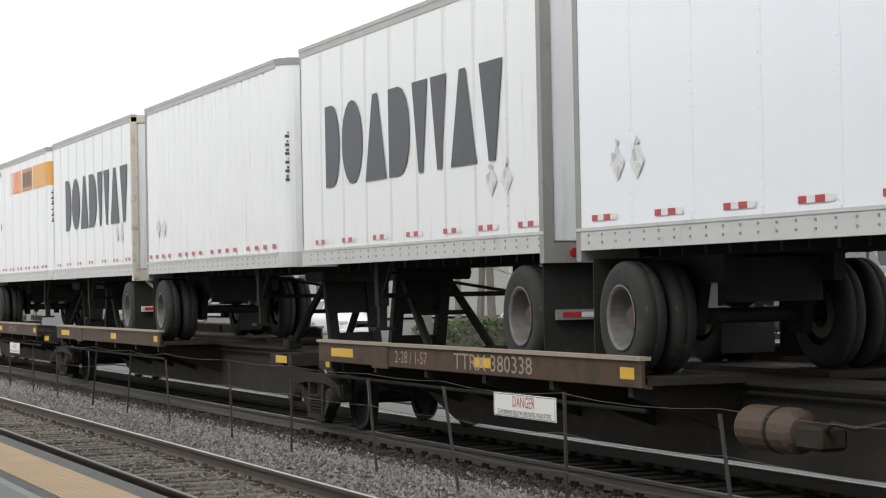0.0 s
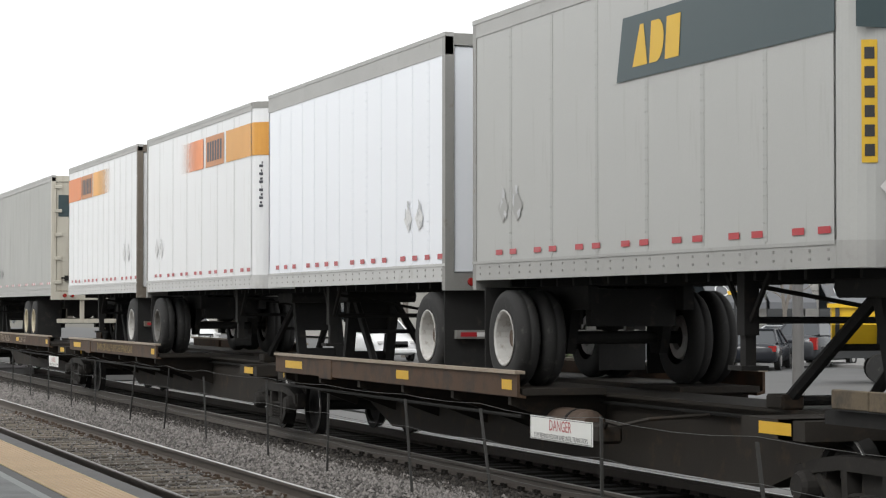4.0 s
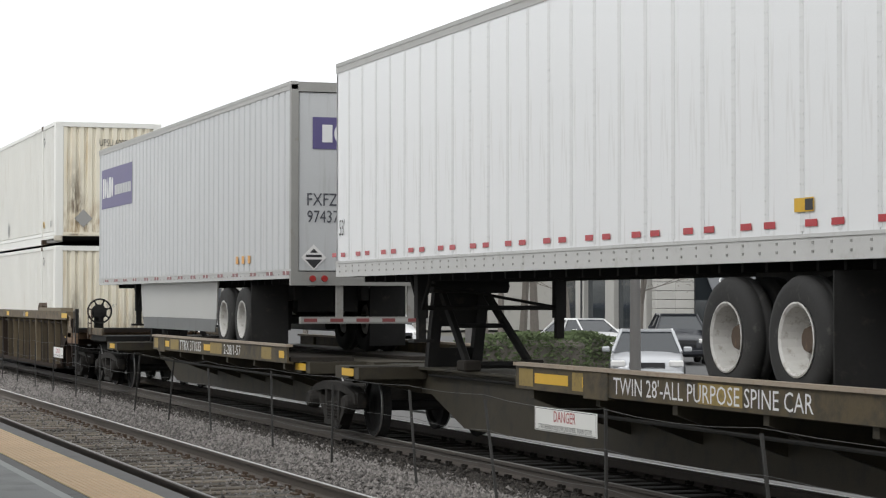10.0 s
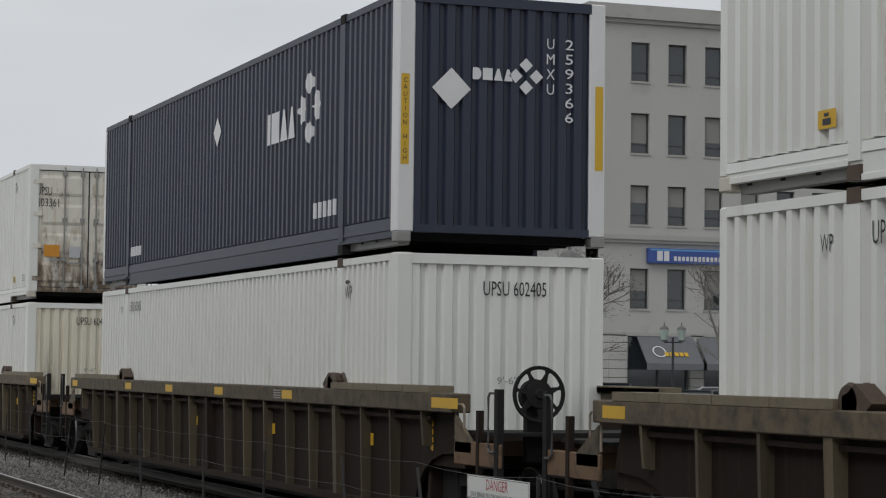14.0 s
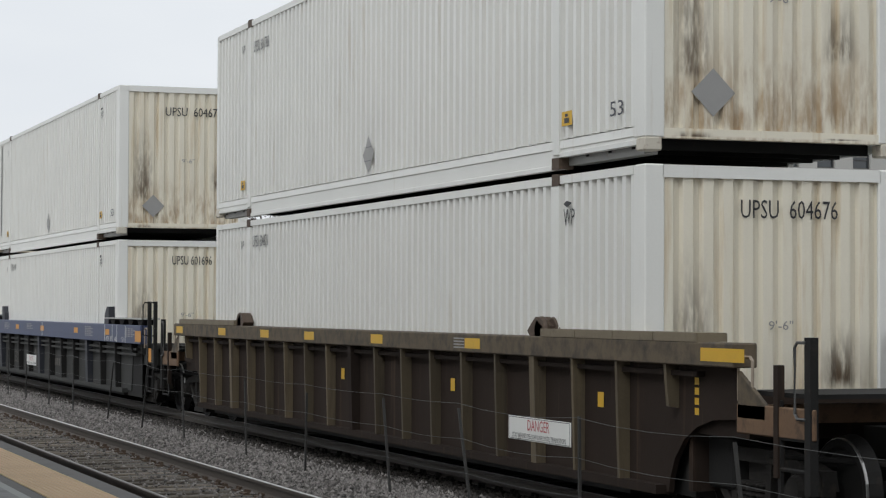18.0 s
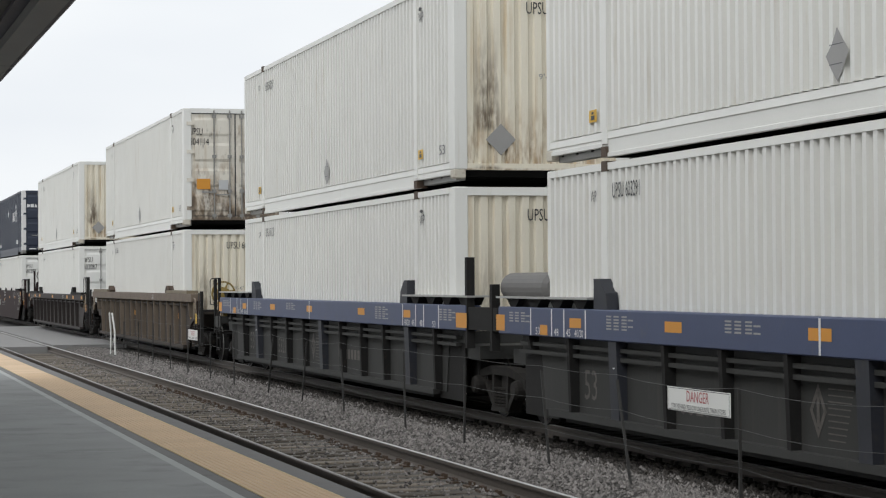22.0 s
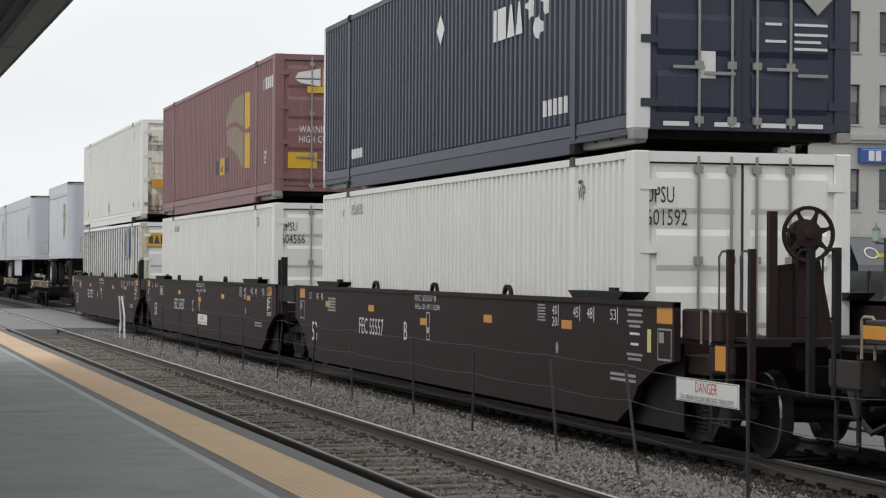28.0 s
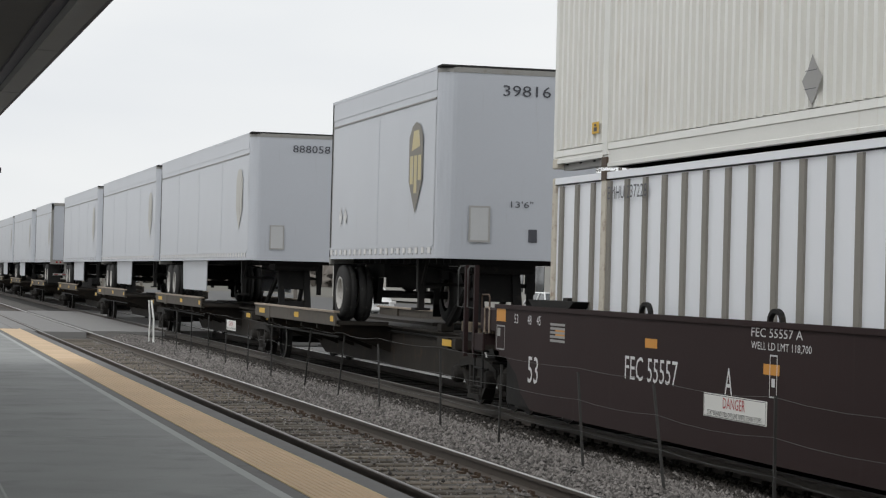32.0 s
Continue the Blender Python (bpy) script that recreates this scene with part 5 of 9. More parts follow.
def spine_unit(name, label, L, pan, t0=True, t1=True, hitches=(), texts=(), end0=False, end1=False, sillpaint="pan", beam="spine", reservoir=True):
    """One platform of a spine car from y = 0 to L between its bogies; pan: where the wheel pan with its side sill runs."""
    c = thing(name, label, "freight car", "spine cars")
    b = bmesh.new()
    prism(b, [(0.3, 0.62), (1.9, 0.60), (3.2, 0.222), (L - 3.2, 0.222), (L - 1.9, 0.60), (L - 0.3, 0.62), (L - 0.3, 0.93), (0.3, 0.93)], "x", -0.30, 0.30)
    box(b, -0.42, 0.42, 0.3, L - 0.3, 0.93, 0.965)
    part("centre_sill", b, beam, c, "dark centre sill with brown rust")
    p0, p1 = pan
    high_number = any(y - p0 > 6.4 for _, y, *_ in texts)
    splice = p0 + (8.6 if high_number else 6.9)
    for s in (-1, 1):
        x = s * 1.40
        b = bmesh.new()
        prism(b, [(x, 1.17), (x + s * 0.03, 1.17), (x + s * 0.03, 0.935), (x - s * 0.07, 0.915), (x - s * 0.07, 0.94), (x, 0.965)], "y", p0, p1)
        side = part("side_sill", b, sillpaint, c, "rusty brown side sill" if sillpaint == "pan" else "worn olive brown side sill")
        b = bmesh.new()
        box(b, x - 0.055, x + 0.055, p0 - 0.01, p1 + 0.01, 1.17, 1.205)
        part("lip", b, "lip", side)
        me = mesh_of("bracket", prism(bmesh.new(), [(s * 0.30, 0.45), (x - s * 0.02, 0.84), (x - s * 0.02, 0.948), (s * 0.30, 0.948)], "y", 0, 0.10), beam)
        for k in range(6):
            shared("bracket", me, c, "", pose(0, p0 + 0.3 + k * (p1 - p0 - 0.7) / 5, 0))
        # a splice plate and bent end where the sill was mended
        part("splice", soft(box(bmesh.new(), x - 0.045, x + 0.045, splice, splice + 0.6, 0.90, 1.168), 0.01), sillpaint, side)
    b = bmesh.new()
    box(b, -1.37, -0.42, p0, p1, 0.95, 1.018)
    box(b, 0.42, 1.37, p0, p1, 0.95, 1.018)
    part("wheel_pan", b, "spine", c, "flat wheel pan")
    # end decks and steps
    for ya, yb, on in ((0.2, 2.2, True), (L - 2.2, L - 0.2, True)):
        b = bmesh.new()
        box(b, -1.25, 1.25, ya + 0.5, yb - 0.4, 0.80, 0.96)
        prism(b, [(-1.25, 0.8), (-0.3, 0.6), (0.3, 0.6), (1.25, 0.8), (1.25, 0.96), (-1.25, 0.96)], "y", ya + 0.7, ya + 0.95)
        part("end_deck", b, beam, c)
        bb = mark(bmesh.new(), [rect(-0.28, 0.28, -0.05, 0.05)], "side", 0.5 * (ya + yb), 0.885, -1.254)
        part("reflector", bb, "yellow", c)
    for y, s in hitches:
        hitch(c, y, s)
    if reservoir:
        tk = part("air_tank", turned(bmesh.new(), [(0.0005, 0.0), (0.12, 0.015), (0.185, 0.07), (0.19, 0.10), (0.19, 0.82), (0.185, 0.85), (0.12, 0.905), (0.0005, 0.92)], (-0.86, 5.9, 0.63), "y", 18), "tankrust", c, "rust brown air reservoir")
        part("band", turned(bmesh.new(), [(0.19, 0.0), (0.197, 0.0), (0.197, 0.05), (0.19, 0.05)], (-0.86, 6.2, 0.63), "y", 18, False), "dark", tk)
        part("valve", soft(box(bmesh.new(), -0.98, -0.72, 5.45, 5.85, 0.50, 0.70), 0.03), "spine", tk)
        part("pipe", tube(bmesh.new(), [(-0.9, 5.5, 0.66), (-1.0, 5.2, 0.74), (-1.02, 4.8, 0.72), (-0.9, 4.4, 0.80), (-0.36, 4.2, 0.84)], 0.022), "spine", tk)
    b = bmesh.new()
    rod(b, (-0.36, 2.0, 0.86), (-0.36, L - 2.0, 0.86), 0.02, 6)
    rod(b, (-1.3, p0 + 0.2, 0.72), (-1.3, p1 - 0.4, 0.74), 0.02, 6)
    part("brake_pipe", b, "dark", c)
    if t0:
        truck(c, 0.0)
    if t1:
        truck(c, L)
    for on, ye, s in ((end0, 0.0, -1), (end1, L, 1)):
        if not on:
            continue
        b = bmesh.new()
        ya, yb = sorted((ye - s * 0.4, ye + s * 1.5))
        box(b, -1.24, 1.24, ya, yb, 0.96, 1.07)
        box(b, -0.22, 0.22, min(ye, ye + s * 1.9), max(ye, ye + s * 1.9), 0.62, 0.96)
        part("end_platform", b, "dark", c)
        y = ye + s * 1.25
        for x in (-1.27, 1.27):
            ya, yb = sorted((ye - s * 0.2, ye + s * 1.5))
            third = (yb - ya) / 3
            for k in range(3):
                part("end_board", soft(box(bmesh.new(), x - 0.03, x + 0.03, ya + k * third + 0.006, ya + (k + 1) * third - 0.006, 1.08 + 0.004 * k, 1.235), 0.008), "welltop", c, "worn tan end board with rust")
            xo = x + math.copysign(0.05, x)
            ha, hb = ye + s * 0.98, ye + s * 1.38
            part("grab_hoop", tube(bmesh.new(), [(xo, ha, 1.0), (xo, ha, 1.60), (xo, ha + s * 0.03, 1.64), (xo, hb - s * 0.03, 1.64), (xo, hb, 1.60), (xo, hb, 1.0)], 0.014), "guidebrown", c, "worn brown steel grab hoop")
            for z in (0.60, 0.85, 1.33):
                b = bmesh.new()
                rod(b, (xo, ha, z), (xo, hb, z), 0.017, 6)
                part("rung", b, "dark" if z < 1 else "guidebrown", c)
        b = bmesh.new()
        rod(b, (0, y, 0.74), (0, y + s * 0.75, 0.74), 0.11, 10)
        box(b, -0.14, 0.14, min(y + s * 0.6, y + s * 0.95), max(y + s * 0.6, y + s * 0.95), 0.60, 0.90)
        part("coupler", b, "truck", c)
        if s < 0 and sillpaint == "pan":
            brake_wheel(c, -0.75, y + 0.05, 1.65, 0.26)
    for txt, y, w, h, m in texts:
        lettering(c, txt, m, "side", y, 1.055, -1.434, 0.86 * h, w)
    long_text = bool(texts) and len(texts[0][0]) > 15
    for y, hw_ in ((p0 + (7.3 if long_text else 5.2 if high_number else 3.85), 0.24), (p1 - 0.35, 0.2) if texts and texts[0][1] > p0 + 7 else (p1 - 1.0, 0.45), (p0 + 0.3, 0.15)):
        part("reflector", mark(bmesh.new(), [rect(-hw_, hw_, -0.052, 0.052)], "side", y, 1.055, -1.433), "yellow", c)
    if sillpaint == "blackpan":
        for y, hw_ in ((p0 + 4.55, 0.42), (p1 - 1.9, 0.35), (p0 + 1.2, 0.3), (p1 - 0.3, 0.2)):
            part("worn_patch", mark(bmesh.new(), [rect(-hw_, hw_, -0.09, 0.09)], "side", y, 1.055, -1.4315), "mustard", c, "worn tan patch")
    return c


def brake_wheel(parent, x, y, z, r=0.30, material="dark"):
    """A hand brake wheel with a flat rim, broad spokes and a round gear housing behind it."""
    b = turned(bmesh.new(), [(r - 0.03, -0.02), (r, -0.025), (r + 0.008, 0.0), (r, 0.02), (r - 0.03, 0.015), (r - 0.03, -0.02)], (x, y, z), "y", 32, False)
    ob = part("brake_wheel", b, material, parent, "round hand brake wheel")
    for i in range(7):
        a = 2 * math.pi * (i + 0.3) / 7
        ca, sa = math.cos(a), math.sin(a)
        out = []
        for q, h in ((0.45 * r, 0.035), (0.8 * r, 0.014), (r - 0.02, 0.035), (r - 0.02, -0.035), (0.8 * r, -0.014), (0.45 * r, -0.035)):
            out.append((x + q * ca - h * sa, z + q * sa + h * ca))
        part("spoke", prism(bmesh.new(), out, "y", y - 0.012, y + 0.012), material, ob)
    part("hub", turned(bmesh.new(), [(0.0005, -0.05), (0.04, -0.05), (0.055, -0.03), (0.5 * r, -0.02), (0.5 * r, 0.02), (0.0005, 0.02)], (x, y, z), "y", 20), material, ob)
    b = turned(bmesh.new(), [(0.0005, 0.03), (0.15, 0.03), (0.17, 0.05), (0.17, 0.14), (0.0005, 0.14)], (x, y, z - 0.02), "y", 20)
    part("gear_housing", b, material, parent)
    part("brake_stand", box(bmesh.new(), x - 0.10, x + 0.10, y + 0.06, y + 0.16, 0.9, z - 0.05), material, parent)
    return ob


def well_unit(name, label, L, style, t0=True, t1=True, end0=True, end1=True, texts=(), brake=None, tank=False, pair=False, mid=None, plates=None, start=2.0):
    """A well car unit from y = 0 to L, its containers standing low between deep sides."""
    c = thing(name, label, "freight car", "double-stack well cars")
    X = 1.49
    side, top = {"brown": ("well", "welltop"), "blue": ("wellgrey", "bluetop"), "smooth": ("brownwell", "brownwell"), "grey": ("greybrown", "greybrown")}[style]
    tan = name == "tan_well_car"
    if tan:
        side, top = "tanwell", "tantop"
    mid = L / 2 if mid is None else mid
    zb = 1.52 if style == "smooth" else 1.45
    rusty = style == "brown" and name == "well_car"
    for s in (-1, 1):
        xo, xi = s * X, s * (X - 0.07)
        if style == "smooth":
            b = bmesh.new()
            a0, a1 = (0.5 if end0 else 0.12), (L - 0.5 if end1 else L - 0.12)
            e0, e1 = (0.0 if end0 else 0.55), (0.0 if end1 else 0.55)
            prism(b, [(a0, 0.92), (0.95 - e0, 0.86), (1.55 - e0, 0.62), (1.75 - e0, 0.40), (2.2 - e0, 0.20), (L - 2.2 + e1, 0.20), (L - 1.75 + e1, 0.40), (L - 1.55 + e1, 0.62), (L - 0.95 + e1, 0.86), (a1, 0.92), (a1, zb), (a0, zb)], "x", min(xo, xi), max(xo, xi))
            w = part("side_wall", b, side, c, "smooth dark brown side wall")
            b = bmesh.new()
            box(b, min(xo, xi) - (0.02 if s < 0 else 0), max(xo, xi) + (0.02 if s > 0 else 0), a0, a1, zb - 0.05, zb + 0.005)
            part("top_edge", b, top, w)
            for y in (L * 0.32, L * 0.5, L * 0.68):
                arc = [math.pi * i / 8 for i in range(9)]
                out = [(y + 0.17 * math.cos(q), zb + 0.13 * math.sin(q)) for q in arc] + [(y + 0.13 * math.cos(q), zb + 0.09 * math.sin(q)) for q in arc[::-1]]
                part("lashing_loop", prism(bmesh.new(), out, "x", s * (X - 0.06), s * (X - 0.01)), "dark", w)
            for ya in ((-0.55, 0.5), (L - 0.5, L + 0.55)):
                if (ya[0] < 0 and end0) or (ya[0] > 0 and end1):
                    part("end_box", soft(box(bmesh.new(), min(s * (X - 0.08), s * (X - 0.35)), max(s * (X - 0.08), s * (X - 0.35)), ya[0], ya[1], 1.14, 1.46), 0.02), side, w)
        else:
            blue = style == "blue"
            c0, c1 = (1.18, 1.52) if blue else (1.25, 1.45) if style == "grey" else (1.38, 1.58)
            b = bmesh.new()
            if blue:
                prism(b, [(0.55, 1.0), (1.35, 1.0), (1.5, 0.30), (L - 1.45, 0.30), (L - 1.3, 1.0), (L - 0.55, 1.0), (L - 0.55, c0), (0.55, c0)], "x", s * (X - 0.20), s * (X - 0.15))
            else:
                prism(b, [(0.05, 0.96), (0.55, 0.93), (0.85, 0.86), (1.10, 0.74), (1.28, 0.57), (1.38, 0.38), (1.40, 0.27), (L - 1.40, 0.27), (L - 1.38, 0.38), (L - 1.28, 0.57), (L - 1.10, 0.74), (L - 0.85, 0.86), (L - 0.55, 0.93), (L - 0.05, 0.96), (L - 0.2, c0), (0.2, c0)], "x", s * (X - 0.20), s * (X - 0.15))
            w = part("side_wall", b, side, c, "deep ribbed side wall streaked with rust" if style == "brown" else "deep ribbed dark side wall")
            b = box(bmesh.new(), min(xo, s * (X - 0.22)), max(xo, s * (X - 0.22)), -0.1 if not blue else 0.0, L + 0.1 if not blue else L, c0, c1)
            part("top_chord", soft(b, 0.012), top, w, "blue top chord" if blue else "")
            b = box(bmesh.new(), min(s * (X - 0.05), s * (X - 0.22)), max(s * (X - 0.05), s * (X - 0.22)), 1.45 if not blue else 1.85, L - 1.45 if not blue else L - 1.85, 0.25, 0.33)
            part("bottom_chord", b, side, w)
            for z in ((1.08, 0.98) if blue else (c0 - 0.07,)):
                part("stringer", box(bmesh.new(), min(s * (X - 0.07), s * (X - 0.155)), max(s * (X - 0.07), s * (X - 0.155)), 0.7, L - 0.7, z - 0.022, z + 0.022), side, w)
            pitch = 1.50 if blue else 1.19 if tan else 1.53 if style == "grey" else 1.02
            for i in range(-12, 13):
                y = mid + i * pitch
                if not 0.45 < y < L - 0.45:
                    continue
                lo = 1.0 if (y < 1.45 or y > L - 1.45) else 0.31
                broad = i % (4 if blue else 6) == 0 and not tan
                wide = (0.125 if broad else 0.042) if blue else (0.065 if broad else 0.05 if style == "grey" else 0.024)
                b = prism(bmesh.new(), [(s * (X - 0.16), lo), (s * (X - 0.05), lo + 0.02), (s * (X - 0.02), c0), (s * (X - 0.16), c0)], "y", y - wide, y + wide)
                paint = "tanrib" if tan else "wellrib" if style == "brown" and i else "bluefin" if blue and broad else "dark" if blue else side
                part("rib", b, paint, w)
        # guides on top of the sides
        near_far = ((0.55, 4.0, 1), (L - 4.0, L - 0.3, -1))
        for y, y2, q in near_far:
            b = bmesh.new()
            if style == "smooth":
                y = 2.1 if q > 0 else L - 3.8
                prism(b, [(y - 0.1, zb + 0.09), (y + 1.8, zb + 0.09), (y + 1.6, zb), (y + 0.1, zb)], "x", s * (X - 0.30), s * X)
                part("guide", b, "dark", w)
                part("guide_roller", box(bmesh.new(), s * (X - 0.2) - 0.05, s * (X - 0.2) + 0.05, y + 0.6, y + 0.8, zb + 0.09, zb + 0.13), "dark", w)
                continue
            if style == "blue":
                z0 = 1.52
                y, y2 = (-0.1, 3.4) if q > 0 else (L - 3.4, L + 0.1)
                box(b, min(s * X, s * (X - 0.34)), max(s * X, s * (X - 0.34)), y, y2, 1.625, 1.65)
                g = part("guide", b, "rail", w, "worn grey guide plate")
                for k in range(4):
                    yk = y + 0.3 + k * 0.85
                    b = prism(bmesh.new(), [(yk, z0), (yk + 0.22, z0), (yk + 0.38, 1.625), (yk - 0.16, 1.625)], "x", s * (X - 0.28), s * (X - 0.06))
                    part("guide_gusset", b, "dark", g)
                ye = y2 if q > 0 else y
                b = prism(bmesh.new(), [(ye, z0), (ye + q * 0.44, z0), (ye + q * 0.40, z0 + 0.18), (ye + q * 0.18, z0 + 0.34), (ye, z0 + 0.34)], "x", s * (X - 0.22), s * (X - 0.08))
                part("guide_fin", b, "bluefin", g, "tall dark blue guide fin")
            else:
                z0 = c1
                n = 4
                for k in range(n):
                    ya = y + k * (y2 - y) / n
                    box(b, min(s * X, s * (X - 0.28)), max(s * X, s * (X - 0.28)), ya + 0.008, ya + (y2 - y) / n - 0.008, z0, z0 + 0.075)
                box(b, min(s * (X - 0.01), s * (X - 0.28)), max(s * (X - 0.01), s * (X - 0.28)), y, y2, z0, z0 + 0.06)
                g = part("guide", b, "guidetan" if style == "brown" else "dark" if style == "grey" else "lip", w, "worn tan guide plates" if style == "brown" else "")
                ye = y2 if q > 0 else y
                b = bmesh.new()
                if style == "brown":
                    for dx in (0.07, 0.20):
                        turned(b, [(0.0005, -0.03), (0.13, -0.03), (0.15, 0.0), (0.13, 0.03), (0.0005, 0.03)], (s * (X - dx), ye + q * 0.12, z0 + 0.05), "x", 14)
                    prism(b, [(ye + q * 0.05, z0 - 0.06), (ye + q * 0.34, z0 - 0.02), (ye + q * 0.44, z0 + 0.05), (ye + q * 0.34, z0 + 0.12), (ye + q * 0.22, z0 + 0.19), (ye + q * 0.12, z0 + 0.12), (ye + q * 0.05, z0 + 0.10)], "x", s * (X - 0.2), s * (X - 0.04))
                    part("guide_roller", soft(b, 0.01), "guidebrown", g, "worn brown guide roller")
                else:
                    prism(b, [(ye, z0), (ye + q * 0.62, z0), (ye + q * 0.55, z0 + 0.12), (ye + q * 0.3, z0 + 0.26), (ye, z0 + 0.26)], "x", s * (X - 0.22), s * (X - 0.08))
                    part("guide_fin", b, "dark", g, "dark guide fin")
        # reflectors and stencilled data on the top chord
        if s < 0:
            f = -X - 0.003
            if style == "smooth":
                for y, z in ((3.4, 1.21), (6.65, 1.20), (9.95, 1.08), (13.24, 1.21), (16.5, 1.22)):
                    part("reflector", mark(bmesh.new(), [rect(-0.19, 0.19, -0.05, 0.05)], "side", y + mid - L / 2, z, f), "amber", w)
            elif style == "blue":
                for y, hw_, hh, z in ((0.2, 0.26, 0.10, 1.32), (3.1, 0.2, 0.055, 1.37), (L * 0.31, 0.23, 0.055, 1.37), (L * 0.515, 0.23, 0.055, 1.37), (L * 0.69, 0.23, 0.055, 1.37), (L - 3.0, 0.2, 0.055, 1.36), (L - 0.1, 0.18, 0.10, 1.32), (L - 1.85, 0.14, 0.06, 1.26)):
                    part("reflector", mark(bmesh.new(), [rect(-hw_, hw_, -hh, hh)], "side", y, z, f), "amber", w)
                b = mark(bmesh.new(), [rect(-0.022, 0.022, 1.19, 1.51)], "side", L * 0.515, 0, f - 0.001)
                for d in (1.35, 2.15, 2.6, 3.35):
                    for y in (d, L - d):
                        mark(b, [rect(-0.02, 0.02, 1.19, 1.51)], "side", y, 0, f)
                part("length_lines", b, "palewhite", w, "thin white upright length lines")
                b = bmesh.new()
                for y, k in ((L * 0.77, 3), (L - 0.9, 2), (L * 0.24, 4), (L * 0.60, 2), (0.9, 3)):
                    for i in range(k + 2):
                        for u0 in (-0.42, -0.19, 0.06, 0.25)[:3 + i % 2]:
                            mark(b, [rect(u0, u0 + 0.16, -0.008, 0.010)], "side", y, 1.45 - 0.034 * i, f)
                part("data_bars", b, "greymark", w)
                for y, tx in ((1.6, "53"), (2.3, "48"), (2.75, "45"), (3.1, "40/20"), (L - 1.62, "53"), (L - 2.32, "48"), (L - 2.75, "45"), (L - 3.12, "40/20")):
                    lettering(w, tx, "tapewhite", "side", y, 1.245, f, 0.085, 0.30 if len(tx) > 3 else 0.16)
            else:
                for y in plates or ((0.25, L * 0.29, L * 0.46, L * 0.61, L * 0.755, L - 0.35) if not tan else ()):
                    part("reflector", mark(bmesh.new(), [rect(-0.23, 0.55 if y < 1 and rusty else 0.23, -0.055, 0.055)], "side", y, c1 - 0.10, f), "yellow" if style == "brown" else "amber", w)
                for y in (2.85, 6.9, 11.05):
                    part("reflector", mark(bmesh.new(), [rect(-0.07, 0.07, -0.07, 0.07)], "side", y, 1.01, -X + 0.142), "amber" if tan else "yellow", w)
                for i in range(4):
                    part("data_bar", mark(bmesh.new(), [rect(-0.17, 0.17, -0.055 + i * 0.032, -0.040 + i * 0.032)], "side", L * 0.29 + 0.45, c1 - 0.10, f), "greymark", w)
                part("warning_bars", mark(bmesh.new(), [rect(-0.04, 0.04, -0.16 + i * 0.085, -0.10 + i * 0.085) for i in range(4)], "side", 0.85, 1.12, f + 0.15), "yellow", w)
    # well floor and ends
    b = bmesh.new()
    box(b, -X + 0.15, X - 0.15, 2.2, L - 2.2, 0.19, 0.26)
    part("well_floor", b, "dark", c)
    for ye, s, on, trk in ((0.0, 1, end0, t0), (L, -1, end1, t1)):
        # Added dark plates: they hide the pale container so the arch stays black.
        ya, yb = sorted((ye + s * 1.13, ye + s * (start - 0.03)))
        part("inner_plate", box(bmesh.new(), -1.21, -1.19, ya, yb, 0.24, 1.30), "dark", c)
        if style in ("smooth", "blue"):
            xp = 1.335 if style == "smooth" else 1.315
            ya, yb = sorted((ye + s * 0.6, ye + s * (3.0 if style == "smooth" else 1.9)))
            part("inner_plate", box(bmesh.new(), -xp - 0.008, -xp + 0.008, ya, yb, 0.20, 1.10), "dark", c)
        b = bmesh.new()
        ya, yb = sorted((ye, ye + s * 1.04))
        box(b, -X + 0.2, X - 0.2, ya, yb, 0.80, 0.98)
        part("end_deck", b, side, c)
        part("bulkhead", box(bmesh.new(), -X + 0.21, X - 0.21, min(ye + s * 1.05, ye + s * 1.12), max(ye + s * 1.05, ye + s * 1.12), 0.30, 1.15), side, c)
        part("draft_sill", box(bmesh.new(), -0.3, 0.3, ya + 0.01, yb - 0.01, 0.62, 0.797), side, c)
        # Added dark block: stops bright ground showing through under the end deck.
        part("brake_rigging", soft(box(bmesh.new(), -1.15, 1.15, min(ye + s * 0.55, ye + s * 1.04), max(ye + s * 0.55, ye + s * 1.04), 0.34, 0.79), 0.03), "dark", c)
        if not on:
            part("connector", soft(box(bmesh.new(), -0.55, 0.55, min(ye, ye - s * 1.2), max(ye, ye - s * 1.2), 0.72, 1.15), 0.04), "dark", c)
        if trk:
            truck(c, ye + s * (0.30 if rusty else 0.72) if on else ye - s * 0.35)
        if not on:
            continue
        b = bmesh.new()
        y = ye - s * 0.75
        box(b, -0.24, 0.24, min(ye, ye - s * 1.3), max(ye, ye - s * 1.3), 0.66, 0.90)
        rod(b, (0, ye - s * 1.2, 0.78), (0, ye - s * 1.85, 0.78), 0.11, 10)
        part("coupler", b, "truck", c)
        b = bmesh.new()
        box(b, -1.35, 1.35, min(ye - s * 0.05, ye - s * 1.1), max(ye - s * 0.05, ye - s * 1.1), 1.17, 1.205)
        part("walkway", b, "dark", c, "dark steel crossover walkway")
        b = box(bmesh.new(), -1.4, 1.4, min(ye - s * 0.3, ye - s * 0.42), max(ye - s * 0.3, ye - s * 0.42), 0.95, 1.10)
        part("end_beam", b, "endrust" if rusty else side, c)
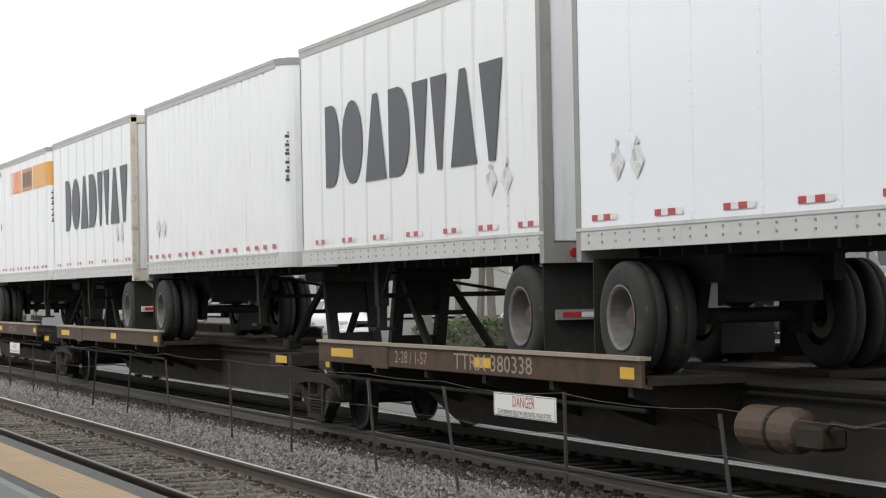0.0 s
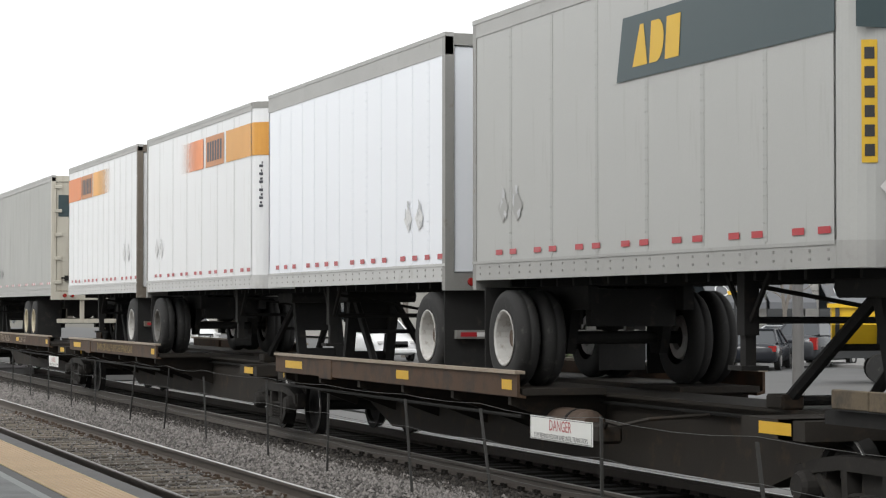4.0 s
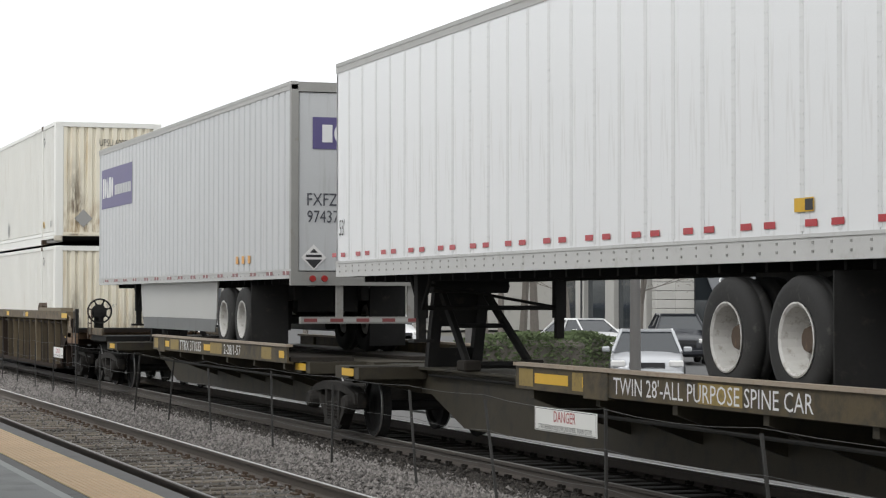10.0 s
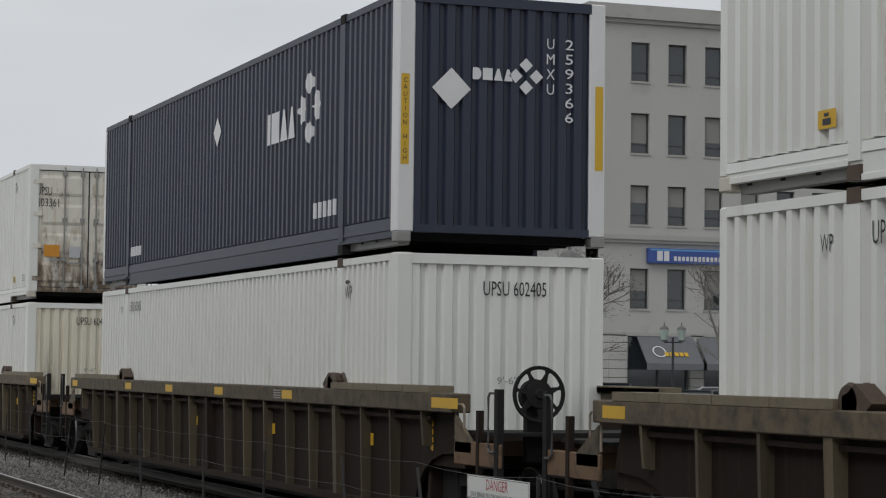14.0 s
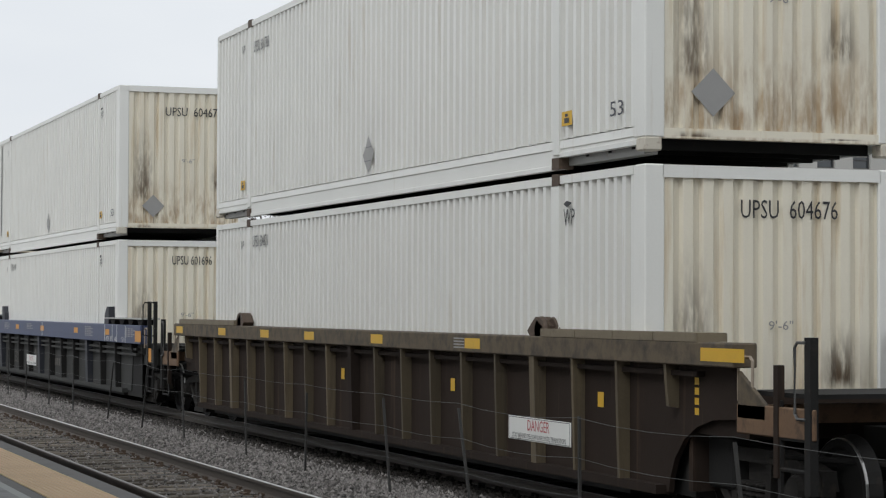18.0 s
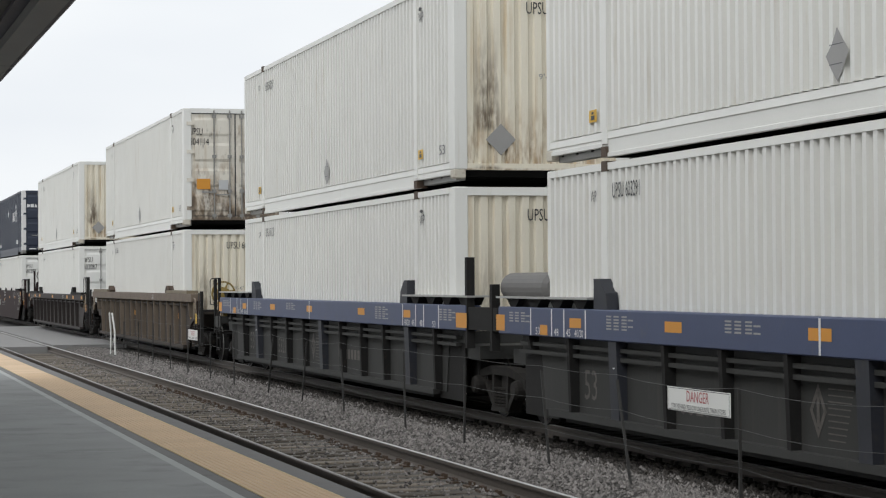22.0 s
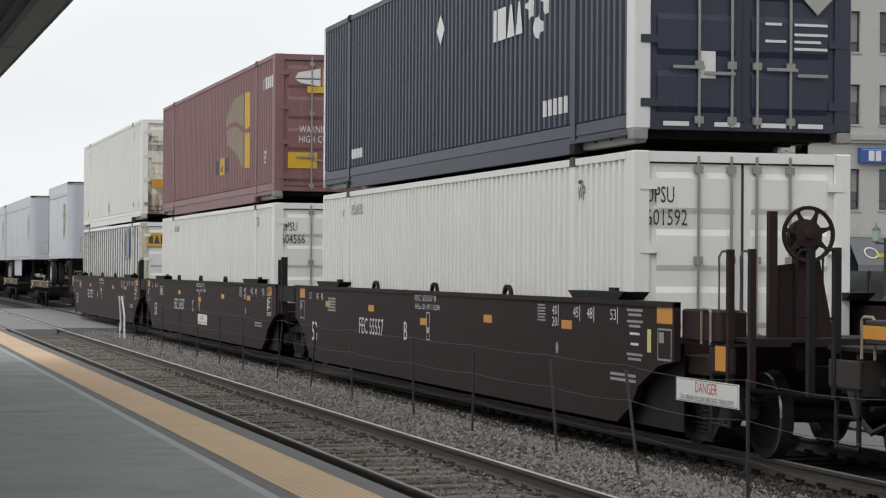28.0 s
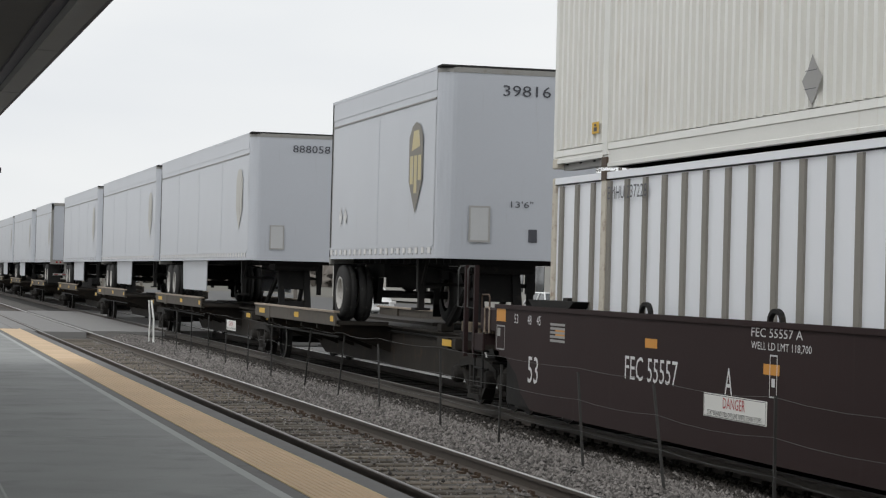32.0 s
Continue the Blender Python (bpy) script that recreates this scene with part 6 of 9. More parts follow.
        for x in (-1.42, 1.42):
            for dy, hgt in {"blue": ((0.42, 1.95), (0.92, 1.95)), "brown": ()}.get(style, ((0.75, 2.05), (1.27, 2.05))):
                part("post", box(bmesh.new(), x - 0.03, x + 0.03, min(ye - s * dy, ye - s * (dy + 0.07)), max(ye - s * dy, ye - s * (dy + 0.07)), 0.75, hgt), "brownwell" if style == "smooth" else "dark", c)
                part("grab_iron", tube(bmesh.new(), [(x + 0.03, ye - s * (dy + 0.03), hgt - 0.02), (x - 0.09, ye - s * (dy + 0.05), hgt - 0.02), (x - 0.12, ye - s * (dy + 0.05), hgt - 0.07), (x - 0.12, ye - s * (dy + 0.05), hgt - 0.59), (x + 0.03, ye - s * (dy + 0.03), hgt - 0.62)], 0.013), "wire" if style == "smooth" else "dark", c, "bent steel grab iron")
            if style == "brown":
                part("bracket", soft(prism(bmesh.new(), [(ye - s * 0.08, 1.36), (ye - s * 0.55, 1.10), (ye - s * 0.55, 0.98), (ye - s * 0.08, 0.98)], "x", x - 0.02, x + 0.02), 0.006), "welltop", c)
                part("post", box(bmesh.new(), x - 0.03, x + 0.03, min(ye - s * 0.70, ye - s * 0.77), max(ye - s * 0.70, ye - s * 0.77), 0.55, 1.42), "well", c)
                xo = x + math.copysign(0.04, x)
                part("post", box(bmesh.new(), x - 0.035, x + 0.035, min(ye - s * 1.20, ye - s * 1.29), max(ye - s * 1.20, ye - s * 1.29), 0.45, 1.64), "dark", c, "dark upright steel post")
                part("grab_iron", tube(bmesh.new(), [(xo, ye - s * 1.22, 1.60), (xo, ye - s * 1.10, 1.60), (xo, ye - s * 1.06, 1.56), (xo, ye - s * 1.06, 1.06), (xo, ye - s * 1.10, 1.02), (xo, ye - s * 1.22, 1.02)], 0.013), "wire", c, "bent steel grab iron")
            part("grab_iron", tube(bmesh.new(), [(x, ye - s * 0.06, 1.12), (x, ye - s * 0.06, 1.44), (x, ye - s * 0.10, 1.47), (x, ye - s * 0.26, 1.47), (x, ye - s * 0.30, 1.44), (x, ye - s * 0.30, 1.12)], 0.014), "lip", c)
            part("side_plate", soft(box(bmesh.new(), x - 0.02, x + 0.02, min(ye - s * (0.06 if rusty else 0.30), ye - s * (1.3 if rusty else 0.9)), max(ye - s * (0.06 if rusty else 0.30), ye - s * (1.3 if rusty else 0.9)), 0.86, 1.10), 0.01), "endrust" if rusty else side, c, "rusty brown end sill" if rusty else "")
            b = bmesh.new()
            lad = 0.42 if rusty else 0.0
            for z in (0.36, 0.62, 0.86):
                rod(b, (x, ye - s * (0.32 + lad), z), (x, ye - s * (0.75 + lad), z), 0.018, 6)
            for dy in (0.32 + lad, 0.75 + lad):
                box(b, x - 0.012, x + 0.012, min(ye - s * dy, ye - s * (dy + 0.05)), max(ye - s * dy, ye - s * (dy + 0.05)), 0.34, 1.15)
            part("ladder", b, "dark", c, "short steel side ladder")
        b = bmesh.new()
        rod(b, (-1.05, ye - s * 0.5, 0.6), (1.05, ye - s * 0.5, 0.6), 0.03, 6)
        rod(b, (-1.3, ye - s * 0.35, 0.7), (-0.2, ye - s * 1.2, 0.62), 0.025, 6)
        part("uncoupling_lever", b, "dark", c)
        part("air_hose", tube(bmesh.new(), [(-0.35, ye - s * 1.15, 0.72), (-0.4, ye - s * 1.4, 0.5), (-0.36, ye - s * 1.65, 0.34), (-0.25, ye - s * 1.85, 0.45)], 0.03), "tyre", c, "hanging black air hose")
        if s > 0 and not rusty:
            part("reflector", mark(bmesh.new(), [rect(-0.13, 0.13, -0.12, 0.12)], "side", ye - 0.6, 1.0, -1.442), "yellow" if style == "brown" else "amber", c)
        if brake == ("near" if s > 0 else "far"):
            if style == "smooth":
                brake_wheel(c, -0.62, ye - s * 0.8, 2.20, 0.27, "brownwell")
                part("wheel_post", box(bmesh.new(), -1.02, -0.94, ye - s * 0.8, ye - s * 0.72, 1.2, 2.42), "brownwell", c)
                part("gusset", prism(bmesh.new(), [(-0.98, 1.2), (-0.30, 1.2), (-0.45, 1.95), (-0.9, 1.9)], "y", min(ye - s * 0.70, ye - s * 0.66), max(ye - s * 0.70, ye - s * 0.66)), "brownwell", c)
            else:
                brake_wheel(c, -0.85, ye - s * 0.9, 1.59, 0.28, "mustard" if name == "tan_well_car" else "dark")
    if tank:
        part("air_tank", turned(bmesh.new(), [(0.0005, 0.0), (0.13, 0.0), (0.185, 0.06), (0.185, 1.74), (0.13, 1.8), (0.0005, 1.8)], (-1.20, L - 1.5, 1.76), "y", 20), "lampgrey", c, "grey cylindrical air reservoir", smooth=False)
        part("tank_cradle", box(bmesh.new(), -1.35, -1.15, L - 1.2, L - 0.2, 1.52, 1.70), "dark", c)
    if pair:
        for y, hgt in ((L + 0.35, 1.80), (L + 1.5, 2.16)) if style != "smooth" else ((L + 1.3, 2.05), (L + 1.62, 2.0)):
            part("post", box(bmesh.new(), -1.48, -1.37, y - 0.035, y + 0.06, 0.95, hgt), "dark", c, "dark upright steel post")
        part("post_plate", box(bmesh.new(), -1.47, -1.35, L + 0.1, L + 1.6, 1.20, 1.50), "dark", c)
        if style == "blue" and not tank:
            pts = [(-1.12 + 0.16 * math.cos(q * 0.7), L + 0.75 + 0.30 * math.sin(q * 0.7), 1.54 + 0.0068 * q) for q in range(48)]
            part("hose_coil", tube(bmesh.new(), pts, 0.035, 6), "tyre", c, "coiled black hose")
            part("coil_shelf", box(bmesh.new(), -1.36, -0.85, L + 0.4, L + 1.1, 1.46, 1.50), "dark", c)
    for txt, y, z, w, h, m in texts:
        lettering(c, txt, m, "side", y, z, (-X - 0.004) if style == "smooth" or z > 1.2 else (-X + 0.03) if m == "tapewhite" else (-X + 0.145), h, w)
    return c


L53, HC = 16.154, 2.896
P40 = (L53 - 12.192) / 2


def container(name, label, paint, zb, near="front", endpaint=None, number=("UPSU", "604671"), mark_paint="black", ribbed=False, rust=True, side_text="", seam=0.0):
    """A 53 foot container from y = 0 to L53; near: what its near end is, "front" (waved wall) or "doors"."""
    t = thing(name, label, "shipping container", "containers on the train")
    zt = zb + HC
    fs = -HW
    endpaint = endpaint or paint
    if near == "doors" and endpaint == "creamend":
        endpaint = "doorrust"
    for s in (-1, 1):
        face, back = s * (HW - 0.008), s * (HW - 0.075)
        if ribbed:
            b = box(bmesh.new(), min(face - s * 0.03, back), max(face - s * 0.03, back), 0.1, L53 - 0.1, zb + 0.12, zt - 0.10)
            w = part("side_wall", b, paint, t)
            for i in range(26):
                y = 0.35 + i * 0.618
                part("rib", box(bmesh.new(), min(face, face - s * 0.035), max(face, face - s * 0.035), y - 0.06, y + 0.06, zb + 0.14, zt - 0.11), "rib", w)
        else:
            b = bmesh.new()
            for y0, y1 in ((0.24, P40), (P40 + 0.17, L53 - P40 - 0.17), (L53 - P40, L53 - 0.12)):
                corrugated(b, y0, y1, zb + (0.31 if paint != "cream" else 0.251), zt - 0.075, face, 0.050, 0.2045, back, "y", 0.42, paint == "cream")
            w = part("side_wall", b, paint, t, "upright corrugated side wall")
            w.data.materials.append(M["creamshade"])
        b = bmesh.new()
        box(b, min(s * HW, back), max(s * HW, back), 0.243, L53 - 0.123, zt - 0.085, zt - 0.004)
        part("top_rail", b, paint, t)
        if not ribbed:
            b = bmesh.new()
            wob = 0.31 if paint != "cream" else 0.251
            for ya, yb, lo in ((P40, L53 - P40, -0.047), (0.05, P40, 0.071), (L53 - P40, L53 - 0.05, 0.071)):
                prism(b, [(s * HW, zb + lo), (s * HW, zb + lo + 0.045), (s * (HW - 0.014), zb + lo + 0.05), (s * (HW - 0.014), zb + 0.148), (s * (HW - 0.002), zb + 0.156), (s * (HW - 0.010), zb + wob - 0.016), (s * (HW - 0.06), zb + wob - 0.012), (back, zb + wob - 0.012), (back, zb + lo)], "y", ya, yb)
            bmesh.ops.remove_doubles(b, verts=b.verts[:], dist=0.0005)
            part("bottom_rail", b, paint, t)
        else:
            part("bottom_rail", box(bmesh.new(), min(s * HW, back), max(s * HW, back), 0.05, L53 - 0.05, zb + 0.02, zb + 0.15), "rail", t)
        for y in (P40, L53 - P40 - 0.17):
            part("side_post", box(bmesh.new(), min(s * (HW + 0.006), back), max(s * (HW + 0.006), back), y, y + 0.17, zb + 0.10, zt - 0.06), paint if not ribbed else "rustframe", t)
            for z in (zb - 0.045, zt - 0.10) if s < 0 else ():
                b = box(bmesh.new(), min(s * (HW + 0.012), s * (HW - 0.15)), max(s * (HW + 0.012), s * (HW - 0.15)), y - 0.005, y + 0.175, z, z + 0.115)
                part("corner_casting", b, "guidebrown" if paint != "navy" else "dark", t, "dark steel corner casting")
    for y0, y1 in ((0.0, 0.24), (L53 - 0.12, L53)):
        for s in (-1, 1):
            xa, xb = sorted((s * HW, s * (HW - (0.20 if y0 == 0 else 0.1))))
            part("corner_post", soft(box(bmesh.new(), xa, xb, y0, y1, zb + 0.13, zt), 0.015), "tapewhite" if paint == "navy" and (near == "front" or s < 0) else (paint if near == "doors" or not rust else "cream") if not ribbed else "rustframe", t)
    part("roof", box(bmesh.new(), -HW + 0.05, HW - 0.05, 0.05, L53 - 0.05, zt - 0.045, zt - 0.012), paint, t)
    part("floor", box(bmesh.new(), -HW + 0.08, HW - 0.08, 0.1, L53 - 0.1, zb + 0.16, zb + 0.2), "dark", t)
    b = bmesh.new()
    for i in range(30):
        box(b, -HW + 0.08, HW - 0.08, 0.4 + i * 0.53, 0.46 + i * 0.53, zb + 0.05, zb + 0.16)
    part("crossmember", b, "dark", t, "dark crossmembers under the floor", kind="stuff")
    for ya, yb in ((0.2, P40 - 0.02), (L53 - P40 + 0.02, L53 - 0.2)):
        part("recessed_sill", box(bmesh.new(), -HW + 0.09, -HW + 0.22, ya, yb, zb - 0.01, zb + 0.13), "frame", t, "grimy grey recessed sill")
    part("far_end", box(bmesh.new(), -HW + 0.1, HW - 0.1, L53 - 0.08, L53 - 0.02, zb + 0.1, zt - 0.05), paint, t)
    for y in (0.0, L53 - 0.18):
        for k in (-1, 1):
            part("corner_casting", soft(box(bmesh.new(), min(k * (HW + 0.004), k * (HW - 0.17)), max(k * (HW + 0.004), k * (HW - 0.17)), y - 0.004, y + 0.184, zb + 0.012, zb + 0.135), 0.012), "rustframe" if paint == "cream" else "frame", t)
    part("end_sill", box(bmesh.new(), -HW + 0.18, HW - 0.18, 0.01, 0.12, zb + 0.13, zb + 0.22), endpaint, t)
    part("end_header", box(bmesh.new(), -HW + 0.18, HW - 0.18, 0.0, 0.1, zt - 0.12, zt - 0.005), paint, t)
    if near == "front":
        b = corrugated(bmesh.new(), -HW + 0.19, HW - 0.19, zb + 0.22, zt - 0.12, 0.02, 0.045, 0.204, 0.1, "x", 0.55)
        part("end_wall", b, endpaint, t, "waved end wall" + (" with brown rust streaks" if rust else ""))
        if number:
            lettering(t, ("  " if number[1] in ("604671", "604676") else " ").join(number), mark_paint, "end", 0.17, zt - (0.49 if zb > 2 else 0.39), 0.012, 0.17, {"604671": 1.09, "603352": 0.9, "604676": 1.0, "604566": 1.0}.get(number[1], 0.79), label="painted fleet number")
        if rust:
            part("placard_holder", mark(bmesh.new(), [diamond(0, 0, 0.22)], "end", -0.61, zb + 0.555, 0.010), "greymark", t, "grey diamond placard holder")
        if paint == "cream":
            lettering(t, "9'-6\"", "greymark", "end", 0.08, zt - 1.45, 0.012, 0.085, 0.25, label="small height mark")
    else:
        for x0, x1 in ((-HW + 0.20, -0.015), (0.015, HW - 0.20)):
            b = bmesh.new()
            box(b, x0, x1, 0.035, 0.085, zb + 0.24, zt - 0.14)
            d = part("door", b, endpaint, t, "closed container door")
            for k in range(4):
                z = zb + 0.24 + (k + 0.12) * (zt - zb - 0.38) / 4
                h = (zt - zb - 0.38) / 4 * 0.74
                b = bmesh.new()
                prism(b, [(0.036, z), (0.012, z + 0.07), (0.012, z + h - 0.07), (0.036, z + h)], "x", x0 + 0.08, x1 - 0.08)
                part("panel", b, endpaint, d)
            b = bmesh.new()
            for x in (x0 + 0.52 * (x1 - x0), x0 + 0.88 * (x1 - x0)) if x0 < 0 else (x0 + 0.13 * (x1 - x0), x0 + 0.50 * (x1 - x0)):
                rod(b, (x, -0.008, zb + 0.16), (x, -0.008, zt - 0.05), 0.017, 8)
                for z in (zb + 0.24, zb + 0.85, zb + 1.7, zt - 0.2):
                    box(b, x - 0.05, x + 0.05, -0.02, 0.02, z - 0.04, z + 0.04)
            part("lock_rod", b, "frame", d, "grey steel locking rods")
            b = bmesh.new()
            box(b, x0 + 0.25, x0 + 0.62, -0.03, -0.012, zb + 0.80, zb + 0.835)
            box(b, x0 + 0.62, x0 + 0.98, -0.03, -0.012, zb + 0.74, zb + 0.775)
            part("handle", b, "frame", d)
            for k in range(4):
                z = zb + 0.42 + k * (zt - zb - 0.8) / 3
                xa = x0 if x0 < 0 else x1
                sg = -1 if x0 < 0 else 1
                part("hinge", box(bmesh.new(), min(xa - sg * 0.08, xa + sg * 0.12), max(xa - sg * 0.08, xa + sg * 0.12), -0.01, 0.04, z - 0.045, z + 0.045), endpaint, d)
        b = bmesh.new()
        for x0, x1 in ((-HW + 0.185, -HW + 0.20), (-0.015, 0.015), (HW - 0.20, HW - 0.185)):
            box(b, x0, x1, 0.03, 0.06, zb + 0.22, zt - 0.12)
        box(b, -HW + 0.19, HW - 0.19, 0.03, 0.06, zt - 0.14, zt - 0.12)
        box(b, -HW + 0.19, HW - 0.19, 0.03, 0.06, zb + 0.22, zb + 0.24)
        part("door_gasket", b, "black", t, "black rubber door seals")
        if number:
            for k, s in enumerate(number):
                lettering(t, s, mark_paint, "end", -0.90 if k else -0.98, zt - (0.58 if zb > 2 else 0.48) - 0.25 * k, 0.005, 0.18, 0.48 if k else 0.33, label="painted fleet number")
        if endpaint == "doorrust":
            part("warning_label", mark(bmesh.new(), [rect(-0.17, 0.17, -0.13, 0.13)], "end", -0.80, zb + 1.02, 0.004), "amber", t, "orange warning label")
            part("warning_label", mark(bmesh.new(), [rect(-0.12, 0.12, -0.12, 0.12)], "end", -0.30, zb + 1.00, 0.004), "silver", t, "worn grey label")
            part("placard_holder", mark(bmesh.new(), [diamond(0, 0, 0.22)], "end", 0.72, zb + 1.0, 0.003), "greymark", t, "grey diamond placard holder")
        elif paint == "cream" and zb > 2:
            part("warning_label", mark(bmesh.new(), [rect(-0.16, 0.16, -0.14, 0.14)], "end", -0.78, zb + 1.05, 0.004), "gold", t, "yellow warning label")
            part("label", mark(bmesh.new(), [rect(-0.1, 0.1, -0.1, 0.1)], "end", -0.32, zb + 1.05, 0.004), "greymark", t)
    # small side markings
    if paint == "cream":
        for y in (1.80, L53 - P40 + 0.30):
            lb = part("height_label", mark(bmesh.new(), [rect(-0.13, 0.13, -0.07, 0.07)], "side", y, zb + 0.44, fs - 0.001), "yellow", t, "small yellow height label")
            part("label_mark", mark(bmesh.new(), [rect(-0.06, 0.06, -0.045, 0.005), rect(-0.04, 0.03, 0.018, 0.045)], "side", y, zb + 0.44, fs - 0.003), "black", lb)
        dm = part("placard_holder", mark(bmesh.new(), [[(-0.225, 0.0), (-0.12, -0.12), (0.0, -0.235), (0.09, -0.16), (0.225, 0.02), (0.10, 0.13), (0.0, 0.235), (-0.10, 0.10)]], "side", 8.18, zb + 0.505, fs - 0.002), "greymark", t, "dented grey diamond placard holder")
        part("clip", mark(bmesh.new(), [rect(-0.15, 0.12, 0.085, 0.092), rect(-0.16, 0.10, -0.085, -0.078)], "side", 8.18, zb + 0.505, fs - 0.004), "charcoal", dm)
        zw = 2.74 if zb < 1 else zt - 0.45
        lettering(t, "WP", "black", "side", 1.74, zw, fs - 0.001, 0.16, 0.27)
        lettering(t, "WP", "black", "side", L53 - P40 + 0.3, zw + 0.05, fs - 0.001, 0.13, 0.18)
        part("arrow", mark(bmesh.new(), [[(-0.10, 0.0), (-0.02, -0.03), (0.10, -0.005), (0.10, 0.008), (-0.02, 0.03)]], "side", 1.78, zw + 0.13, fs - 0.001), "black", t)
        lettering(t, "53", "charcoal", "side", 0.62, zb + 0.44, fs - 0.001, 0.14, 0.30)
    if side_text:
        lettering(t, side_text, mark_paint, "side", L53 - P40 - 0.75, zt - (0.42 if zb > 2 else 0.32), fs - 0.001, 0.17, 0.85)
    if seam:
        part("repair_seam", mark(bmesh.new(), [rect(-0.05, 0.05, 0, HC - 0.55)], "side", seam, zb + 0.42, fs - 0.002), "black", t, "dark upright repair seam")
    return t

# ---- cars, trailers and containers in running order ----
def word_blocks(parent, widths, kinds, material, y, z, face, height, total, name="brand_mark", where="side", slant=0.0):
    """A brand word as a row of plain blocks, not letters."""
    scale = total / (sum(widths) + 0.12 * (len(widths) - 1))
    u = -total / 2
    shapes = []
    h = height / 2
    for w, k in zip(widths, kinds):
        w *= scale
        if k == "o":
            shapes.append([(u + w / 2 + x * w / 2, v * h) for x, v in [(math.cos(i * math.pi / 10), math.sin(i * math.pi / 10)) for i in range(20)]])
        elif k == "a":
            shapes.append([(u, -h), (u + w, -h), (u + w * 0.62, h), (u + w * 0.38, h)])
        elif k == "v":
            shapes.append([(u + w * 0.36, -h), (u + w * 0.64, -h), (u + w, h), (u, h)])
        elif k == "d":
            shapes.append([(u, -h), (u + w * 0.5, -h)] + [(u + w * 0.5 + w * 0.5 * math.sin(i * math.pi / 8), -h * math.cos(i * math.pi / 8)) for i in range(1, 8)] + [(u + w * 0.5, h), (u, h)])
        else:
            shapes.append([(u, -h), (u + w, -h), (u + w, h), (u, h)])
        u += w + 0.12 * scale
    for s in shapes:
        ob = decal(parent, name, [[(a + slant * b, b) for a, b in s]], material, where, y, z, face, "plain block brand mark")
    return ob


def big_word(t, L, y):
    word_blocks(t, [0.72, 1.0, 0.95, 0.9, 0.62, 0.62, 0.95, 0.8], "doadvvav", "charcoal", y - 0.62, 3.66, -HW - 0.012, 1.04, 6.2)


def orange_band(t, L, front_near, first="orange"):
    """The orange stripe with a framed plate in it, fading away from the front."""
    z0, z1 = (4.22, 4.73) if front_near is True else (4.26, 4.77)
    f = -HW - 0.0095
    if front_near == "mirror":
        for a, b_, m in ((L - 0.02, L - 1.70, first), (L - 3.2, L - 5.6, "fadenear")):
            part("stripe", mark(bmesh.new(), [rect(0, a - b_, z0, z1)], "side", a, 0, f), m, t, "orange stripe")
        p = part("name_plate", mark(bmesh.new(), [rect(-0.69, 0.69, z0, z1)], "side", L - 2.43, 0, f), "plateorange", t)
        for i in range(6):
            part("plate_block", mark(bmesh.new(), [rect(-0.56 + i * 0.19, -0.43 + i * 0.19, z0 + 0.09, z1 - 0.09)], "side", L - 2.43, 0, f - 0.003), "charcoal", p)
    else:
        for a, b_, m in ((0.02, 1.70, "orange"), (3.36, 5.5, "fadefar")):
            part("stripe", mark(bmesh.new(), [rect(a - b_, 0, z0, z1)], "side", a, 0, f), m, t, "orange stripe")
        part("stripe", mark(bmesh.new(), [rect(-HW + 0.26, HW - 0.26, z0, z1)], "end", 0, 0, -0.268), "orange", t, "orange stripe")
        corner_patch(t, "stripe", 0, 90, z0, z1, "orange", "orange stripe")
        p = part("name_plate", mark(bmesh.new(), [rect(-0.66, 0.66, z0, z1)], "side", 2.52, 0, f), "plateorange", t)
        for i in range(6):
            part("plate_block", mark(bmesh.new(), [rect(-0.54 + i * 0.185, -0.41 + i * 0.185, z0 + 0.09, z1 - 0.09)], "side", 2.52, 0, f - 0.003), "charcoal", p)


def corner_patch(t, name, q0, q1, z0, z1, m, label=""):
    """A marking that follows the rounded front corner from one angle to another."""
    n = max(2, int((q1 - q0) / 12))
    arc = [radians(q0 + (q1 - q0) * i / n) for i in range(n + 1)]
    r = 0.271 if m == "black" else 0.268
    arc = [(-HW + 0.26 - r * math.cos(q), -0.002 - r * math.sin(q)) for q in arc]
    b = bmesh.new()
    for (xa, ya), (xb, yb) in zip(arc, arc[1:]):
        b.faces.new([b.verts.new(q) for q in ((xa, ya, z0), (xb, yb, z0), (xb, yb, z1), (xa, ya, z1))])
    return part(name, b, m, t, label)


def number_strip(t, z0, z1, m="charcoal"):
    """An upright row of small dark characters, as bars, on the rounded front corner."""
    d = (z1 - z0) / 6
    for i in range(6):
        corner_patch(t, "number_bar", 44, 58, z0 + i * d + 0.015, z0 + (i + 0.45) * d, m)
        corner_patch(t, "number_bar", 47 + 3 * (i % 3), 55 + 2 * (i % 2), z0 + (i + 0.55) * d, z0 + (i + 1) * d - 0.02, m)


PUP = 8.25
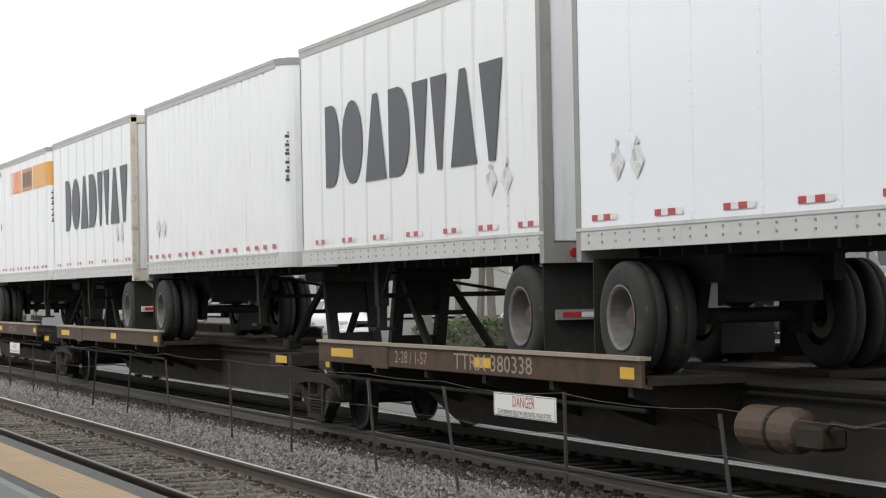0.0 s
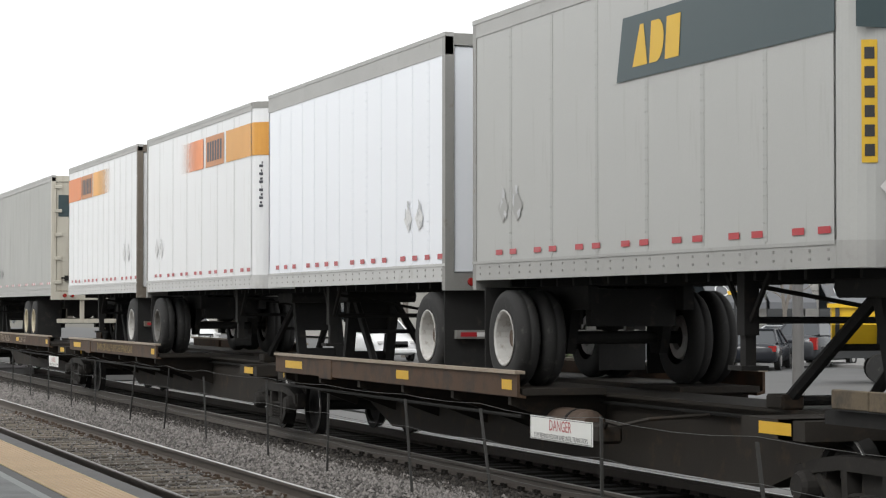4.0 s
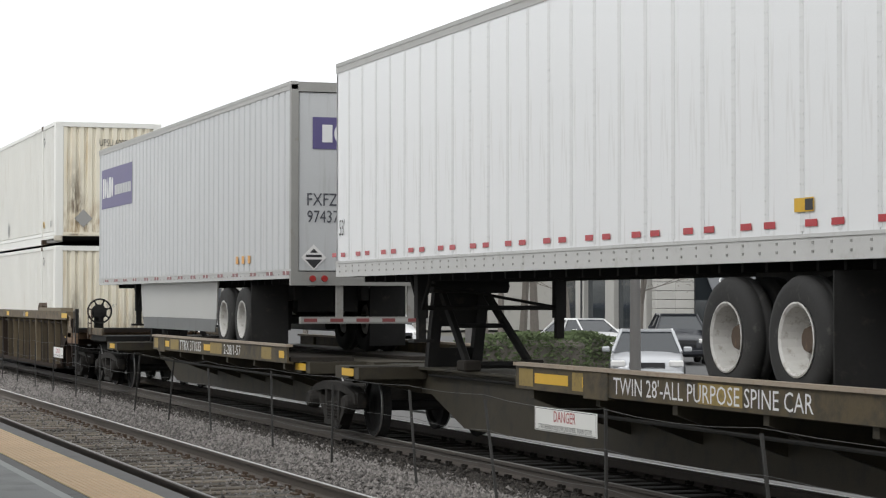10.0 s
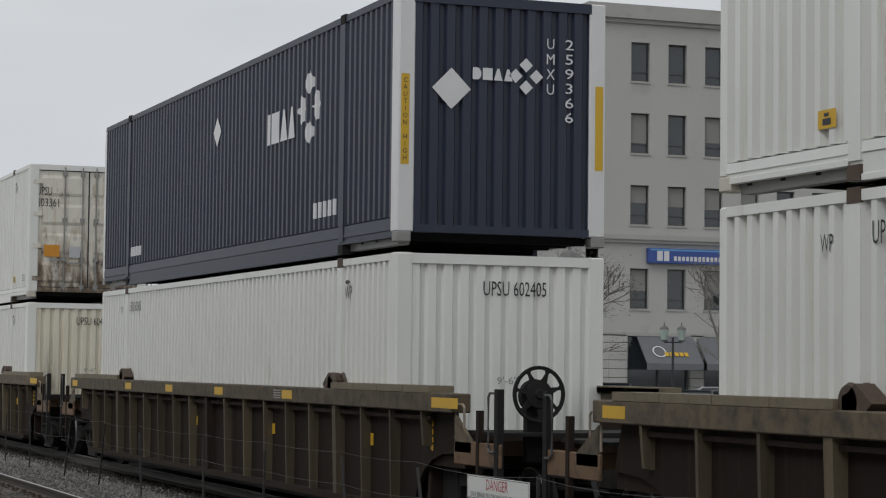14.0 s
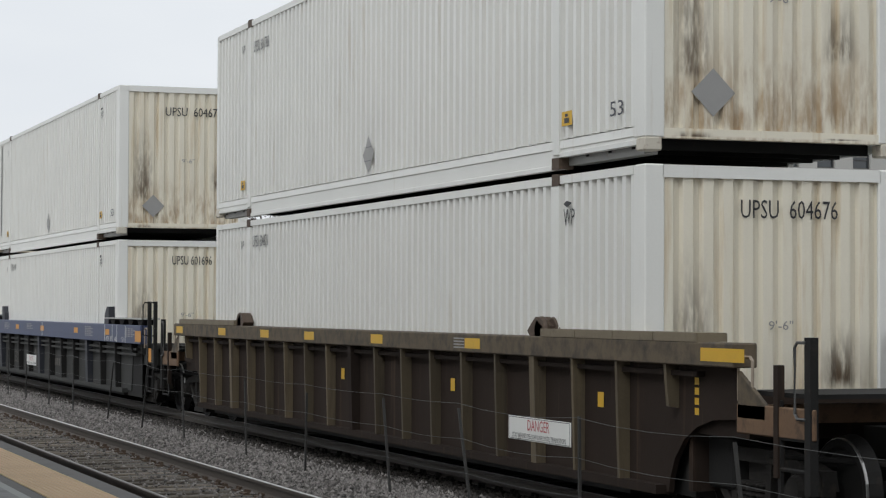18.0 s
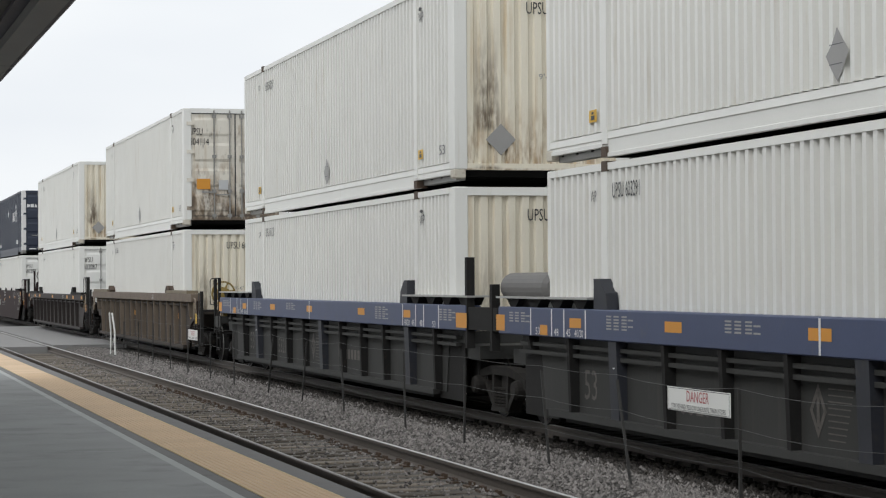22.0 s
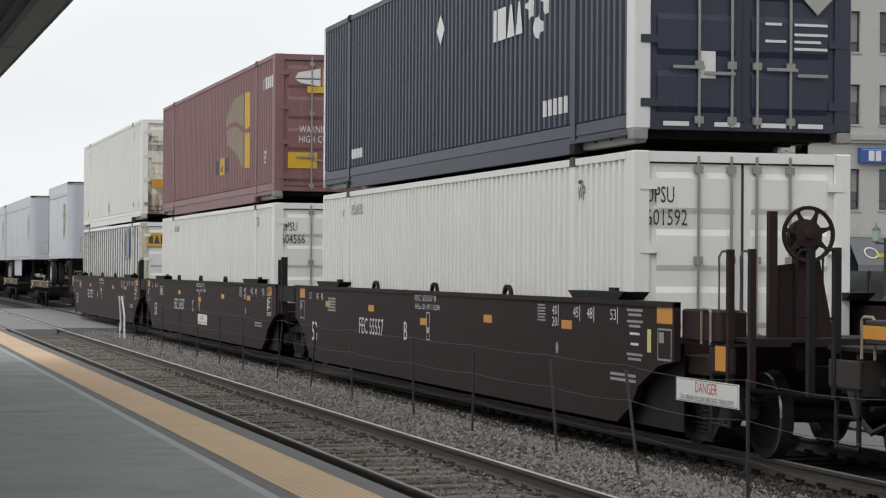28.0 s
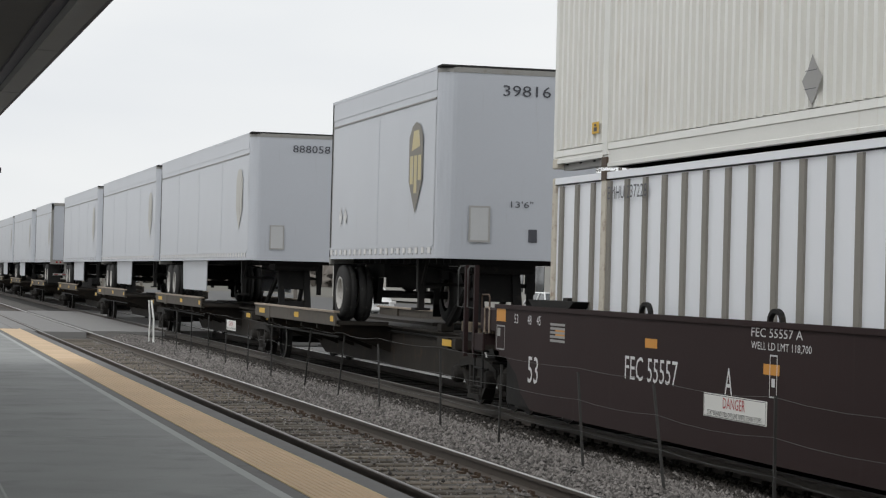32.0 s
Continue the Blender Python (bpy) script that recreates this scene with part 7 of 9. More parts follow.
# first car: two pups on each unit, back to back
t = trailer("pup_trailer", "plain white pup trailer with scraped placard holders", 8.5, "bluewhite", "near", seam=1.22, tapes="striped", rim="greyrim")
rolling(t, 10.45)
t = trailer("pup_trailer", "white pup trailer with a large charcoal brand mark", 8.35, "white", "far", seam=0.9, tapes="striped", rim="greyrim")
big_word(t, 8.35, 4.72)
rolling(t, 19.75)
t = trailer("pup_trailer", "white ribbed pup trailer with red reflectors", 8.4, "white", "near", ribs=0.41, tapes="single", rim="greyrim")
number_strip(t, 3.33, 4.05)
rolling(t, 29.3)
t = trailer("pup_trailer", "white pup trailer with a charcoal brand mark and rusty door frame", 8.05, "white", "far", seam=0.9, tapes="striped", frame="rustframe", rim="greyrim")
big_word(t, 8.05, 4.1)
rolling(t, 38.85)
t = trailer("pup_trailer", "white pup trailer with a fading orange stripe", 8.25, "white", "near", seam=1.22, tapes="pairs", rim="greyrim")
orange_band(t, 8.25, True)
number_strip(t, 3.40, 4.14)
for y, z in ((7.72, 3.61), (6.41, 3.50), (6.39, 4.77)):
    decal(t, "vent", [disc(0, 0, 0.055, 0.085, 12)], "black", "side", y, z, -HW - 0.010, "small dark oval vent")
rolling(t, 47.75)
t = trailer("pup_trailer", "white ribbed pup trailer with an orange stripe", 8.3, "white", "far", ribs=0.41, tapes="single", rim="greyrim")
orange_band(t, 8.3, "mirror")
rolling(t, 56.5)
t = trailer("pup_trailer", "grey pup trailer with a dark teal band and yellow marks", 8.15, "greyskin", "near", seam=1.22, tapes="pairs", topband=0.20)
part("band", mark(bmesh.new(), [[(-4.15, 3.97), (0.0, 3.97), (0.0, 4.56), (-4.0, 4.56)]], "side", 0.0, 0, -HW - 0.012), "teal", t, "dark teal band")
part("band", mark(bmesh.new(), [rect(-1.28, 1.28, 3.97, 4.52)], "end", 0.0, 0, -0.275), "teal", t, "dark teal band")
word_blocks(t, [0.9, 0.8, 0.8], "adr", "gold", 3.25, 4.27, -HW - 0.016, 0.38, 1.0, slant=0.12)
word_blocks(t, [0.9, 0.8, 0.8], "adr", "gold", -0.05, 4.25, -0.279, 0.40, 1.1, where="end", slant=0.2)
part("name_plate", mark(bmesh.new(), [rect(-0.75, 0.75, -0.19, 0.19)], "end", 0.03, 3.64, -0.276), "teal", t)
part("name_rim", mark(bmesh.new(), [rect(-0.72, 0.72, 0.15, 0.165), rect(-0.72, 0.72, -0.165, -0.15), rect(-0.72, -0.705, -0.15, 0.15), rect(0.705, 0.72, -0.15, 0.15)], "end", 0.03, 3.64, -0.280), "gold", t)
lettering(t, "Moving", "gold", "end", 0.03, 3.70, -0.280, 0.13, 0.62)
part("name_bar", mark(bmesh.new(), [rect(-0.36, 0.40, -0.12, -0.04)], "end", 0.03, 3.64, -0.280), "gold", t)
corner_patch(t, "number_strip", 52, 78, 2.95, 3.88, "gold", "yellow upright number strip")
for i in range(6):
    corner_patch(t, "number_bar", 57, 73, 3.00 + i * 0.147, 3.09 + i * 0.147, "black")
for u, v, m in ((-0.84, 2.77, "tapewhite"), (-0.58, 3.06, "tapewhite"), (-0.36, 2.77, "rail"), (0.0, 2.66, "frame")):
    part("placard", mark(bmesh.new(), [diamond(0, 0, 0.24)], "end", u, v, -0.277), m, t, "bare diamond placard holder")
rolling(t, 68.3)
t = trailer("pup_trailer", "plain bright white pup trailer", 8.15, "bluewhite", "far", seam=0.61, tapes="single")
rolling(t, 77.4)
t = trailer("pup_trailer", "white pup trailer with a fading orange stripe", 8.2, "white", "near", seam=1.22, tapes="pairs", rim="greyrim")
orange_band(t, 8.2, True)
number_strip(t, 3.40, 4.14)
rolling(t, 86.6)
t = trailer("pup_trailer", "white pup trailer with an orange stripe", 8.15, "white", "far", seam=0.61, tapes="single", frame="brownframe")
orange_band(t, 8.15, "mirror", "redorange")
lettering(t, "125", "charcoal", "end", -0.90, 2.80, 0.012, 0.19, 0.30)
lettering(t, "1", "charcoal", "end", -0.92, 3.58, 0.012, 0.15, 0.06)
rolling(t, 95.7)

# long trailers
t = trailer("long_trailer", "long grey trailer with rear doors and a dark corner panel", 16.6, "greytarp", "far", frame="creamdoor", doorskin="creamdoor", seam=1.22, tapes="striped", axles=2, doors="rods", topband=0.14, gear="back", rim="creamrim")
part("band", mark(bmesh.new(), [[(0.0, 4.0), (0.15, 4.54), (-3.95, 4.54), (-3.95, 4.0)]], "side", 12.63, 0, -HW - 0.012), "teal", t, "dark grey panel")
word_blocks(t, [0.9, 0.8, 0.8], "adr", "gold", 13.35, 4.28, -HW - 0.016, 0.42, 0.95, slant=0.12)
part("number_plate", mark(bmesh.new(), [rect(-0.5, 0.5, -0.08, 0.08)], "side", 15.95, 2.73, -HW - 0.012), "gold", t, "yellow number plate")
lettering(t, "ABFZ 660079", "black", "side", 15.95, 2.73, -HW - 0.015, 0.115, 0.90)
part("band", mark(bmesh.new(), [rect(-1.14, 1.05, 4.06, 4.58)], "end", 0.0, 0, 0.014), "teal", t, "dark teal panel")
word_blocks(t, [0.9, 0.8, 0.8], "adr", "gold", -0.15, 4.32, 0.011, 0.38, 1.3, where="end", slant=0.2)
for y in (8.7, 9.27):
    part("placard_holder", mark(bmesh.new(), [diamond(0, 0, 0.16)], "side", y, 2.80, -HW - 0.012), "tapewhite" if y > 9 else "frame", t, "diamond placard holder")
part("placard_holder", mark(bmesh.new(), [diamond(0, 0, 0.26)], "end", -0.62, 2.95, 0.012), "tapewhite", t, "white diamond placard holder")
rolling(t, 106.35)
t = trailer("long_trailer", "long bright white trailer with a red placard on its front", 16.05, "bluewhite", "near", seam=0.61, tapes="pairs", axles=2, topband=0.16, topmat="silver", gear="bright")
corner_patch(t, "corner_trim", 4, 62, 2.38, 4.86, "polished", "polished aluminium front corner")
pl = part("placard", mark(bmesh.new(), [diamond(0, 0, 0.205)], "end", -0.93, 2.68, -0.274), "red", t, "red diamond flammable gas placard")
part("placard_edge", mark(bmesh.new(), [[(-0.175, 0), (0, -0.175), (0, -0.16), (-0.16, 0)], [(0, -0.175), (0.175, 0), (0.16, 0), (0, -0.16)], [(0.175, 0), (0, 0.175), (0, 0.16), (0.16, 0)], [(0, 0.175), (-0.175, 0), (-0.16, 0), (0, 0.16)]], "end", -0.93, 2.68, -0.277), "tapewhite", pl)
lettering(pl, "FLAMMABLE", "tapewhite", "end", -0.93, 2.71, -0.277, 0.04, 0.27)
lettering(pl, "GAS", "tapewhite", "end", -0.93, 2.645, -0.277, 0.04, 0.12)
lettering(pl, "2", "tapewhite", "end", -0.93, 2.56, -0.277, 0.05, 0.035)
part("placard", mark(bmesh.new(), [diamond(0, 0, 0.18)], "side", 7.2, 2.85, -HW - 0.012), "red", t)
rolling(t, 126.2)
t = trailer("long_trailer", "long white trailer with rusty rear door frame", 16.2, "white", "far", seam=0.61, tapes="pairs", axles=2, doors="rods", frame="rustframe", gear="fwd")
part("placard_holder", mark(bmesh.new(), [diamond(0, 0, 0.2)], "side", 0.65, 2.95, -HW - 0.012), "greymark", t)
lettering(t, "53'", "black", "side", 16.2 - 0.3, 2.82, -HW - 0.012, 0.22, 0.25)
lb = part("hand_label", mark(bmesh.new(), [rect(-0.16, 0.16, -0.055, 0.055)], "side", 2.95, 2.60, -HW - 0.014), "yellow", t, "small yellow and black label")
part("label_mark", mark(bmesh.new(), [rect(0.02, 0.15, -0.045, 0.045)], "side", 2.95, 2.60, -HW - 0.016), "black", lb)
rolling(t, 146.2)
t = trailer("long_trailer", "long pale grey ribbed trailer with purple brand panels and side skirts", 16.0, "silver", "far", ribs=0.36, tapes="dull", axles=2, skirt=True, topband=0.12, gear="fwd", railh=0.14, railmat="palerail")
part("panel", mark(bmesh.new(), [rect(-1.7, 1.7, 3.77, 4.6)], "side", 14.0, 0, -HW - 0.004), "purple", t, "purple brand panel")
word_blocks(t, [0.7, 0.75, 0.8, 0.75, 0.8], "roaro", "palewhite", 14.95, 4.20, -HW - 0.008, 0.42, 1.2)
word_blocks(t, [0.6] * 10, "r" * 10, "silver", 13.3, 4.12, -HW - 0.008, 0.20, 1.75)
part("panel", mark(bmesh.new(), [rect(-0.62, 0.62, 4.06, 4.53)], "end", -0.36, 0, 0.012), "purple", t, "purple brand panel")
word_blocks(t, [0.7, 0.75, 0.8, 0.75, 0.8], "roaro", "palewhite", -0.36, 4.29, 0.008, 0.26, 0.95, where="end")
lettering(t, "FXFZ", "charcoal", "end", -0.83, 3.32, 0.010, 0.18, 0.46)
lettering(t, "974378", "charcoal", "end", -0.77, 3.07, 0.010, 0.18, 0.58)
part("placard", mark(bmesh.new(), [[(-0.19, 0), (0.19, 0), (0, 0.19)], [(-0.19, 0), (0, -0.19), (0.19, 0)]], "end", -0.96, 2.47, 0.010), "tapewhite", t, "black and white corrosive placard")
part("placard", mark(bmesh.new(), [[(-0.13, -0.03), (0, -0.16), (0.13, -0.03)], rect(-0.12, 0.12, 0.005, 0.04), [(-0.06, 0.07), (0.06, 0.07), (0, 0.13)]], "end", -0.96, 2.47, 0.006), "black", t)
for y in (2.55, 2.95, 3.35):
    part("reflector", mark(bmesh.new(), [rect(-0.09, 0.09, -0.06, 0.06)], "side", y, 2.48, -HW - 0.012), "orange", t)
rolling(t, 164.75)

# spine cars under the trailers: start, length, pan, hitches
UNITS = [
    (9.6, 28.2, (17.3, 27.0), [(11.4, 1), (27.0, -1)], False, False),
    (28.2, 47.1, (36.25, 46.0), [(30.2, 1), (45.9, -1)], False, False),
    (47.1, 64.0, (48.5, 57.9), [(48.7, 1), (63.7, -1)], False, True),
    (68.2, 85.75, (74.75, 84.6), [(69.3, 1), (84.4, -1)], True, False),
    (85.75, 103.8, (93.25, 102.85), [(87.5, 1), (102.7, -1)], False, False),
    (103.8, 122.6, (105.9, 115.5), [(121.6, -1)], False, True),
    (126.6, 144.0, (133.15, 142.7), [(127.4, 1)], True, False),
    (144.0, 163.2, (145.85, 155.2), [(161.0, -1)], False, False),
    (163.2, 180.6, (164.5, 174.2), [(179.4, -1)], False, True),
    (458.9, 477.2, (467.6, 476.4), [(461.9, 1)], True, False),
    (477.2, 495.6, (484.9, 494.4), [(479.6, 1)], False, False),
    (495.6, 514.0, (503.2, 512.8), [(497.5, 1)], False, False),
    (514.0, 532.6, (522.0, 531.6), [(516.2, 1)], False, False),
    (532.6, 552.0, (541.0, 550.6), [(535.0, 1)], False, False),
    (552.0, 571.4, (560.4, 570.0), [(554.4, 1)], False, False),
    (571.4, 590.8, (579.8, 589.4), [(573.8, 1)], False, False),
    (590.8, 610.2, (599.2, 608.8), [(593.2, 1)], False, False),
]
for k, (a, b_, pan, hs, e0, e1) in enumerate(UNITS):
    L = b_ - a
    p = (pan[0] - a, pan[1] - a)
    words = []
    if k == 8:
        words = [("TTRX 371035", p[0] + 6.5, 1.7, 0.20, "palewhite"), ("2-28/1-57", p[0] + 3.4, 1.15, 0.18, "palewhite")]
    elif k == 2:
        words = [("TTRX 380338", p[0] + 6.5, 2.1, 0.20, "mustard"), ("2-28 / 1-57", p[0] + 3.4, 1.1, 0.16, "lip")]
    elif k == 5:
        words = [("TTRX 360361", p[0] + 7.6, 2.0, 0.20, "lip"), ("2-28 / 1-57", p[0] + 4.3, 1.1, 0.16, "lip")]
    elif k == 0:
        words = [("TTRX 371035" if k == 8 else "TTRX 380338", p[0] + 3.6, 2.2, 0.20, "palewhite" if k == 8 else "lip"), ("2-28 / 1-57", p[0] + 6.1, 1.1, 0.16, "palewhite" if k == 8 else "lip")]
    elif k in (4, 7):
        words = [("TWIN 28'-ALL PURPOSE SPINE CAR", p[0] + (4.85 if k == 7 else 4.2), 3.85, 0.19 if k == 7 else 0.17, "palewhite" if k == 7 else "mustard")]
    elif k == 6:
        words = [("TTRX 371035", p[0] + 2.68, 2.0, 0.21, "palewhite"), ("2-28/1-57", p[0] + 5.57, 1.2, 0.19, "palewhite")]
    c = spine_unit("spine_car", "dark articulated spine car unit with rusty brown wheel pan sills", L, p, True, k in (2, 5, 8, 16), [(y - a, s) for y, s in hs], words, e0, e1, "blackpan" if k in (6, 7, 8) else "dimpan" if k > 8 else "pan", "olive" if k in (6, 7, 8) else "spine", k in (0, 3))
    rolling(c, a)

# grey parcel trailers at the end of what is seen
for k, (y0, L, ax) in enumerate([(460.9, 8.0, 1), (478.6, 16.3, 2), (496.3, 16.5, 2), (515.2, 15.8, 2), (538.8, 11.1, 2), (553.6, 16.2, 2), (571.6, 16.4, 2), (591.0, 16.4, 2)]):
    t = trailer("parcel_trailer", "dull silver parcel trailer with a small gold shield mark", L, "ups", "far" if k == 4 else "near", seam=4.1, tapes="none", axles=ax, topband=0.36, skirt=k > 0 and k != 4, topmat="ups", zt=5.12, frame="frame", railmat="ups")
    part("side_bead", box(bmesh.new(), -HW - 0.018, -HW, 0.02, L - 0.02, 4.62, 4.645), "frame", t)
    part("shield_mark", mark(bmesh.new(), [[(-0.46, 0.5), (-0.26, 0.68), (0, 0.74), (0.26, 0.68), (0.46, 0.5), (0.46, -0.2), (0.0, -0.72), (-0.46, -0.2)]], "side", 1.25, 3.60, -HW - 0.014), "rib" if k == 0 else "shield", t, "faint shield")
    for shape in (rect(-0.36, -0.16, -0.25, 0.2), rect(-0.09, 0.10, -0.40, 0.2), rect(0.17, 0.37, -0.2, 0.2), [(-0.28, 0.28), (0.28, 0.34), (0.2, 0.6), (-0.15, 0.6)]):
        decal(t, "shield_block", [shape], "shieldgold" if k == 0 else "shield", "side", 1.25, 3.60, -HW - 0.017)
    part("edge_trim", box(bmesh.new(), -HW - 0.012, -HW + 0.03, L - 0.09, L - 0.01, 2.2, 5.1), "dark", t)
    for i in range(int(L / 0.42)):
        part("rail_plate", box(bmesh.new(), -HW - 0.022, -HW - 0.010, 0.14 + i * 0.42, 0.30 + i * 0.42, 2.24, 2.33), "tapewhite", t) if k < 3 else None
    rolling(t, y0)
    if k == 4:
        continue
    b = bmesh.new()
    box(b, -0.80, -0.50, -0.285, -0.27, 2.45, 2.95)
    part("placard_box", b, "silver", t, "metal document box")
    part("box_edge", mark(bmesh.new(), [rect(-0.17, -0.14, 2.42, 2.98), rect(0.14, 0.17, 2.42, 2.98), rect(-0.14, 0.14, 2.95, 2.98), rect(-0.14, 0.14, 2.42, 2.45)], "end", -0.65, 0, -0.287), "rail", t)
    part("corner_cap", soft(box(bmesh.new(), -HW - 0.012, HW + 0.012, -0.275, 0.12, 5.085, 5.135), 0.02), "under", t, "dark metal top cap")
    b = bmesh.new()
    mark(b, [rect(0.3, 1.0, 4.45, 4.62)], "end", 0, 0, -0.276)
    if k < 2:
        b.free()
        lettering(t, "398161" if k == 0 else "888058", "charcoal", "end", 0.12, 4.77, -0.276, 0.17, 0.88)
    else:
        part("number_bar", b, "charcoal", t)
    if k == 0:
        lettering(t, "13'6\"", "charcoal", "end", 0.03, 3.02, -0.276, 0.10, 0.36)
        part("label", mark(bmesh.new(), [rect(-0.07, 0.07, -0.1, 0.1)], "end", 0.21, 2.54, -0.276), "charcoal", t, "small dark label")

# well cars
def stack(y0, low, high):
    for spec, z in ((low, 0.26), (high, 3.262)):
        rolling(container(zb=z, **spec), y0)


def plain_box(n, near="front", rust=True, side="", **k):
    return dict(name="container", label="cream white corrugated container" + (" with rusty streaks on its end" if rust else " with closed doors"), paint="cream", near=near, endpaint="creamend" if rust else "cream", number=("UPSU", n), rust=rust, side_text=side, **k)


stack(186.85, plain_box("603522", side="UPSU 603522"), plain_box("600841", side="UPSU 600841"))
stack(210.8, plain_box("602405", rust=False, side="UPSU 602405"),
      dict(name="container", label="navy blue corrugated container with white corner posts", paint="navy", near="front", number=None, mark_paint="palewhite", rust=False))
NAVY = [ROLLING[-1][0]]
stack(234.75, plain_box("604876", side="UPSU 604876"), plain_box("603361", "doors", side="UPSU 603361", ))
stack(258.7, plain_box("604676", side="UPSU 604676"), plain_box("601786", side="UPSU 601786"))
stack(282.85, plain_box("601696", side="UPSU 601696"), plain_box("604671", seam=15.6))
stack(303.33, plain_box("603291", side="UPSU 603291"), plain_box("601136", side="UPSU 601136"))
stack(323.6, plain_box("601128", side="UPSU 601128"), plain_box("602217", side="UPSU 602217"))
stack(348.15, plain_box("600625", side="UPSU 600625"), plain_box("604114", "doors"))
stack(372.4, plain_box("603087", "doors", False, side="UPSU 603087"), plain_box("603352", side="UPSU 603352"))
stack(397.15, plain_box("601592", "doors", False, side="UPSU 601592"),
      dict(name="container", label="navy blue corrugated container with closed doors", paint="navy", near="doors", number=None, mark_paint="palewhite", rust=False))
NAVY.append(ROLLING[-1][0])
stack(418.0, plain_box("604566", "doors", False, side="UPSU 604566"),
      dict(name="container", label="faded maroon corrugated container with a pale gold emblem", paint="maroon", near="doors", number=None, mark_paint="palewhite", rust=False))
MAROON = ROLLING[-1][0]
stack(438.65, dict(name="container", label="white container with grey upright ribs", paint="bluewhite", near="doors", number=None, ribbed=True, rust=False, endpaint="cream"),
      plain_box("605285", "doors"))
RIBBED = ROLLING[-2][0]

for k, n in enumerate(NAVY):
    f, zb = -HW - 0.001, 3.262
    word_blocks(n, [0.35, 0.9, 0.8, 0.7], "rraa", "palewhite", 4.75, zb + 1.80, f, 0.42, 1.3)
    for u, v in ((0, 0.32), (0, -0.32), (-0.32, 0), (0.32, 0)):
        painted(n, "brand_mark", [diamond(u, v, 0.2)], "palewhite", 3.5, zb + 1.92, "white pinwheel brand mark")
    decal(n, "placard_holder", [diamond(0, 0, 0.22)], "tapewhite", "side", 8.1, zb + 2.04, f)
    for i in range(5):
        painted(n, "side_mark", [rect(-0.05, 0.05, -0.1, 0.1)], "palewhite", 3.212 - i * 0.2043, zb + 0.56)
    for i in range(4):
        painted(n, "side_mark", [rect(-0.05, 0.05, -0.08, 0.08)], "palewhite", 13.836 - i * 0.2043, zb + 0.52)
    e = 0.004
    if k == 0:
        decal(n, "placard_holder", [diamond(0, 0, 0.24)], "tapewhite", "end", -0.65, zb + 1.80, e, "white diamond placard holder")
        word_blocks(n, [0.8, 0.9, 0.8, 0.8], "draa", "palewhite", -0.14, zb + 1.99, e, 0.14, 0.5, where="end")
        decal(n, "brand_mark", [diamond(0, 0.13, 0.085), diamond(0, -0.13, 0.085), diamond(-0.13, 0, 0.085), diamond(0.13, 0, 0.085)], "palewhite", "end", 0.28, zb + 1.99, e)
        lettering(n, "UMXU", "palewhite", "end", 0.59, zb + 2.12, e, 0.66, 0.11, upright=True)
        lettering(n, "259366", "palewhite", "end", 0.83, zb + 1.96, e, 0.98, 0.11, upright=True)
        decal(n, "warning_strip", [rect(-0.05, 0.05, -0.52, 0.52)], "gold", "end", -HW + 0.08, zb + 1.42, -0.004, "yellow upright warning strip")
        decal(n, "warning_strip", [rect(-0.05, 0.05, -0.5, 0.5)], "gold", "end", HW - 0.08, zb + 1.42, -0.004, "yellow upright warning strip")
        lettering(n, "CAUTION HIGH", "black", "end", -HW + 0.08, zb + 1.42, -0.007, 0.95, 0.055, upright=True)
    else:
        word_blocks(n, [0.8, 0.9, 0.8, 0.8], "draa", "palewhite", -0.74, zb + 2.19, -0.002, 0.15, 0.62, where="end")
        decal(n, "brand_mark", [diamond(0, 0.1, 0.07), diamond(0, -0.1, 0.07), diamond(-0.1, 0, 0.07), diamond(0.1, 0, 0.07)], "palewhite", "end", -0.27, zb + 2.19, -0.002)
        lettering(n, "UMXU", "palewhite", "end", 0.78, zb + 2.16, -0.002, 0.13, 0.32)
        lettering(n, "246018", "palewhite", "end", 0.87, zb + 1.98, -0.002, 0.15, 0.46)
        decal(n, "placard_holder", [diamond(0, 0, 0.22)], "rail", "end", 0.88, zb + 1.66, -0.002, "grey diamond placard holder")
        decal(n, "notice", [rect(-0.1, 0.1, -0.15, 0.15)], "tapewhite", "end", -0.44, zb + 0.85, -0.002)
        for r in (rect(-0.25, -0.05, 0.11, 0.14), rect(0.1, 0.5, 0.11, 0.14), rect(-0.25, 0.0, -0.08, -0.05), rect(0.1, 0.5, 0.0, 0.03), rect(0.1, 0.42, -0.08, -0.05), rect(0.1, 0.5, -0.16, -0.13)):
            decal(n, "data_bar", [r], "palewhite", "end", 0.50, zb + 1.20, -0.002)
        for u in (-0.95, -0.35, 0.2, 0.65):
            decal(n, "sill_mark", [rect(u, u + 0.3, 0, 0.05)], "tapewhite", "end", 0, zb + 0.17, -0.002)
zb = 3.262
f = -HW - 0.001
painted(MAROON, "emblem", [[(-1.56, 0.21), (-1.56, 0.42), (-1.23, 0.59), (-0.5, 0.77), (0.21, 0.80), (0.55, 0.81), (0.57, 0.10), (0.0, 0.21), (-0.49, 0.27), (-0.97, 0.27)]], "lip", 4.3, 4.81, "pale upper half of the emblem")
painted(MAROON, "emblem", [[(-1.55, 0.11), (-1.0, 0.17), (-0.48, 0.15), (0.11, 0.08), (0.58, -0.04), (0.60, -0.80), (0.44, -0.77), (0.02, -0.55), (-0.71, -0.35), (-1.46, -0.18)]], "lip", 4.3, 4.81, "pale lower half of the emblem")
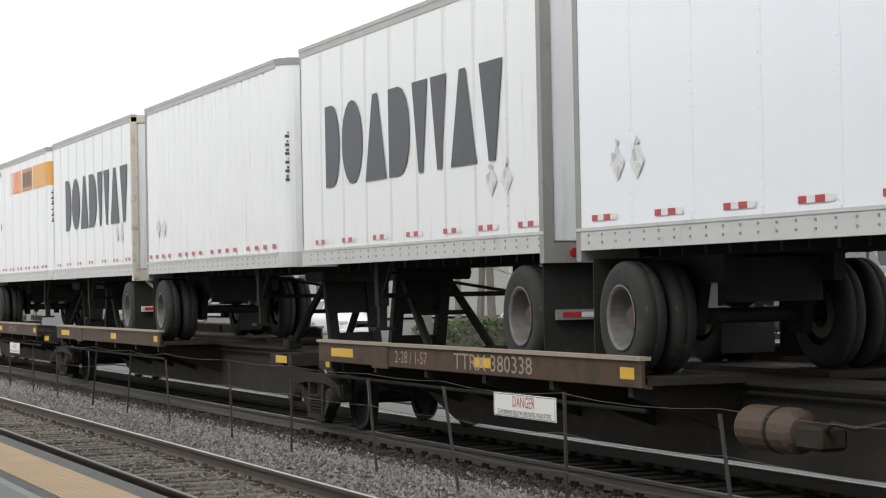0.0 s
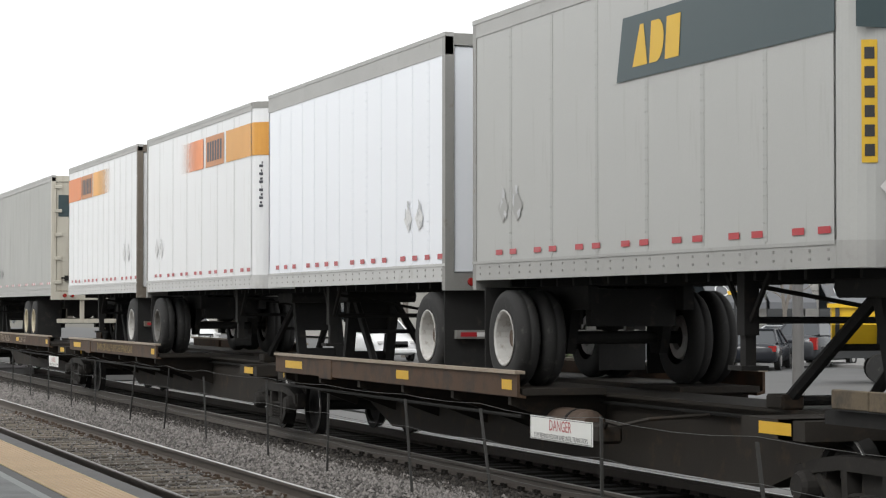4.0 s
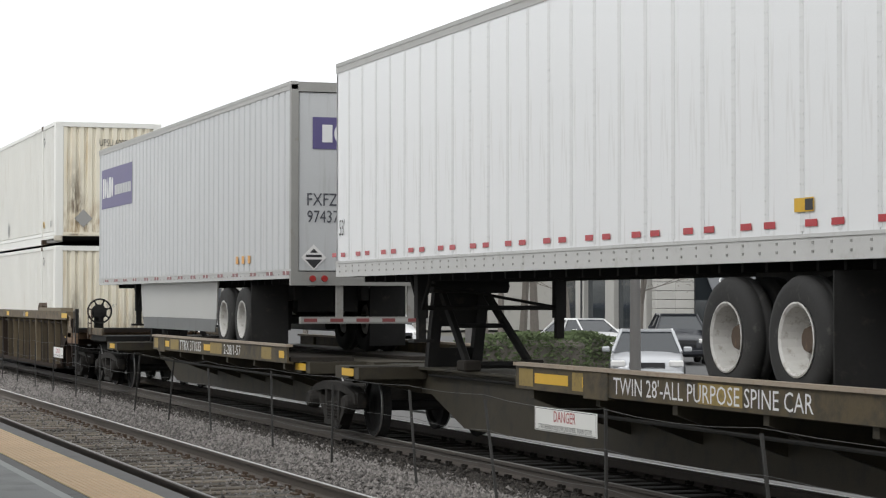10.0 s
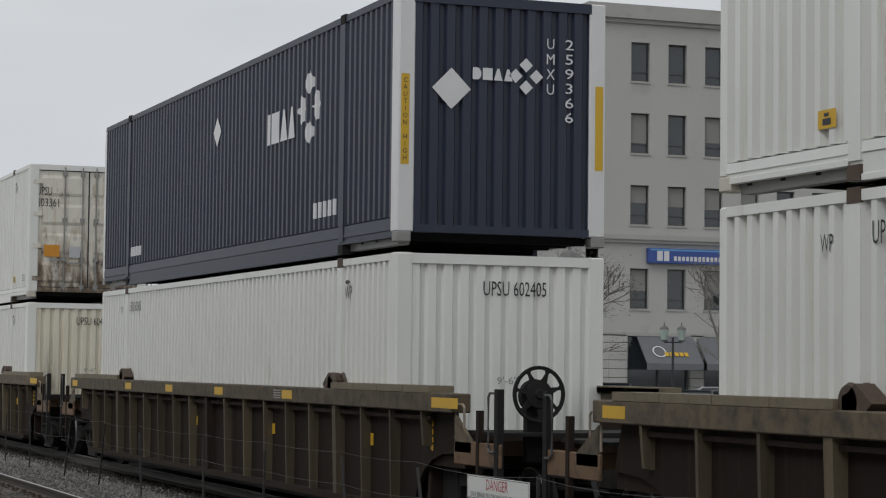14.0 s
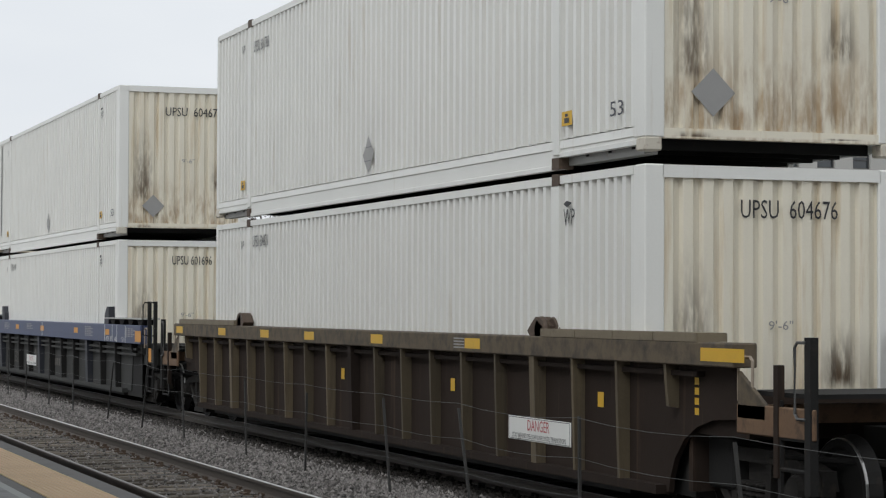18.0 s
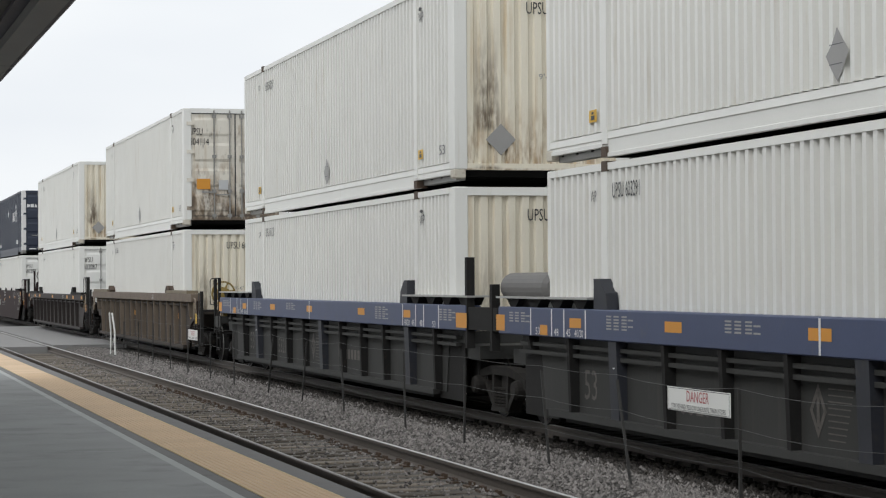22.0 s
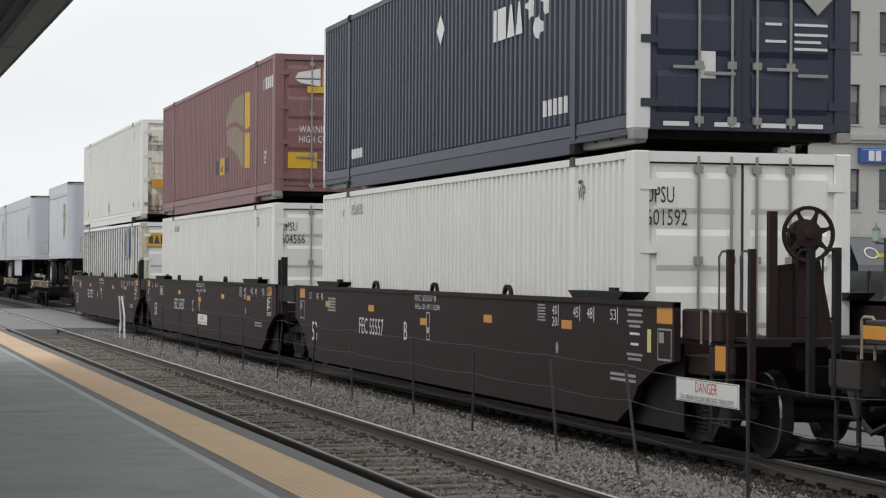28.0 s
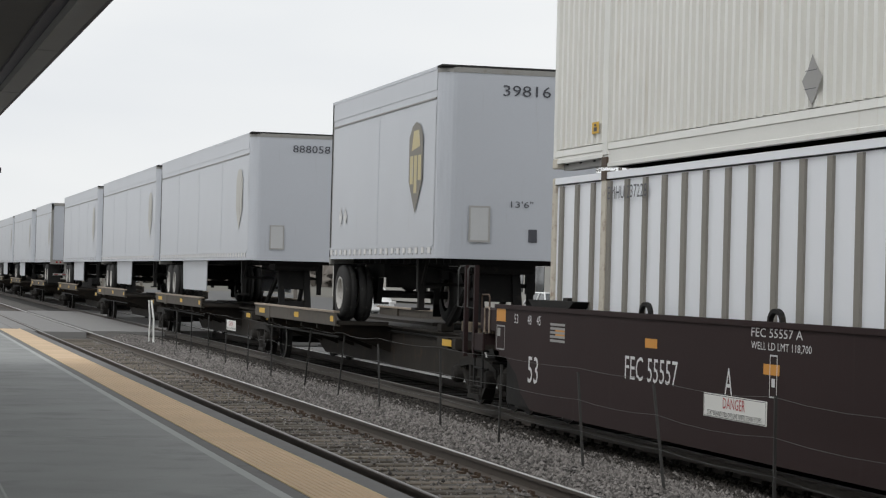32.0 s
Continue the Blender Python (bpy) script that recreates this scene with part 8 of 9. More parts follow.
painted(MAROON, "emblem_stripe", [[(0.73, 0.81), (1.40, 0.80), (1.40, 0.05), (1.09, 0.02), (0.73, 0.04)]], "gold", 4.3, 4.81)
painted(MAROON, "emblem_stripe", [[(0.74, -0.06), (1.40, -0.08), (1.42, -0.83), (0.74, -0.82)]], "gold", 4.3, 4.81)
painted(MAROON, "brand_mark", [rect(-0.31, 0.31, -0.19, 0.19)], "gold", 6.43, 4.15)
for u in (-0.62, 0.62):
    painted(MAROON, "brand_mark", [rect(u - 0.22, u + 0.22, -0.17, 0.17)], "charcoal", 6.43, 4.15)
painted(MAROON, "brand_mark", [[(-0.12, -0.12), (0.04, -0.12), (0.16, 0.05), (0.05, 0.14), (0.0, 0.02)]], "charcoal", 6.43, 4.15).location.x = -0.004
painted(MAROON, "side_mark", [rect(-0.3, 0.3, -0.05, 0.05)], "dullred", 3.2, 3.65)
for i in range(5):
    decal(MAROON, "side_mark", [rect(-0.08, 0.08 if i else 0.0, -0.12, 0.12)], "palewhite", "side", 1.15 - i * 0.22, 5.62, f)
lettering(MAROON, "53'", "palewhite", "side", 1.0, zb + 0.85, f, 0.28, 0.3)
decal(MAROON, "emblem", [[(-0.42, 0.02), (-0.36, 0.13), (0.1, 0.22), (0.1, 0.02)]], "palewhite", "end", -0.46, zb + 2.39, -0.002)
decal(MAROON, "emblem", [[(-0.42, -0.01), (0.1, -0.01), (0.1, -0.14), (-0.30, -0.08)]], "palewhite", "end", -0.46, zb + 2.39, -0.002)
decal(MAROON, "emblem", [rect(0.14, 0.33, -0.14, 0.22)], "gold", "end", -0.46, zb + 2.39, -0.002)
decal(MAROON, "brand_mark", [rect(-0.19, 0.19, -0.065, 0.065)], "gold", "end", -0.44, zb + 2.18, -0.002)
lettering(MAROON, "WARNING", "palewhite", "end", -0.45, zb + 1.38, -0.002, 0.14, 0.68)
lettering(MAROON, "HIGH CUBE", "palewhite", "end", -0.43, zb + 1.18, -0.002, 0.14, 0.72)
decal(MAROON, "caution_label", [rect(-0.3, 0.3, -0.16, 0.16)], "gold", "end", -0.72, zb + 0.75, -0.003, "yellow caution label")
decal(RIBBED, "brand_plate", [rect(-0.30, 0.30, -0.20, 0.20)], "gold", "end", -0.83, 2.645, -0.002, "gold brand plate")
word_blocks(RIBBED, [0.7, 0.9, 0.7], "rar", "charcoal", -0.83, 2.645, -0.005, 0.24, 0.48, where="end")
decal(RIBBED, "brand_plate", [rect(-0.62, 0.62, -0.45, 0.45)], "lip", "side", 3.25, 2.55, -HW - 0.010, "tall pale brand plate")
decal(RIBBED, "brand_mark", [rect(-0.5, -0.1, -0.36, 0.36)], "charcoal", "side", 3.25, 2.55, -HW - 0.013)
decal(RIBBED, "brand_mark", [disc(0.25, 0, 0.28, 0.34)], "cyan", "side", 3.25, 2.55, -HW - 0.013)
lettering(RIBBED, "EMHU 237228", "charcoal", "side", L53 - 2.9, 2.90, -HW - 0.010, 0.15, 1.35)

brown = "brown deep-ribbed well car with worn tan top chord"
rolling(well_unit("well_car", brown, 20.8, "brown", brake="near", mid=10.79, start=2.7), 184.1)
rolling(well_unit("well_car", brown, 20.1, "brown", brake="near", start=2.2), 208.6)
rolling(well_unit("well_car", brown, 20.2, "brown", mid=10.22, plates=(0.25, 5.95, 8.95, 11.94, 14.22, 19.85), texts=[("DTTX 620992 C", 9.75, 1.48, 1.05, 0.11, "black")]), 232.65)
rolling(well_unit("well_car", brown, 20.2, "brown", mid=10.40, plates=(0.25, 5.9, 9.2, 12.12, 14.41, 16.94, 19.86)), 256.7)


def faded_emblem(c, mid):
    """A worn diamond emblem with thin lines behind it, and a row of blocks, on the side of a blue-topped car."""
    f = -1.345
    decal(c, "emblem", [[(-0.17, 0), (0, -0.24), (0, -0.16), (-0.11, 0)], [(0, -0.24), (0.17, 0), (0.11, 0), (0, -0.16)], [(0.17, 0), (0, 0.24), (0, 0.16), (0.11, 0)], [(0, 0.24), (-0.17, 0), (-0.11, 0), (0, 0.16)], rect(-0.03, 0.03, -0.14, 0.16)], "faint", "side", mid + 1.10, 0.70, f, "worn diamond emblem")
    for i in range(9):
        decal(c, "emblem_line", [rect(0.0, 0.50 - 0.02 * i, -0.006, 0.006)], "faint", "side", mid + 0.90, 0.90 - 0.055 * i, f)
    for i in range(9):
        decal(c, "word_block", [rect(0.0, 0.16, -0.10, 0.14 if i == 0 else 0.06)], "faint", "side", mid - 0.95 - 0.23 * i, 0.66, f)


blue = "dark grey articulated well car unit with a blue top chord"
rolling(well_unit("well_car", blue, 21.0, "blue", t1=False, end1=False, pair=True, mid=11.5, start=2.9, texts=[("53", 18.55, 0.66, 0.42, 0.34, "faint"), ("5321", 15.46, 0.63, 0.72, 0.27, "faint"), ("A", 17.5, 0.98, 0.13, 0.2, "tapewhite")]), 279.75)
faded_emblem(ROLLING[-1][0], 11.5)
rolling(well_unit("well_car", blue, 19.4, "blue", t0=True, end0=False, t1=False, end1=False, tank=True, pair=True, mid=9.25, start=1.75, texts=[("53", 16.3, 0.66, 0.42, 0.34, "faint"), ("5321", 13.2, 0.63, 0.72, 0.27, "faint"), ("C", 15.25, 0.98, 0.13, 0.2, "tapewhite")]), 301.5)
faded_emblem(ROLLING[-1][0], 9.25)
rolling(well_unit("well_car", blue, 19.4, "blue", t0=True, end0=False, mid=9.25, start=1.2, texts=[("53", 16.3, 0.66, 0.42, 0.34, "faint"), ("5321", 13.2, 0.63, 0.72, 0.27, "faint"), ("B", 15.25, 0.98, 0.13, 0.2, "tapewhite")]), 322.4)
faded_emblem(ROLLING[-1][0], 9.25)
rolling(well_unit("tan_well_car", "tan brown deep-ribbed well car with a yellow brake wheel", 20.5, "brown", brake="near", mid=10.0, start=2.15), 345.95)
rolling(well_unit("well_car", "dark ribbed well car with orange reflectors", 21.5, "grey", mid=10.41, plates=(0.3, 3.1, 5.2, 10.75, 16.25, 18.42, 21.4), texts=[("53", 18.89, 0.72, 0.62, 0.42, "lip"), ("FEC", 17.08, 0.84, 0.60, 0.22, "lip"), ("73170", 15.72, 0.84, 0.82, 0.22, "lip"), ("53", 20.02, 1.34, 0.22, 0.10, "palewhite"), ("48", 19.24, 1.34, 0.22, 0.10, "palewhite"), ("40 20", 17.86, 1.34, 0.42, 0.10, "palewhite")]), 369.5)
for k, (y0, L, letter) in enumerate([(394.9, 20.0, "B"), (416.6, 19.5, "C"), (437.2, 19.9, "A")]):
    d = (0.52, -0.28, 0.0)[k]
    words = [("FEC 55557", 13.24 + d, 0.92, 1.66, 0.26, "palewhite"), (letter, 11.0 + d, 0.915, 0.20, 0.27, "palewhite"), ("53", 17.6 + d, 0.72, 0.44, 0.34, "palewhite"),
             ("FEC 55557 " + letter, 9.85 + d, 1.42, 1.2, 0.085, "palewhite"), ("WELL LD LMT 118,700", 9.75 + d, 1.29, 1.4, 0.085, "palewhite"),
             ("40", 3.85 + d, 1.37, 0.19, 0.11, "palewhite"), ("20", 3.85 + d, 1.235, 0.19, 0.11, "palewhite"), ("45", 3.07 + d, 1.36, 0.19, 0.12, "palewhite"), ("48", 2.58 + d, 1.36, 0.19, 0.12, "palewhite"), ("53", 1.80 + d, 1.36, 0.19, 0.12, "palewhite"),
             ("53", L - 1.5, 1.35, 0.17, 0.12, "palewhite"), ("48", L - 2.1, 1.35, 0.17, 0.12, "palewhite"), ("45", L - 2.5, 1.35, 0.17, 0.12, "palewhite")]
    c = well_unit("well_car", "smooth dark brown articulated well car unit lettered in white", L, "smooth", t0=True, end0=k == 0, t1=k == 2, end1=k == 2, pair=k < 2, texts=words, brake="near" if k == 0 else None, mid=L / 2 + d, start=2.25 if k == 0 else 1.42)
    f = -1.494
    for y, z in ((L - 0.78, 1.40), (0.76, 1.40)):
        decal(c, "reflector", [rect(-0.22, 0.22, -0.10, 0.10)], "amber", "side", y, z, f)
        decal(c, "data_box", [rect(-0.2, 0.2, -0.01, 0.01), rect(-0.2, -0.18, -0.32, 0), rect(0.18, 0.2, -0.32, 0), rect(-0.2, 0.2, -0.32, -0.30), rect(-0.16, -0.02, -0.14, -0.03)], "greymark", "side", y, z - 0.16, f)
    for y in (3.85, 3.07, 2.58, 1.80):
        decal(c, "length_line", [rect(0.0, 0.02, -0.17 if y > 3.5 else -0.10, 0.08)], "palewhite", "side", y + d - 0.13, 1.36, f)
    for i, (v, hw_) in enumerate(((1.42, 0.24), (1.37, 0.20), (1.30, 0.24), (1.25, 0.17), (1.17, 0.15), (1.06, 0.12), (0.95, 0.24), (0.90, 0.2))):
        decal(c, "data_bar", [rect(-hw_, hw_, -0.012, 0.014)], "palewhite" if i in (4, 5) else "greymark", "side", 1.12 + d, v, f)
    for i in range(6):
        decal(c, "data_bar", [rect(-0.16, 0.12 + 0.04 * (i % 2), -0.009, 0.010)], "greymark", "side", 4.35 + d, 1.42 - 0.036 * i, f)
    decal(c, "round_mark", [disc(0, 0, 0.05, 0.07, 12)], "greymark", "side", 3.75 + d, 0.93, f)
    decal(c, "data_bars", [rect(-0.3, 0.3, -0.015 - i * 0.05, 0.015 - i * 0.05) for i in range(5)], "greymark", "side", L - 3.3, 1.32, f)
    decal(c, "data_bars", [rect(-0.4, 0.4, -0.015, 0.015), rect(-0.4, 0.4, -0.07, -0.04)], "greymark", "side", 2.0, 0.72, f)
    decal(c, "inspection_label", [rect(-0.055, 0.055, -0.12, 0.12)], "paleyellow", "side", 1.20 if k == 0 else 0.95, 1.11, f - 0.001, "pale yellow inspection label")
    decal(c, "plate_box", [rect(-0.09, -0.075, -0.2, 0.2), rect(0.075, 0.09, -0.2, 0.2), rect(-0.09, 0.09, 0.185, 0.2), rect(-0.09, 0.09, -0.2, -0.185), rect(-0.04, 0.04, -0.1, -0.02)], "palewhite", "side", 9.9 + 0.6 * d, 1.02, f)
    rolling(c, y0)


def motions():
    for ob, y0 in ROLLING:
        walk(ob, [(0, pose(XC, y0, 0)), (32, pose(XC, y0 - SPEED * 32, 0))])

# ---- across the tracks: street, building, lamps, cars, trees ----
ZS = -0.34
slab("street", "road", 13.6, 43.0, -30, 260, -0.6, ZS, "grey street beside the railway")
slab("verge", "palegravel", 11.25, 21.0, -20, 67, -0.62, -0.38, "pale gravel strip along the far side of the tracks")
b = bmesh.new()
box(b, 21.0, 21.3, 10, 64, -0.5, ZS + 0.14)
lone("kerb", b, "trim", "stone kerb along the street", kind="structure")
slab("sidewalk", "crossing", 40.5, 90, 60, 94.8, -0.5, ZS + 0.12, "pale sidewalk before the office building")

BX, BY = 43.4, 95.6
bld = thing("office_building", "grey limestone office building with rows of dark windows", "building")
H0 = 19.4
cols = [46.05 + 2.0 * i for i in range(12)]
rows_ = [(4.78, 6.72), (8.85, 10.75), (12.3, 14.25), (15.8, 17.7)]


def wall_strips(name, along, fixed, lo, hi, axis):
    """A wall with real openings, built of courses and piers."""
    b = bmesh.new()
    d = 0.45

    def put(a0, a1, z0, z1):
        if axis == "x":
            box(b, a0, a1, fixed, fixed + d, z0, z1)
        else:
            box(b, fixed, fixed + d, a0, a1, z0, z1)
    zs = [3.5] + [z for r in rows_ for z in r] + [H0]
    for i in range(0, len(zs), 2):
        put(lo, hi, zs[i], zs[i + 1])
    for z0, z1 in rows_:
        edge = lo
        for c in along:
            put(edge, c - 0.5, z0, z1)
            edge = c + 0.5
        put(edge, hi, z0, z1)
    return part(name, b, "limestone", bld, "pale weathered limestone wall")


front = wall_strips("front_wall", cols, BY, BX, BX + 26, "x")
lcols = [98.2 + 1.95 * i for i in range(6)]
left = wall_strips("side_wall", lcols, BX, BY, BY + 13.2, "y")


def one_window(axis, a, z0, z1, fixed):
    b = bmesh.new()
    y = fixed + 0.22

    def put(bb, a0, a1, q0, q1, d0, d1):
        box(bb, a0, a1, fixed + d0, fixed + d1, q0, q1) if axis == "x" else box(bb, fixed + d0, fixed + d1, a0, a1, q0, q1)
    put(b, a - 0.5, a - 0.44, z0, z1, 0.16, 0.26)
    put(b, a + 0.44, a + 0.5, z0, z1, 0.16, 0.26)
    put(b, a - 0.44, a + 0.44, z1 - 0.07, z1, 0.16, 0.26)
    put(b, a - 0.44, a + 0.44, z0, z0 + 0.07, 0.16, 0.26)
    put(b, a - 0.44, a + 0.44, z0 + 0.42, z0 + 0.48, 0.16, 0.26)
    w = part("window", b, "winframe", front if axis == "x" else left)
    g = bmesh.new()
    put(g, a - 0.44, a + 0.44, z0 + 0.07, z1 - 0.07, 0.22, 0.24)
    part("pane", g, "glass", w)
    if rnd.random() < 0.45:
        g = bmesh.new()
        put(g, a - 0.42, a + 0.42, z1 - 0.07 - rnd.uniform(0.5, 1.4), z1 - 0.07, 0.205, 0.215)
        part("blind", g, "blind", w)
    g = bmesh.new()
    put(g, a - 0.56, a + 0.56, z0 - 0.10, z0 - 0.002, -0.05, 0.15)
    part("sill", g, "trim", w)


for z0, z1 in rows_:
    for c in cols[:7]:
        one_window("x", c, z0, z1, BY)
    for c in lcols[:6]:
        one_window("y", c, z0, z1, BX)
for z0, z1, dd in ((7.95, 8.10, 0.16), (8.10, 8.34, 0.26), (3.46, 3.62, 0.12), (18.6, 18.8, 0.15), (18.8, 19.1, 0.32), (19.1, 19.5, 0.20)):
    b = bmesh.new()
    box(b, BX - dd, BX + 26, BY - dd, BY + 0.1, z0, z1)
    box(b, BX - dd, BX + 0.1, BY + 0.1, BY + 13.2, z0, z1)
    part("cornice", b, "trim", bld, "stone string course")
part("back_wall", box(bmesh.new(), BX, BX + 26, BY + 12.8, BY + 13.2, ZS, H0), "limestone", bld)
part("roof", box(bmesh.new(), BX + 0.3, BX + 26, BY + 0.3, BY + 13.1, 18.9, 19.2), "trim", bld)
part("inner_wall", box(bmesh.new(), BX + 1.2, BX + 25, BY + 1.2, BY + 12.8, ZS, 18.8), "winframe", bld)
# ground floor piers in stone courses, shop windows and awnings
for x in (43.4, 44.4, 48.75, 51.6, 54.4, 57.2, 60.0):
    for k in range(9):
        part("stone_course", soft(box(bmesh.new(), x, x + (1.0 if x < 45 else 0.75), BY - 0.12, BY + 0.4, ZS + 0.12 + k * 0.42, ZS + 0.52 + k * 0.42), 0.02), "limestone", front)
for x0, x1 in ((45.45, 48.7), (49.55, 51.55), (52.4, 54.35), (55.2, 57.15), (58.0, 60.0)):
    part("shop_window", box(bmesh.new(), x0, x1, BY + 0.15, BY + 0.2, ZS + 0.3, 3.4), "glass", front)
    b = bmesh.new()
    for x in (x0, 0.5 * (x0 + x1), x1 - 0.08):
        box(b, x, x + 0.08, BY + 0.05, BY + 0.16, ZS, 3.4)
    part("shop_frame", b, "winframe", front)
for y in [96.4 + 3.9 * i for i in range(3)]:
    part("shop_pier", soft(box(bmesh.new(), BX - 0.12, BX + 0.4, y, y + 1.1, ZS, 3.48), 0.03), "limestone", left)
    part("shop_window", box(bmesh.new(), BX + 0.15, BX + 0.2, y + 1.1, y + 3.9, ZS + 0.3, 3.4), "glass", left)
for n, (x0, x1) in enumerate(((45.9, 48.9), (49.1, 51.6), (52.3, 54.7), (55.3, 57.6))):
    b = bmesh.new()
    prism(b, [(BY - 0.1, 3.45), (BY - 1.25, 2.15), (BY - 1.25, 1.85), (BY - 1.20, 1.85), (BY - 1.20, 2.12), (BY - 0.1, 3.35)], "x", x0, x1)
    a = part("awning", b, "awning", front, "grey cloth awning")
    if n % 2 == 0:
        xc = x0 + 1.15
        ring = []
        for i in range(20):
            q = 2 * math.pi * i / 20
            q2 = 2 * math.pi * (i + 1) / 20
            ring.append([(0.36 * math.cos(q), 0.36 * math.sin(q)), (0.36 * math.cos(q2), 0.36 * math.sin(q2)), (0.29 * math.cos(q2), 0.29 * math.sin(q2)), (0.29 * math.cos(q), 0.29 * math.sin(q))])
        bb = bmesh.new()
        for shape in ring:
            bb.faces.new([bb.verts.new((xc + u - 0.3, BY - 0.78 - v * 0.66 * -1 - 0.03, 2.72 + v * 0.75)) for u, v in shape])
        part("brand_ring", bb, "palewhite", a)
        bb = bmesh.new()
        for i in range(5):
            bb.faces.new([bb.verts.new((xc - 0.05 + 0.26 * i + u, BY - 0.78 + v * 0.66 - 0.14, 2.60 + v * 0.75)) for u, v in ((0, -0.12), (0.2, -0.12), (0.2, 0.12), (0, 0.12))])
        part("brand_blocks", bb, "gold", a)
# blue bank sign as plain shapes
s = part("sign_board", soft(box(bmesh.new(), 46.4, 50.9, BY - 0.30, BY - 0.02, 6.98, 7.72), 0.03), "bluesign", front, "blue illuminated sign board")
part("sign_stripe", mark(bmesh.new(), [rect(0.1, 4.4, 0.62, 0.70)], "end", 46.4, 6.98, BY - 0.304), "cyan", s)
for q in [rect(0.45, 0.75, 0.12, 0.60), rect(0.82, 1.1, 0.12, 0.60)] + [rect(1.35 + 0.22 * i, 1.50 + 0.22 * i, 0.14, 0.36) for i in range(13)]:
    part("sign_block", mark(bmesh.new(), [q], "end", 46.4, 6.98, BY - 0.304), "palewhite", s)
# a plainer block further along the street
far = thing("street_building", "distant low grey commercial building", "building")
part("wall", box(bmesh.new(), 47, 66, 150, 230, ZS, 7.5), "trim", far)
part("roof", box(bmesh.new(), 46.8, 66.2, 149.8, 230.2, 7.5, 7.8), "trim", far)
for i in range(14):
    for z in (1.0, 4.5):
        part("window", box(bmesh.new(), 46.95, 47.02, 153 + i * 5.4, 155.6 + i * 5.4, z, z + 1.9), "glass", far)


def lantern(parent, x, y, z, r=0.19):
    b = turned(bmesh.new(), [(r * 0.6, 0.0), (r, 0.38), (r * 0.98, 0.42)], (x, y, z), "z", 8)
    g = part("lantern", b, "lantern", parent, "pale glass lantern")
    b = turned(bmesh.new(), [(r * 1.1, 0.42), (r * 0.75, 0.52), (r * 0.3, 0.58), (0.03, 0.60), (0.02, 0.72), (0.0005, 0.75)], (x, y, z), "z", 10)
    turned(b, [(r * 0.7, -0.07), (r * 0.75, 0.0)], (x, y, z), "z", 8)
    part("cap", b, "lampgrey", g)


def post_lamp(az, d, top, kind):
    x, y = d * math.sin(radians(az)), d * math.cos(radians(az))
    if kind == "single":
        t = thing("street_lamp", "grey column street lamp with one lantern", "street lamp", "street lamps")
        b = turned(bmesh.new(), [(0.17, 0.0), (0.17, 0.35), (0.125, 0.5), (0.10, top - 0.95 - ZS), (0.14, top - 0.85 - ZS), (0.10, top - 0.75 - ZS)], (x, y, ZS), "z", 14)
        part("column", b, "lampgrey", t)
        lantern(t, x, y, top - 0.75, 0.24)
        b = rod(bmesh.new(), (x - 0.12, y, top - 1.55), (x - 0.45, y, top - 1.70), 0.11, 10)
        part("floodlight", b, "lamp", t, "small round floodlight")
    else:
        t = thing("street_lamp", "black iron street lamp with twin lanterns", "street lamp", "street lamps")
        b = turned(bmesh.new(), [(0.14, 0.0), (0.12, 0.5), (0.06, 0.7), (0.05, top - 0.9 - ZS), (0.06, top - 0.75 - ZS)], (x, y, ZS), "z", 10)
        rod(b, (x - 0.42, y, top - 0.95), (x + 0.42, y, top - 0.95), 0.03, 6)
        part("column", b, "lamp", t)
        for s in (-0.4, 0.4):
            lantern(t, x + s, y, top - 0.85, 0.20)


post_lamp(28.2, 46, 5.0, "single")
post_lamp(23.9, 48, 4.6, "single")
post_lamp(19.6, 52, 4.8, "single")
post_lamp(32.6, 46, 5.0, "single")
post_lamp(26.6, 92, 3.95, "twin")
post_lamp(31.0, 80, 4.2, "twin")
post_lamp(22.5, 110, 4.0, "twin")


